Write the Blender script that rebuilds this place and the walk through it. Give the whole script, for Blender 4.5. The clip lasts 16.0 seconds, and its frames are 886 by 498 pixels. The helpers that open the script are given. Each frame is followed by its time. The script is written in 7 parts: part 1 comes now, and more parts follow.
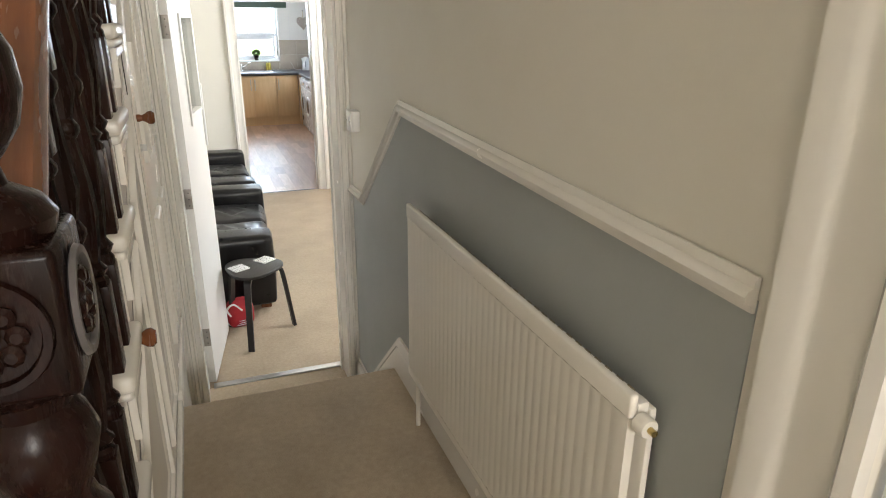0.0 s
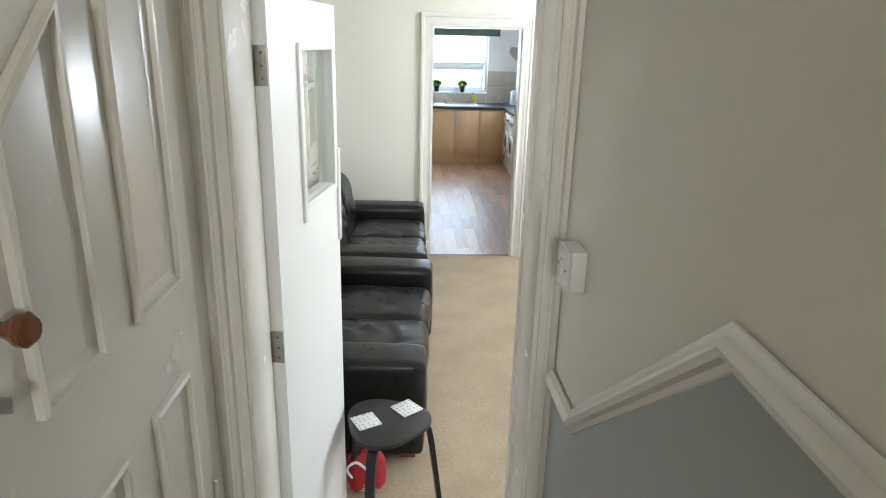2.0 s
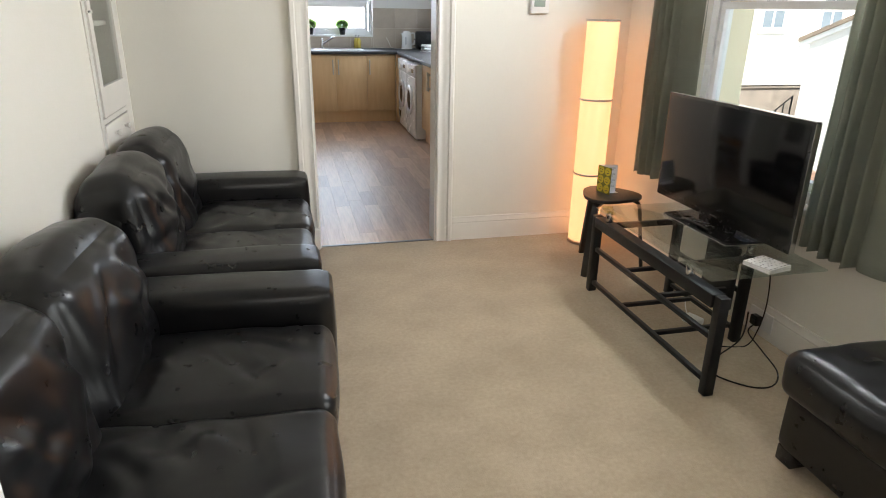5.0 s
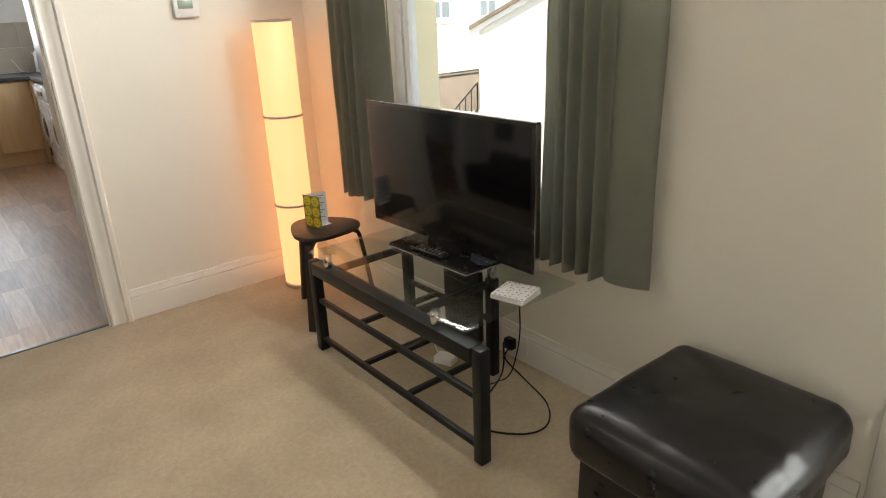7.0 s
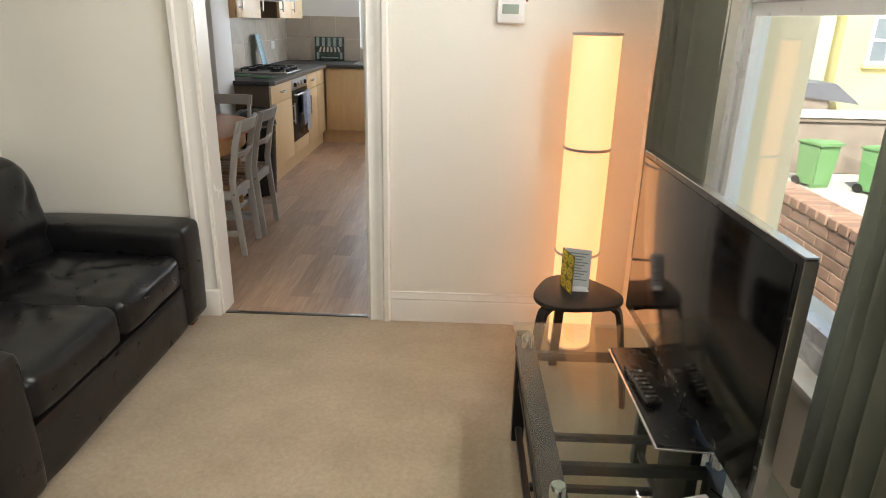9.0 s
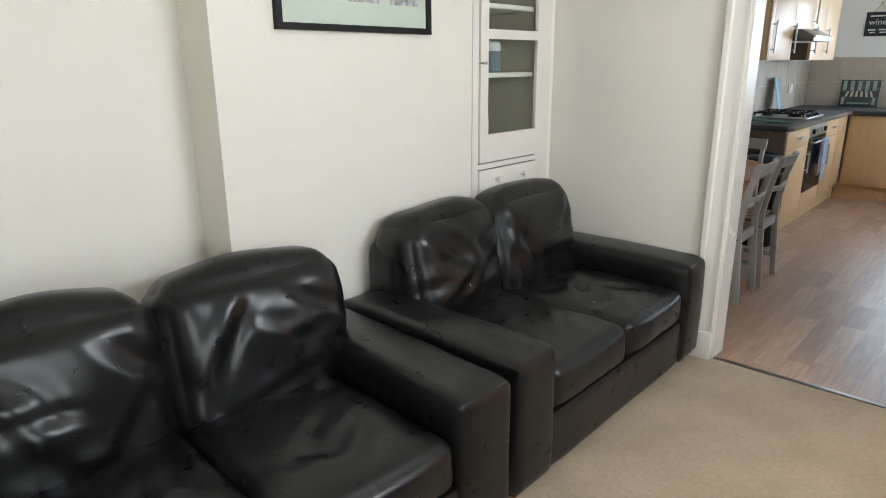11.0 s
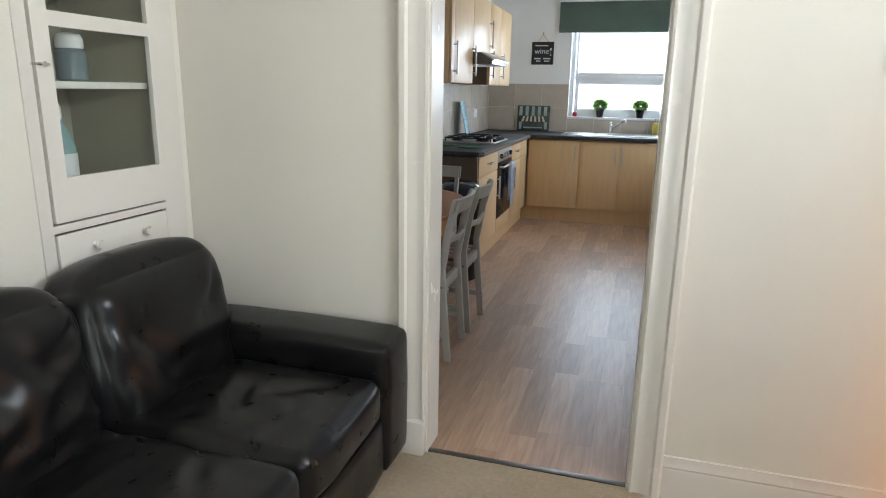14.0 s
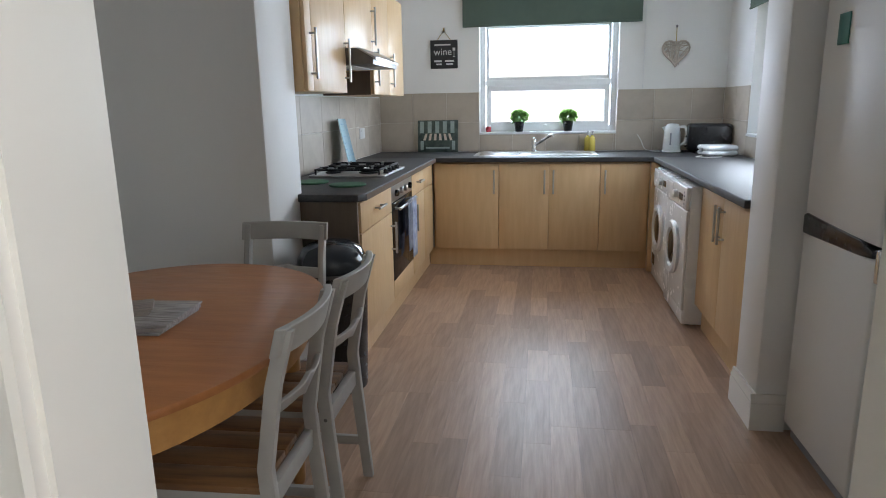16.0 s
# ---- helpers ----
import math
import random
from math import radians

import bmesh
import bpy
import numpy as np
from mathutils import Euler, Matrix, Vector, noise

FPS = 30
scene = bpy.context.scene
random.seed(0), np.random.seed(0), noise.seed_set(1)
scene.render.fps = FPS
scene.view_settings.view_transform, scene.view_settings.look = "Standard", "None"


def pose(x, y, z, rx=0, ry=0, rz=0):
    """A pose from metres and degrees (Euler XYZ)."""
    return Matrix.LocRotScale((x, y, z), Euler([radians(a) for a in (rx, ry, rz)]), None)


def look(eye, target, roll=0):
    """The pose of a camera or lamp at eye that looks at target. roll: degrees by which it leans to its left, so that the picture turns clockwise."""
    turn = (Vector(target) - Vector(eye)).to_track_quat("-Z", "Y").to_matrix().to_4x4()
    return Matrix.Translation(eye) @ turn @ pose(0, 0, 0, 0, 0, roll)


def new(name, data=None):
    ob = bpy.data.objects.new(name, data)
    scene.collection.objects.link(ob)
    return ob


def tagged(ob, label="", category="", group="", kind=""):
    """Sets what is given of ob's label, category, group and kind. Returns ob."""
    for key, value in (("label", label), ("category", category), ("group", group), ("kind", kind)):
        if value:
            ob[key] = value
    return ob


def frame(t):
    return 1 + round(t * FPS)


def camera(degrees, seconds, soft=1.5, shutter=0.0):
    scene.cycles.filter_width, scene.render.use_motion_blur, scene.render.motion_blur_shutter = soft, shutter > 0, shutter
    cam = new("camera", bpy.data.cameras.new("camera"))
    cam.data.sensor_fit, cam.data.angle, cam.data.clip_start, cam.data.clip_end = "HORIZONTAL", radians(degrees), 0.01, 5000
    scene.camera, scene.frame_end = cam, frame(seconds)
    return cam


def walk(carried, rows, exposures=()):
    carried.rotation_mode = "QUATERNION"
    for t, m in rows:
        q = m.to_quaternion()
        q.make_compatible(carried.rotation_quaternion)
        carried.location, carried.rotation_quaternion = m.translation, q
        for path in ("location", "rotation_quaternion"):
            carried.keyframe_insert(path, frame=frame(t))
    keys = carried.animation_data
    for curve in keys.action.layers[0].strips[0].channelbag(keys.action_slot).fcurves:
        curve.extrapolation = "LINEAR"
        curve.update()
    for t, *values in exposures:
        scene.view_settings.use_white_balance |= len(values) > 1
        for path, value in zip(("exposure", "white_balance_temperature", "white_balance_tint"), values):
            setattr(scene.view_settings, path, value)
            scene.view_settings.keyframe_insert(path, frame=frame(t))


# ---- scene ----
cam = camera(69.4, 16.0, soft=1.0)
PATH = [
    (0, (0.512, 0.207, 1.877), (1.183, 1.962, 1.191), 0.4),
    (0.5, (0.636, 0.568, 1.868), (1.131, 2.387, 1.199), 1.4),
    (1, (0.724, 0.955, 1.884), (1.005, 2.828, 1.241), 1.7),
    (1.5, (0.803, 1.334, 1.916), (0.933, 3.23, 1.293), 1.2),
    (2, (0.81, 1.735, 1.893), (0.911, 3.634, 1.275), 1.5),
    (2.5, (0.802, 2.142, 1.89), (0.88, 4.04, 1.263), 1.3),
    (3, (0.787, 2.512, 1.873), (0.861, 4.396, 1.204), 1.2),
    (3.2, (0.768, 2.621, 1.863), (0.85, 4.495, 1.17), 0.9),
    (5.3, (0.854, 3.575, 1.419), (1.459, 5.345, 0.71), 0.6),
    (5.5, (0.872, 3.632, 1.422), (1.603, 5.352, 0.711), 0.1),
    (6, (0.919, 3.773, 1.425), (1.961, 5.326, 0.718), -1.9),
    (6.5, (1.019, 3.916, 1.429), (2.184, 5.377, 0.717), -3.2),
    (7, (1.22, 4.088, 1.426), (2.398, 5.541, 0.716), -2.3),
    (7.5, (1.499, 4.242, 1.418), (2.64, 5.725, 0.711), -0.6),
    (8, (1.798, 4.39, 1.421), (2.731, 6.016, 0.725), 0.3),
    (8.5, (2.083, 4.451, 1.429), (2.53, 6.28, 0.756), 1.3),
    (9, (2.165, 4.45, 1.434), (2.118, 6.332, 0.757), 1.3),
    (9.5, (2.101, 4.417, 1.429), (1.632, 6.245, 0.769), 0.6),
    (10, (2.039, 4.384, 1.418), (1.201, 6.086, 0.785), -0.0),
    (10.2, (2.015, 4.383, 1.412), (1.048, 6.018, 0.786), -0.2),
    (12.3, (1.849, 4.302, 1.411), (0.426, 5.614, 0.908), -0.2),
    (12.5, (1.836, 4.33, 1.407), (0.449, 5.683, 0.913), -0.4),
    (13, (1.814, 4.52, 1.39), (0.696, 6.101, 0.89), 0.1),
    (13.5, (1.751, 4.879, 1.389), (0.901, 6.62, 0.894), 0.9),
    (14, (1.663, 5.276, 1.352), (1.108, 7.136, 0.869), 1.0),
    (14.5, (1.605, 5.685, 1.392), (1.183, 7.58, 0.911), -0.6),
    (15, (1.552, 6.121, 1.4), (1.164, 8.024, 0.922), -0.8),
    (15.5, (1.448, 6.563, 1.336), (1.124, 8.485, 0.885), -0.7),
    (16, (1.424, 6.901, 1.326), (1.125, 8.829, 0.888), -1.0),
]
EXPOSURES = [(0.0, 1.68, 6650, 11), (0.5, 1.9, 6550, 10), (1.0, 1.95, 6300, 8), (1.5, 1.72, 6250, 8), (2.0, 1.5, 6150, 7), (2.5, 1.45, 6150, 7), (3.2, 1.12, 6150, 6), (5.3, 1.12, 6800, 12), (7.0, 1.0, 7350, 13), (8.0, 1.11, 7350, 13), (9.0, 1.04, 7150, 12), (10.0, 1.1, 6700, 11), (12.3, 1.06, 6350, 9), (14.0, 0.98, 6450, 9), (14.5, 0.98, 6350, 10), (15.0, 0.92, 6250, 10), (15.5, 0.90, 6300, 11), (16.0, 0.97, 6400, 11)]
walk(cam, [(t, look(eye, target, roll)) for t, eye, target, roll in PATH], EXPOSURES)

# ---------- world, sun, window light ----------
world = bpy.data.worlds.new("sky")
scene.world = world
world.use_nodes = True
wn = world.node_tree.nodes
sky = wn.new("ShaderNodeTexSky")
sky.sky_type, sky.sun_disc = "NISHITA", False
sky.sun_elevation, sky.sun_rotation = radians(48), radians(200)
world.node_tree.links.new(sky.outputs[0], wn["Background"].inputs[0])
wn["Background"].inputs[1].default_value = 0.15


def lamp(name, kind, m, energy, colour, size=None, size_y=None, angle=None):
    data = bpy.data.lights.new(name, kind)
    data.energy, data.color = energy, colour
    if size:
        data.shape, data.size, data.size_y = "RECTANGLE", size, size_y or size
    if angle:
        data.angle = radians(angle)
    ob = new(name, data)
    ob.matrix_world = m
    return ob


lamp("sun", "SUN", look((0, 0, 10), (0.55, 1.5, 8.2)), 5.0, (1.0, 0.95, 0.86), angle=0.5)
# skylight through the openings; the kitchen side and landing ones are assumed
lamp("lounge_window_skylight", "AREA", look((3.00, 5.97, 1.95), (0.4, 5.6, 2.05)), 25, (0.90, 0.95, 1.0), 1.2, 0.24)
lamp("kitchen_window_skylight", "AREA", look((1.455, 12.99, 1.57), (1.455, 9.0, 1.57)), 32, (0.68, 0.80, 1.0), 1.16, 0.96)
lamp("entrance_door_skylight", "AREA", look((3.24, 4.0, 1.25), (0.6, 4.6, 1.5)), 16, (0.95, 0.97, 1.0), 0.55, 1.3)
# added lamp to brighten the kitchen, behind an assumed side window
lamp("assumed_side_window_light", "AREA", look((3.10, 11.42, 1.55), (0.6, 9.9, 1.2)), 18, (0.78, 0.88, 1.0), 1.28, 0.9)
# added fill for the hall, from an unseen source behind the landing
lamp("landing_fill_light", "AREA", look((0.86, -3.42, 2.2), (0.1, 2.0, 1.2)), 40, (1.0, 0.96, 0.90), 0.5, 1.5)

# ---------- materials ----------


def ramp(nt, fac, a, b, lo=0.3, hi=0.7):
    r = nt.nodes.new("ShaderNodeValToRGB")
    r.color_ramp.elements[0].position, r.color_ramp.elements[1].position = lo, hi
    r.color_ramp.elements[0].color, r.color_ramp.elements[1].color = (*a, 1), (*b, 1)
    nt.links.new(fac, r.inputs[0])
    return r.outputs[0]


def noise_tex(nt, scale, detail=4.0, stretch=None, rough=0.55):
    tc = nt.nodes.new("ShaderNodeTexCoord")
    mp = nt.nodes.new("ShaderNodeMapping")
    if stretch:
        mp.inputs["Scale"].default_value = stretch
    n = nt.nodes.new("ShaderNodeTexNoise")
    n.inputs["Scale"].default_value, n.inputs["Detail"].default_value = scale, detail
    n.inputs["Roughness"].default_value = rough
    nt.links.new(tc.outputs["Object"], mp.inputs[0])
    nt.links.new(mp.outputs[0], n.inputs[0])
    return n.outputs[0]


def paint(name, a, b=None, rough=0.6, scale=3.0, bump=0.15, bump_scale=120.0, metal=0.0, stretch=None, per_piece=0.0, spec=0.5, coat=0.0, rough_var=0.1):
    """A surface of two close colours at a coarse scale, with a fine relief."""
    m = bpy.data.materials.new(name)
    m.use_nodes = True
    nt = m.node_tree
    p = nt.nodes["Principled BSDF"]
    b = b or tuple(c * 0.9 for c in a)
    coarse = noise_tex(nt, scale, 5.0, stretch)
    col = ramp(nt, coarse, a, b)
    if per_piece:
        oi = nt.nodes.new("ShaderNodeObjectInfo")
        hsv = nt.nodes.new("ShaderNodeHueSaturation")
        mr = nt.nodes.new("ShaderNodeMapRange")
        mr.inputs[3].default_value, mr.inputs[4].default_value = 1 - per_piece, 1 + per_piece
        nt.links.new(oi.outputs["Random"], mr.inputs[0])
        nt.links.new(mr.outputs[0], hsv.inputs["Value"])
        nt.links.new(col, hsv.inputs["Color"])
        col = hsv.outputs[0]
    nt.links.new(col, p.inputs["Base Color"])
    p.inputs["Metallic"].default_value, p.inputs["Specular IOR Level"].default_value = metal, spec
    p.inputs["Coat Weight"].default_value = coat
    mr2 = nt.nodes.new("ShaderNodeMapRange")
    mr2.inputs[3].default_value, mr2.inputs[4].default_value = max(0.02, rough - rough_var), min(1, rough + rough_var)
    nt.links.new(noise_tex(nt, scale * 4, 3.0, stretch), mr2.inputs[0])
    nt.links.new(mr2.outputs[0], p.inputs["Roughness"])
    if bump:
        bp = nt.nodes.new("ShaderNodeBump")
        bp.inputs["Strength"].default_value, bp.inputs["Distance"].default_value = bump, 0.004
        nt.links.new(noise_tex(nt, bump_scale, 3.0, stretch), bp.inputs["Height"])
        nt.links.new(bp.outputs[0], p.inputs["Normal"])
    return m


def glow(name, colour, strength, base=(0.9, 0.85, 0.75)):
    m = bpy.data.materials.new(name)
    m.use_nodes = True
    p = m.node_tree.nodes["Principled BSDF"]
    p.inputs["Base Color"].default_value = (*base, 1)
    p.inputs["Emission Color"].default_value = (*colour, 1)
    p.inputs["Emission Strength"].default_value = strength
    p.inputs["Roughness"].default_value = 0.7
    return m


def clear_glass(name, tint=(0.96, 0.99, 0.98), rough=0.0):
    """Thin clear glass: straight-through light with a glossy skin by Fresnel."""
    m = bpy.data.materials.new(name)
    m.use_nodes = True
    nt = m.node_tree
    nt.nodes.remove(nt.nodes["Principled BSDF"])
    t, g = nt.nodes.new("ShaderNodeBsdfTransparent"), nt.nodes.new("ShaderNodeBsdfGlossy")
    t.inputs[0].default_value = (*tint, 1)
    g.inputs["Roughness"].default_value = 0.02
    lw, mix = nt.nodes.new("ShaderNodeLayerWeight"), nt.nodes.new("ShaderNodeMixShader")
    lw.inputs[0].default_value = 0.5
    pw, ml = nt.nodes.new("ShaderNodeMath"), nt.nodes.new("ShaderNodeMath")
    pw.operation, pw.inputs[1].default_value = "POWER", 4.0
    ml.operation, ml.inputs[1].default_value, ml.inputs[2].default_value = "MULTIPLY_ADD", 0.85, 0.03
    nt.links.new(lw.outputs["Facing"], pw.inputs[0])
    nt.links.new(pw.outputs[0], ml.inputs[0])
    nt.links.new(ml.outputs[0], mix.inputs[0])
    nt.links.new(t.outputs[0], mix.inputs[1])
    nt.links.new(g.outputs[0], mix.inputs[2])
    nt.links.new(mix.outputs[0], nt.nodes["Material Output"].inputs[0])
    return m


def see_through_cloth(m, share):
    """Lets part of the light pass through a thin leaf or cloth."""
    nt = m.node_tree
    p = nt.nodes["Principled BSDF"]
    tr, mix = nt.nodes.new("ShaderNodeBsdfTranslucent"), nt.nodes.new("ShaderNodeMixShader")
    nt.links.new(p.inputs["Base Color"].links[0].from_socket, tr.inputs[0])
    mix.inputs[0].default_value = share
    nt.links.new(p.outputs[0], mix.inputs[1])
    nt.links.new(tr.outputs[0], mix.inputs[2])
    nt.links.new(mix.outputs[0], nt.nodes["Material Output"].inputs[0])
    return m


def leaf_material(name, a, b):
    return see_through_cloth(paint(name, a, b, 0.55, 60.0, 0.0), 0.5)


def carpet_material():
    m = paint("carpet_beige", (0.52, 0.42, 0.30), (0.42, 0.335, 0.235), 0.95, 3.2, 0.5, 190.0, spec=0.1)
    nt = m.node_tree
    p = nt.nodes["Principled BSDF"]
    old = p.inputs["Base Color"].links[0].from_socket
    mix = nt.nodes.new("ShaderNodeMixRGB")
    mix.blend_type = "MULTIPLY"
    mix.inputs[0].default_value = 1.0
    nt.links.new(old, mix.inputs[1])
    nt.links.new(ramp(nt, noise_tex(nt, 55.0, 8.0, None, 0.7), (0.80, 0.79, 0.77), (1.0, 1.0, 1.0), 0.32, 0.68), mix.inputs[2])
    nt.links.new(mix.outputs[0], p.inputs["Base Color"])
    p.inputs["Sheen Weight"].default_value = 0.2
    return m


def wood_material(name, light, dark, rough=0.4, grain=(1.0, 14.0, 14.0), scale=3.0, per_piece=0.0, bump=0.08, coat=0.0):
    return paint(name, light, dark, rough, scale, bump, scale * 8, stretch=grain, per_piece=per_piece, coat=coat)


def leather_material():
    """Black hide: fine pebble, soft swells and sharp creases."""
    m = paint("black_leather", (0.0050, 0.0050, 0.0054), (0.0085, 0.0083, 0.0088), 0.30, 4.0, 0.0, spec=0.40, rough_var=0.08)
    nt = m.node_tree
    p = nt.nodes["Principled BSDF"]
    v = nt.nodes.new("ShaderNodeTexVoronoi")
    v.feature, v.inputs["Scale"].default_value = "DISTANCE_TO_EDGE", 230.0
    tc = nt.nodes.new("ShaderNodeTexCoord")
    nt.links.new(tc.outputs["Object"], v.inputs["Vector"])
    b1 = nt.nodes.new("ShaderNodeBump")
    b1.inputs["Strength"].default_value, b1.inputs["Distance"].default_value = 0.2, 0.001
    nt.links.new(v.outputs[0], b1.inputs["Height"])
    last = b1
    for scale, stretch, strength, dist in ((5.0, (1.0, 1.0, 1.0), 0.13, 0.03),):
        bmp = nt.nodes.new("ShaderNodeBump")
        bmp.inputs["Strength"].default_value, bmp.inputs["Distance"].default_value = strength, dist
        n = noise_tex(nt, scale, 2.5, stretch)
        nt.links.new(n, bmp.inputs["Height"])
        nt.links.new(last.outputs[0], bmp.inputs["Normal"])
        last = bmp
    nt.links.new(last.outputs[0], p.inputs["Normal"])
    return m


WALL = paint("cream_emulsion", (0.80, 0.77, 0.69), (0.77, 0.74, 0.66), 0.75, 1.2, 0.12, 60.0)
HALL = paint("hall_cream_emulsion", (0.78, 0.75, 0.67), (0.74, 0.70, 0.62), 0.65, 1.5, 0.2, 40.0)
GREY = paint("grey_emulsion", (0.40, 0.42, 0.41), (0.37, 0.39, 0.38), 0.6, 1.5, 0.2, 40.0)
KWALL = paint("kitchen_white_emulsion", (0.85, 0.84, 0.81), (0.82, 0.81, 0.78), 0.6, 1.5, 0.1, 60.0)
CEIL = paint("ceiling_white", (0.84, 0.83, 0.80), (0.80, 0.79, 0.76), 0.8, 1.5, 0.1, 60.0)
GLOSS = paint("white_gloss_woodwork", (0.80, 0.77, 0.71), (0.78, 0.75, 0.69), 0.26, 1.5, 0.06, 18.0, spec=0.5, rough_var=0.04)
DOORW = paint("white_satin_door", (0.82, 0.82, 0.80), (0.80, 0.80, 0.78), 0.35, 1.5, 0.04, 20.0, rough_var=0.04)
UPVC = paint("white_upvc", (0.85, 0.86, 0.86), (0.82, 0.83, 0.83), 0.3, 4.0, 0.0)
CARPET = carpet_material()
LEATHER = leather_material()
BLACKM = paint("black_powder_coat", (0.012, 0.012, 0.013), (0.018, 0.018, 0.019), 0.4, 8.0, 0.05, 300.0, spec=0.25)
BLACKP = paint("black_plastic", (0.010, 0.010, 0.011), (0.014, 0.014, 0.015), 0.25, 8.0, 0.0)
SCREEN = paint("television_screen", (0.006, 0.006, 0.007), (0.007, 0.007, 0.008), 0.10, 3.0, 0.0, spec=0.3, rough_var=0.02)
CHROME = paint("chrome", (0.72, 0.72, 0.72), (0.66, 0.66, 0.66), 0.18, 10.0, 0.0, metal=1.0)
STEEL = paint("brushed_steel", (0.55, 0.55, 0.54), (0.48, 0.48, 0.47), 0.32, 10.0, 0.05, 200.0, metal=1.0)
DARKSTEEL = paint("dark_steel", (0.20, 0.19, 0.18), (0.15, 0.14, 0.13), 0.35, 10.0, 0.05, 200.0, metal=1.0)
CURTAIN = paint("sage_green_cloth", (0.42, 0.43, 0.355), (0.37, 0.38, 0.31), 0.9, 6.0, 0.5, 500.0, spec=0.15)
see_through_cloth(CURTAIN, 0.34)
GLASS = clear_glass("window_glass")
TABLEGLASS = clear_glass("table_glass", (0.90, 0.96, 0.94))
BEECH = wood_material("beech_laminate", (0.72, 0.50, 0.27), (0.66, 0.44, 0.23), 0.42, (6.0, 6.0, 0.7), 5.0)
BROWNB = wood_material("brown_carcass", (0.13, 0.085, 0.05), (0.10, 0.065, 0.04), 0.45, (6.0, 6.0, 0.7), 5.0)
WORKTOP = paint("charcoal_worktop", (0.026, 0.025, 0.026), (0.048, 0.046, 0.045), 0.52, 60.0, 0.08, 300.0)
TILE = paint("beige_stone_tile", (0.53, 0.46, 0.375), (0.45, 0.385, 0.31), 0.42, 6.0, 0.0, 12.0, per_piece=0.06)
GROUT = paint("pale_grout", (0.62, 0.60, 0.56), (0.55, 0.53, 0.50), 0.8, 20.0, 0.1)
PLANK = wood_material("oak_vinyl_plank", (0.50, 0.325, 0.215), (0.36, 0.225, 0.145), 0.40, (13.0, 1.0, 1.0), 4.0, per_piece=0.20, bump=0.04)
PLANKBED = wood_material("oak_vinyl_joint", (0.26, 0.17, 0.115), (0.22, 0.145, 0.10), 0.6)
WHITEAPP = paint("appliance_white", (0.83, 0.83, 0.82), (0.80, 0.80, 0.79), 0.25, 4.0, 0.0)
DARKWOOD = wood_material("dark_stained_wood", (0.020, 0.007, 0.005), (0.009, 0.004, 0.003), 0.26, (10.0, 10.0, 1.0), 4.0, coat=0.0)
DARKWOOD.node_tree.nodes["Principled BSDF"].inputs["Specular IOR Level"].default_value = 0.18
RAILWOOD = wood_material("red_brown_polished_wood", (0.23, 0.08, 0.03), (0.13, 0.045, 0.02), 0.25, (10.0, 1.0, 1.0), 4.0, coat=0.4)
TABLEWOOD = wood_material("honey_stained_pine", (0.44, 0.17, 0.055), (0.34, 0.125, 0.04), 0.38, (1.0, 9.0, 9.0), 3.0, coat=0.15)
APRONWOOD = wood_material("golden_pine", (0.52, 0.26, 0.08), (0.42, 0.20, 0.06), 0.4, (1.0, 9.0, 9.0), 3.0)
GREYPAINT = paint("grey_painted_wood", (0.46, 0.44, 0.40), (0.40, 0.38, 0.35), 0.5, 6.0, 0.1, 60.0)
SEATWOOD = wood_material("waxed_seat_pine", (0.27, 0.135, 0.055), (0.10, 0.05, 0.025), 0.32, (1.0, 9.0, 9.0), 4.0)
PEBBLE = paint("rendered_yellow", (0.84, 0.76, 0.54), (0.79, 0.71, 0.49), 0.9, 2.0, 0.3, 80.0)

# ---------- mesh helpers ----------


def quad_box(bm, x0, x1, y0, y1, z0, z1):
    v = [bm.verts.new(p) for p in ((x0, y0, z0), (x1, y0, z0), (x1, y1, z0), (x0, y1, z0), (x0, y0, z1), (x1, y0, z1), (x1, y1, z1), (x0, y1, z1))]
    for f in ((3, 2, 1, 0), (4, 5, 6, 7), (0, 1, 5, 4), (1, 2, 6, 5), (2, 3, 7, 6), (3, 0, 4, 7)):
        bm.faces.new([v[i] for i in f])
    return v


def bx(x0, x1, y0, y1, z0, z1, bev=0.0, seg=2):
    """A bmesh box with rounded edges."""
    bm = bmesh.new()
    quad_box(bm, x0, x1, y0, y1, z0, z1)
    if bev:
        bmesh.ops.bevel(bm, geom=bm.edges[:], offset=bev, segments=seg, profile=0.5, affect="EDGES")
    return bm


def lathe(profile, seg=20, axis="z", at=(0, 0, 0)):
    """A turned solid from (radius, height) pairs."""
    bm = bmesh.new()
    rings = []
    for r, h in profile:
        ring = []
        for i in range(seg):
            a = 2 * math.pi * i / seg
            p = (r * math.cos(a), r * math.sin(a), h)
            if axis == "x":
                p = (p[2], p[0], p[1])
            elif axis == "y":
                p = (p[0], p[2], p[1])
            ring.append(bm.verts.new((p[0] + at[0], p[1] + at[1], p[2] + at[2])))
        rings.append(ring)
    for a, b in zip(rings, rings[1:]):
        for i in range(seg):
            bm.faces.new((a[i], a[(i + 1) % seg], b[(i + 1) % seg], b[i]))
    bm.faces.new(rings[0][::-1])
    bm.faces.new(rings[-1])
    bmesh.ops.recalc_face_normals(bm, faces=bm.faces[:])
    return bm


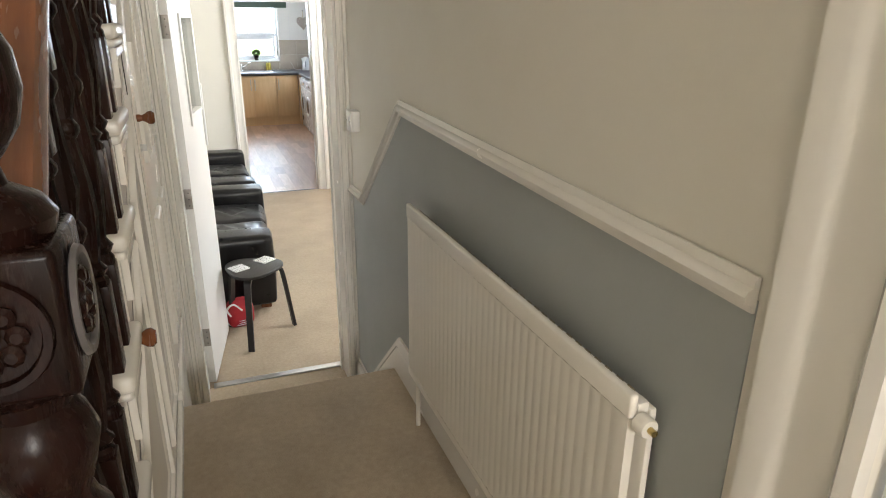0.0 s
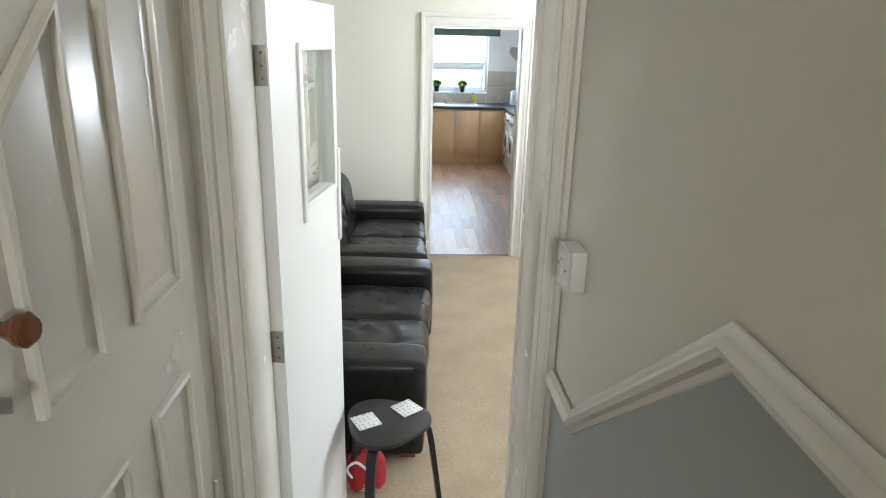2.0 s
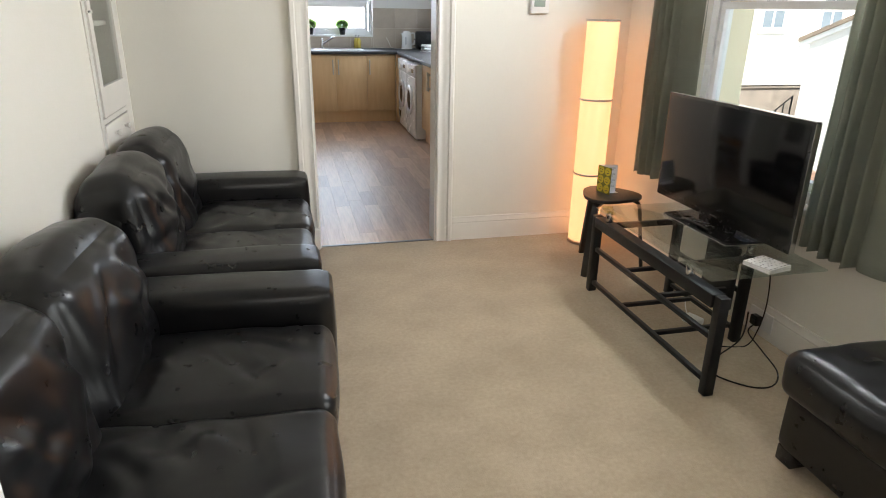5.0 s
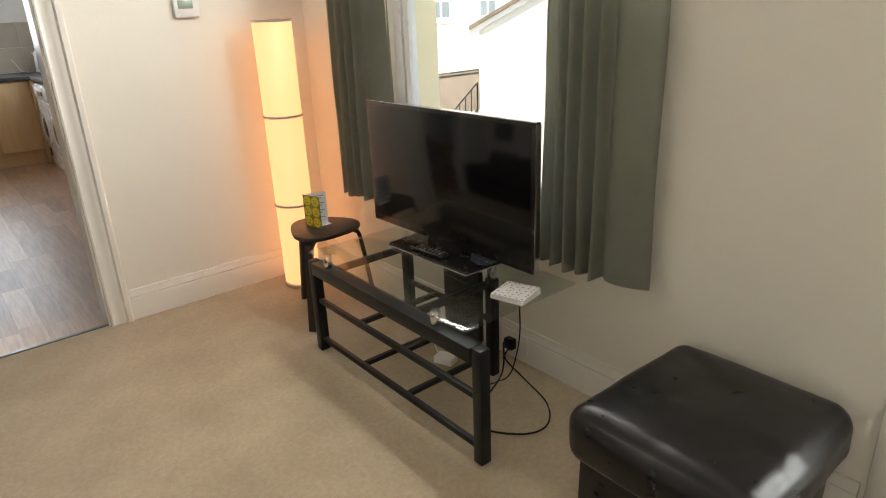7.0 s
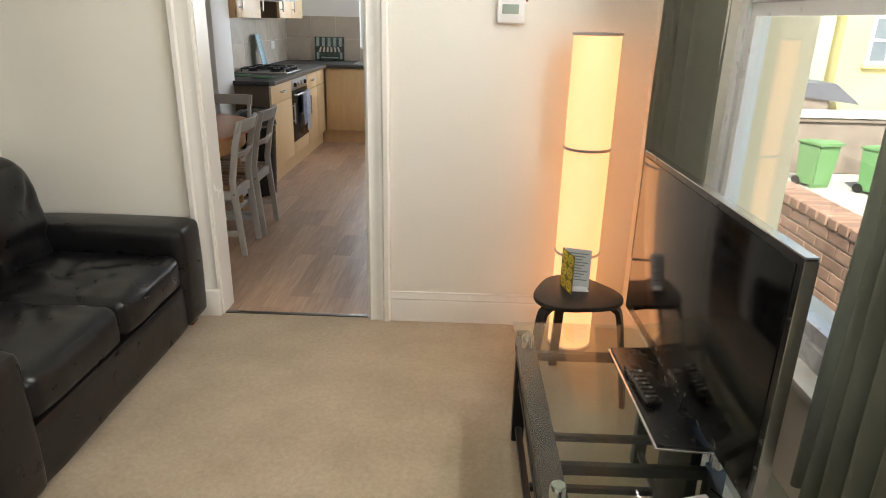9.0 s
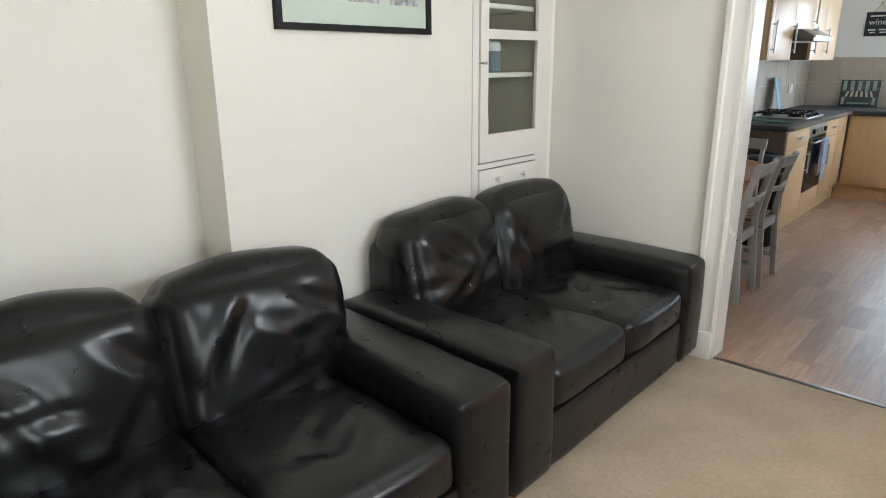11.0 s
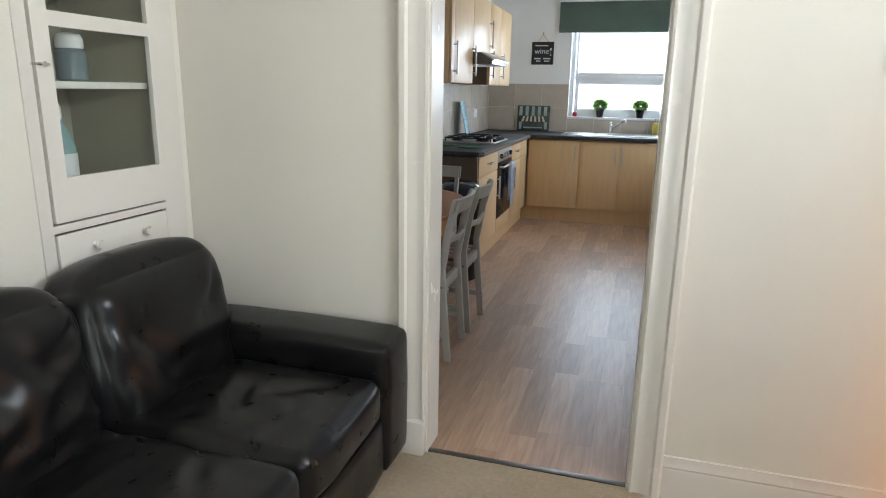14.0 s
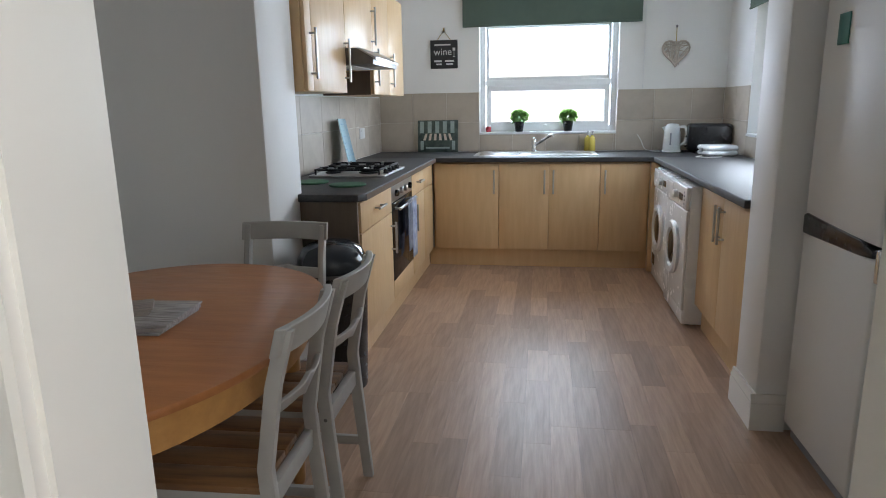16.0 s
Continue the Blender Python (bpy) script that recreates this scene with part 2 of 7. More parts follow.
def tube(points, r, seg=8, caps=True):
    """A round bar that follows points."""
    bm = bmesh.new()
    pts = [Vector(p) for p in points]
    rings = []
    for i, p in enumerate(pts):
        d = (pts[min(i + 1, len(pts) - 1)] - pts[max(i - 1, 0)]).normalized()
        u = d.cross(Vector((0, 0, 1)))
        u = u.normalized() if u.length > 0.05 else d.cross(Vector((0, 1, 0))).normalized()
        w = d.cross(u).normalized()
        rings.append([bm.verts.new(p + r * (math.cos(2 * math.pi * k / seg) * u + math.sin(2 * math.pi * k / seg) * w)) for k in range(seg)])
    for a, b in zip(rings, rings[1:]):
        for i in range(seg):
            bm.faces.new((a[i], a[(i + 1) % seg], b[(i + 1) % seg], b[i]))
    if caps:
        bm.faces.new(rings[0][::-1])
        bm.faces.new(rings[-1])
    bmesh.ops.recalc_face_normals(bm, faces=bm.faces[:])
    return bm


def smooth_curve(points, n=8):
    """Catmull-Rom points through the given ones."""
    p = [Vector(points[0])] + [Vector(q) for q in points] + [Vector(points[-1])]
    out = []
    for i in range(1, len(p) - 2):
        for k in range(n):
            t = k / n
            out.append(0.5 * ((2 * p[i]) + (p[i + 1] - p[i - 1]) * t + (2 * p[i - 1] - 5 * p[i] + 4 * p[i + 1] - p[i + 2]) * t * t + (3 * p[i] - p[i - 1] - 3 * p[i + 1] + p[i + 2]) * t ** 3))
    out.append(p[-2])
    return out


def prism(outline, lo, hi, axis="z", bev=0.0, seg=2):
    """A closed outline drawn out along an axis. For x the outline is (y, z), for y it is (x, z), for z (x, y)."""
    bm = bmesh.new()

    def place(u, v, h):
        return {"x": (h, u, v), "y": (u, h, v), "z": (u, v, h)}[axis]

    a = [bm.verts.new(place(u, v, lo)) for u, v in outline]
    b = [bm.verts.new(place(u, v, hi)) for u, v in outline]
    n = len(outline)
    fa, fb = bm.faces.new(a[::-1]), bm.faces.new(b)
    for i in range(n):
        bm.faces.new((a[i], a[(i + 1) % n], b[(i + 1) % n], b[i]))
    bmesh.ops.recalc_face_normals(bm, faces=bm.faces[:])
    if bev:
        bmesh.ops.bevel(bm, geom=list({e for f in (fa, fb) for e in f.edges}), offset=bev, segments=seg, profile=0.5, affect="EDGES")
    return bm


def sweep(path, profile, flip=1):
    """A moulding: profile (out, up) pairs drawn along a straight-sided path whose points carry (position, out direction, up direction)."""
    bm = bmesh.new()
    rings = [[bm.verts.new(Vector(p) + Vector(o) * a + Vector(u) * b) for a, b in profile] for p, o, u in path]
    n = len(profile)
    for a, b in zip(rings, rings[1:]):
        for i in range(n):
            bm.faces.new((a[i], a[(i + 1) % n], b[(i + 1) % n], b[i]))
    bm.faces.new(rings[0][::-1])
    bm.faces.new(rings[-1])
    bmesh.ops.recalc_face_normals(bm, faces=bm.faces[:])
    return bm


def join(*bms):
    out = bmesh.new()
    for b in bms:
        me = bpy.data.meshes.new("tmp")
        b.to_mesh(me)
        out.from_mesh(me)
        bpy.data.meshes.remove(me)
        b.free()
    return out


def moved(bm, m):
    bmesh.ops.transform(bm, matrix=m, verts=bm.verts[:])
    return bm


def mesh_of(name, bm, material, smooth=None):
    me = bpy.data.meshes.new(name)
    bm.to_mesh(me)
    bm.free()
    me.materials.append(material)
    if smooth:
        me.polygons.foreach_set("use_smooth", [True] * len(me.polygons))
        if smooth < 180:
            me.set_sharp_from_angle(angle=radians(smooth))
    return me


def part(name, bm, material, parent, label="", smooth=35):
    ob = new(name, mesh_of(name, bm, material, smooth))
    ob.parent = parent
    return tagged(ob, label)


def thing(name, label, category, group="", at=(0, 0, 0), rz=0.0, kind=""):
    ob = new(name)
    ob.matrix_world = pose(*at, 0, 0, rz)
    return tagged(ob, label, category, group, kind)


def solid(name, bm, material, label, category, group="", smooth=35, kind=""):
    ob = new(name, mesh_of(name, bm, material, smooth))
    return tagged(ob, label, category, group, kind)


def structure(name, bm, material, label="", smooth=35, category=""):
    return solid(name, bm, material, label or name.replace("_", " "), category, "", smooth, "structure")


def wall_mesh(axis, a0, a1, u0, u1, z0, z1, holes=()):
    """A wall of real thickness from a0 to a1 with openings (u0, u1, z0, z1) cut through it."""
    us = sorted({u0, u1, *(h[0] for h in holes), *(h[1] for h in holes)})
    zs = sorted({z0, z1, *(h[2] for h in holes), *(h[3] for h in holes)})
    us, zs = [u for u in us if u0 <= u <= u1], [z for z in zs if z0 <= z <= z1]

    def full(i, j):
        if not (0 <= i < len(us) - 1 and 0 <= j < len(zs) - 1):
            return False
        cu, cz = (us[i] + us[i + 1]) / 2, (zs[j] + zs[j + 1]) / 2
        return not any(h[0] < cu < h[1] and h[2] < cz < h[3] for h in holes)

    bm = bmesh.new()
    memo = {}

    def vert(a, u, z):
        key = (a, u, z)
        if key not in memo:
            memo[key] = bm.verts.new((a, u, z) if axis == "x" else (u, a, z))
        return memo[key]

    for i in range(len(us) - 1):
        for j in range(len(zs) - 1):
            if not full(i, j):
                continue
            ua, ub, za, zb = us[i], us[i + 1], zs[j], zs[j + 1]
            for a in (a0, a1):
                bm.faces.new([vert(a, ua, za), vert(a, ub, za), vert(a, ub, zb), vert(a, ua, zb)])
            for di, dj, e in ((-1, 0, ((ua, za), (ua, zb))), (1, 0, ((ub, za), (ub, zb))), (0, -1, ((ua, za), (ub, za))), (0, 1, ((ua, zb), (ub, zb)))):
                if not full(i + di, j + dj):
                    (p, q), (r, s) = e
                    bm.faces.new([vert(a0, p, q), vert(a1, p, q), vert(a1, r, s), vert(a0, r, s)])
    bmesh.ops.recalc_face_normals(bm, faces=bm.faces[:])
    return bm


# ---------- plan ----------
XW, XL, XR = 2.98, 0.0, -0.19            # lounge: window wall, fireplace wall, recess wall
Y1, Y1B = 3.20, 3.445                     # wall between hall and lounge
Y2, Y2B = 7.37, 7.50                     # wall between lounge and kitchen
YK, XKL, XKR = 12.78, -0.06, 2.96        # kitchen back, left and right walls
HL, HR = 0.325, 1.180                     # hall sides
LAND = 0.50                              # landing above the lounge floor
TOP = 2.5

# floors
structure("floor_lounge_carpet", bx(-0.45, XW + 0.02, Y1 + 0.205, Y2 + 0.02, -0.15, 0.0), CARPET, "beige short-pile fitted carpet of the lounge", category="carpet")
structure("subfloor_kitchen", bx(-0.95, 3.1, Y2 + 0.02, YK + 0.3, -0.15, -0.0015), PLANKBED, "dark joint bed under the kitchen planks", category="floor")
structure("floor_hall_carpet", bx(HL - 0.1, HR + 0.1, 2.92, Y1 + 0.20, -0.15, 0.0), CARPET, "beige carpet at the foot of the hall steps", category="carpet")
structure("threshold_lounge_door", join(bx(0.43, 1.121, Y1 + 0.19, Y1 + 0.235, -0.01, 0.008, 0.003)), STEEL, "worn metal carpet bar under the lounge door", category="threshold")
structure("threshold_kitchen", join(bx(0.93, 1.73, Y2 + 0.004, Y2 + 0.030, -0.01, 0.004, 0.001)), DARKSTEEL, "thin metal strip between carpet and planks", category="threshold")


def step(y0, y1, z):
    """One carpeted step, rounded at its nosing."""
    out = [(y0, -0.1), (y1 - 0.015, -0.1), (y1 - 0.015, z - 0.06), (y1, z - 0.035), (y1 + 0.002, z - 0.018), (y1 - 0.006, z - 0.005), (y1 - 0.02, z), (y0, z)]
    return prism(out, HL - 0.02, HR + 0.02, "x")


structure("stair_landing", step(-3.4, 2.465, LAND), CARPET, "beige carpeted landing with a rounded front edge", category="landing")
structure("stair_step_upper", step(2.445, 2.70, LAND - 0.167), CARPET, "beige carpeted step", category="step")
structure("stair_step_lower", step(2.68, 2.94, LAND - 0.334), CARPET, "beige carpeted step", category="step")

# walls
structure("wall_hall_right", wall_mesh("x", HR, HR + 0.1, -3.4, Y1, -0.1, 3.2, [(-0.25, 0.60, LAND, LAND + 2.0)]), HALL, "cream painted hall wall", category="wall")
structure("wall_hall_left", wall_mesh("x", -0.85, -0.75, -3.4, Y1, -0.1, 4.2), HALL, "cream painted staircase wall", category="wall")
# the hole in the back wall is made up to go with the hall fill lamp
structure("wall_hall_back", wall_mesh("y", -3.5, -3.4, -0.85, HR + 0.1, -0.1, 4.2, [(0.1, 1.0, 1.9, 3.1)]), HALL, "cream painted wall behind the landing", category="wall")
structure("wall_hall_upper", wall_mesh("y", Y1 + 0.115, Y1B, -0.85, HR + 0.1, 2.6, 4.2), HALL, "cream painted wall above the lounge door", category="wall")
structure("ceiling_hall", bx(-0.85, HR + 0.1, -3.5, Y1B, 4.2, 4.3), CEIL, "white hall ceiling", category="ceiling")
structure("wall_hall_right_upper", wall_mesh("x", HR, HR + 0.1, -3.4, Y1, 3.2, 4.2), HALL, "cream painted upper hall wall", category="wall")
D1 = (0.386, 1.143, -0.2, 2.035)
structure("wall_lounge_south", wall_mesh("y", Y1, Y1B, -0.86, XW + 0.3, -0.1, 2.6, [D1]), WALL, "cream painted wall with the hall door", category="wall")
D2 = (0.965, 1.745, -0.2, 2.02)
structure("wall_lounge_north", wall_mesh("y", Y2, Y2B, -0.95, XW + 0.3, -0.1, 2.6, [D2]), WALL, "cream painted wall with the kitchen opening", category="wall")
WIN = (5.33, 6.60, 0.66, 2.08)
DOORX = (3.62, 4.38, -0.2, 2.05)
structure("wall_lounge_east", wall_mesh("x", XW, XW + 0.28, Y1B, Y2, -0.1, 2.6, [WIN, DOORX]), WALL, "cream painted outer wall with the lounge window", category="wall")
structure("wall_lounge_fireplace", wall_mesh("x", -0.42, XL, 5.42, Y2, -0.1, 2.6, [(6.725, 7.235, 0.72, 2.25)]), WALL, "cream painted chimney breast wall with a built-in cupboard", category="wall")
structure("wall_lounge_recess", wall_mesh("x", -0.30, XR, Y1B, 5.42, -0.1, 2.6, [(4.15, 4.78, 1.15, 2.1)]), WALL, "cream painted recess wall with a plant niche", category="wall")
structure("wall_lounge_outer", wall_mesh("x", -0.55, -0.47, Y1B, Y2, -0.1, 2.6), WALL, "cream painted backing wall", category="wall")
structure("ceiling_lounge", bx(-0.55, XW + 0.28, Y1B, Y2, TOP, TOP + 0.1), CEIL, "white lounge ceiling", category="ceiling")
structure("wall_kitchen_left", wall_mesh("x", XKL - 0.12, XKL, 9.95, YK, -0.1, 2.6), KWALL, "white kitchen wall", category="wall")
structure("wall_kitchen_nib", bx(-0.75, 0.243, 9.552, 9.95, -0.1, 2.6, 0.012), KWALL, "white painted wall nib beside the worktop", category="wall")
structure("wall_dining_left", wall_mesh("x", -0.85, -0.75, Y2B, 9.95, -0.1, 2.6), KWALL, "white painted wall of the dining recess", category="wall")
KWIN = (0.868, 2.070, 1.08, 2.06)
structure("wall_kitchen_back", wall_mesh("y", YK, YK + 0.22, XKL - 0.12, XKR + 0.12, -0.1, 2.6, [KWIN]), KWALL, "white kitchen wall with the window", category="wall")
# assumed opening that lets the added side lamp into the kitchen
KWIN2 = (10.75, 12.10, 1.08, 2.06)
structure("wall_kitchen_right", wall_mesh("x", XKR, XKR + 0.18, Y2B, YK, -0.1, 2.6, [KWIN2]), KWALL, "white kitchen wall behind the appliances", category="wall")
structure("wall_kitchen_pier", bx(2.305, XKR, 9.485, 9.765, -0.1, 2.6, 0.012), KWALL, "white painted pier between fridge and worktop", category="wall")
structure("ceiling_kitchen", bx(-0.85, XKR + 0.12, Y2B, YK + 0.22, TOP, TOP + 0.1), CEIL, "white kitchen ceiling", category="ceiling")

# ---------- woodwork ----------
ARCH = [(0, 0), (0.018, 0), (0.022, 0.006), (0.016, 0.014), (0.016, 0.030), (0.022, 0.038), (0.024, 0.050), (0.034, 0.056), (0.034, 0.070), (0.026, 0.076), (0, 0.076)]


REEDED = [(0, 0), (0.016, 0), (0.020, 0.004), (0.020, 0.012), (0.010, 0.014), (0.010, 0.019), (0.022, 0.022), (0.024, 0.030), (0.012, 0.033), (0.012, 0.038), (0.026, 0.042), (0.028, 0.052), (0.016, 0.055), (0.016, 0.060), (0.034, 0.063), (0.034, 0.072), (0.028, 0.076), (0, 0.076)]


def architrave(name, x0, x1, top, y, out, parent=None, z0=0.0, width=0.076, shape=ARCH):
    """Moulded door casing on a wall in the plane y, round an opening from x0 to x1."""
    s = width / 0.076
    prof = [(a, b * s) for a, b in shape]
    o = (0, out, 0)
    path = [((x0, y, z0), o, (-1, 0, 0)), ((x0, y, top), o, (-1, 0, 1)), ((x1, y, top), o, (1, 0, 1)), ((x1, y, z0), o, (1, 0, 0))]
    return structure(name, sweep(path, prof), GLOSS, "white gloss moulded door casing", 40, "door casing")


def lining(name, x0, x1, top, ya, yb, z0=0.0, t=0.022):
    bm = join(bx(x0, x0 + t, ya, yb, z0, top - t), bx(x1 - t, x1, ya, yb, z0, top - t), bx(x0, x1, ya, yb, top - t, top))
    return structure(name, bm, GLOSS, "white gloss door lining", 35, "door frame")


lining("trim_lining_hall_door", 0.386, 1.143, 2.035, Y1 - 0.004, Y1B + 0.004)
structure("trim_stop_hall_door", join(bx(1.111, 1.121, Y1 + 0.145, Y1 + 0.195, 0.0, 2.012), bx(0.410, 1.121, Y1 + 0.145, Y1 + 0.195, 2.001, 2.012)), GLOSS, "white door stop bead", category="door frame")
architrave("trim_casing_hall_side", 0.400, 1.133, 2.027, Y1 - 0.001, -1, width=0.115, shape=REEDED)
architrave("trim_casing_lounge_side", 0.385, 1.135, 2.027, Y1B + 0.001, 1)
lining("trim_lining_kitchen", 0.968, 1.745, 2.02, Y2 - 0.004, Y2B + 0.004)
architrave("trim_casing_kitchen_front", 0.982, 1.732, 2.01, Y2 - 0.001, -1, width=0.105)
architrave("trim_casing_kitchen_back", 0.975, 1.732, 2.01, Y2B + 0.001, 1, width=0.09)
structure("trim_plinth_block", bx(0.862, 0.985, Y2 - 0.043, Y2 - 0.002, 0, 0.14, 0.008), GLOSS, "white casing foot block", category="door casing")

SKIRT = [(0, 0), (0.02, 0), (0.02, 0.105), (0.016, 0.115), (0.019, 0.122), (0.012, 0.140), (0.010, 0.155), (0, 0.155)]


def skirting(name, p, q, out):
    path = [((*p, 0.0), (*out, 0), (0, 0, 1)), ((*q, 0.0), (*out, 0), (0, 0, 1))]
    return structure(name, sweep(path, SKIRT), GLOSS, "white moulded skirting board", 30, "baseboard")


skirting("baseboard_lounge_north", (1.826, Y2), (XW, Y2), (0, -1))
skirting("baseboard_lounge_north_left", (0.0, Y2), (0.832, Y2), (0, -1))
skirting("baseboard_lounge_east", (XW, 4.47), (XW, Y2 - 0.021), (-1, 0))
skirting("baseboard_lounge_fireplace", (XL, 5.42), (XL, Y2 - 0.021), (1, 0))
skirting("baseboard_lounge_recess", (XR, Y1B), (XR, 5.42), (1, 0))
skirting("baseboard_kitchen_pier", (2.305, 9.485), (2.305, 9.765), (-1, 0))
skirting("baseboard_kitchen_pier_face", (2.285, 9.485), (2.42, 9.485), (0, -1))

# dado rail and grey lower paint on the hall wall
DADO = [(0, -0.031), (0.006, -0.030), (0.009, -0.018), (0.019, -0.012), (0.023, 0.0), (0.019, 0.009), (0.010, 0.014), (0.009, 0.024), (0.005, 0.031), (0, 0.031)]
rail_line = [(0.78, 1.532), (2.370, 1.574), (2.965, 1.088), (3.19, 1.080)]
dpath = []
for i, (y, z) in enumerate(rail_line):
    a, b = rail_line[max(i - 1, 0)], rail_line[min(i + 1, 3)]
    d1 = Vector((y - a[0], z - a[1])).normalized() if i else None
    d2 = Vector((b[0] - y, b[1] - z)).normalized() if i < 3 else None
    n1 = Vector((-d1.y, d1.x)) if d1 else None
    n2 = Vector((-d2.y, d2.x)) if d2 else None
    n = (n1 + n2) if (n1 and n2) else (n1 or n2)
    if n1 and n2:
        n = n.normalized() / max(0.4, n.normalized().dot(n1))
    dpath.append(((HR - 0.003, y, z), (-1, 0, 0), (0, n.x, n.y)))
structure("trim_dado_rail", sweep(dpath, [(a, b * 0.86) for a, b in DADO]), GLOSS, "white moulded dado rail stepping down with the stair", 40, "dado rail")
structure("wall_hall_right_lower_paint", prism([(0.78, LAND - 0.05), (2.39, LAND - 0.05), (2.90, -0.05), (3.195, -0.05), (3.195, 1.074), (2.965, 1.080), (2.370, 1.566), (0.78, 1.524)], HR - 0.003, HR + 0.002, "x"), GREY, "grey painted lower hall wall below the dado", category="wall")
# hall skirting that follows the steps
hs = [(0.78, LAND), (2.42, LAND), (2.96, 0.0), (3.195, 0.0)]
hpath = [((HR - 0.003, y, z), (-1, 0, 0), (0, 0.0, 1)) for y, z in hs]
structure("baseboard_hall_right", sweep(hpath, SKIRT), GLOSS, "white moulded skirting stepping down the stair", 30, "baseboard")

# casing of the room door on the landing
NC = [(0, 0), (0.022, 0), (0.026, 0.02), (0.014, 0.03), (0.014, 0.085), (0.022, 0.10), (0.030, 0.115), (0.030, 0.150), (0, 0.160)]
npath = [((HR, 0.590, LAND), (-1, 0, 0), (0, 1, 0)), ((HR, 0.590, LAND + 2.0), (-1, 0, 0), (0, 1, 1)), ((HR, -0.265, LAND + 2.0), (-1, 0, 0), (0, -1, 1)), ((HR, -0.265, LAND), (-1, 0, 0), (0, -1, 0))]
structure("trim_casing_landing_door", sweep(npath, NC), GLOSS, "thick cream-white painted casing with uneven old paint", 40, "door casing")
structure("door_landing", bx(HR + 0.03, HR + 0.07, -0.24, 0.59, LAND + 0.005, LAND + 1.99, 0.004), DOORW, "white closed room door on the landing", category="door")


def panel_frame(y0, y1, z0, z1, x, w=0.03, d=0.012, cut=None):
    """A raised bead round a recessed panel, on a face in the plane x."""
    pts = cut or [(y0, z0), (y1, z0), (y1, z1), (y0, z1)]
    c = Vector((sum(p[0] for p in pts) / len(pts), sum(p[1] for p in pts) / len(pts)))
    prof = [(0, 0), (d * 0.7, 0.02), (d, 0.16), (d * 0.9, 0.34), (d * 0.35, 0.42), (d * 0.35, 0.60), (d * 0.12, 0.80), (0, 1.0)]
    bm = bmesh.new()
    n = len(pts)
    rings = []
    for i, p in enumerate(pts):
        a, b = Vector(pts[i - 1]), Vector(pts[(i + 1) % n])
        p = Vector(p)
        d1, d2 = (p - a).normalized(), (b - p).normalized()
        n1, n2 = Vector((-d1.y, d1.x)), Vector((-d2.y, d2.x))
        m = (n1 + n2).normalized()
        m = m / max(0.35, m.dot(n1))
        rings.append([bm.verts.new((x + a2, p.x + m.x * t * w, p.y + m.y * t * w)) for a2, t in prof])
    for i in range(n):
        r, s = rings[i], rings[(i + 1) % n]
        for k in range(len(prof) - 1):
            bm.faces.new((r[k], s[k], s[k + 1], r[k + 1]))
    bmesh.ops.recalc_face_normals(bm, faces=bm.faces[:])
    return bm


DARKHINGE = paint("painted_over_hinge", (0.38, 0.36, 0.33), (0.28, 0.26, 0.24), 0.4, 20.0, 0.2, metal=0.6)
# lounge door, open into the room
leaf = thing("door_lounge", "white painted lounge door standing open, with a glazed upper panel", "door", at=(0.404, 3.447, 0.012), rz=-9.3)
W, HGT, TH = 0.612, 1.985, 0.042
part("door_panel", wall_mesh("x", 0.0, TH, 0.0, W, 0.0, HGT, [(0.235, 0.545, 1.395, 1.845)]), DOORW, leaf)
part("glass_pane", bx(0.018, 0.024, 0.235, 0.545, 1.395, 1.845), GLASS, leaf, "clear glass pane").visible_shadow = False
for sx, fx in ((TH, 0.010), (-0.010, 0.010)):
    part("glazing_bead", join(bx(sx, sx + fx, 0.213, 0.237, 1.335, 1.867, 0.003), bx(sx, sx + fx, 0.543, 0.567, 1.373, 1.867, 0.003), bx(sx, sx + fx, 0.237, 0.543, 1.845, 1.867, 0.003), bx(sx, sx + fx, 0.237, 0.543, 1.373, 1.395, 0.003)), DOORW, leaf)
part("pull_plate", bx(TH, TH + 0.012, 0.584, 0.604, 1.17, 1.51, 0.004), DOORW, leaf, "white painted pull plate")
for z in (0.22, 0.97, 1.76):
    h = part("hinge", join(bx(0.003, 0.040, -0.005, 0.0, z, z + 0.10, 0.001), moved(lathe([(0.007, 0), (0.007, 0.10)], 10), Matrix.Translation((0.0, -0.010, z)))), DARKHINGE, leaf, "grey steel butt hinge")
    for dz in (0.018, 0.05, 0.082):
        part("screw", lathe([(0.004, -0.0065), (0.004, -0.004)], 8, "y", (0.026, 0, z + dz)), DARKSTEEL, h)

# ---------- seating ----------


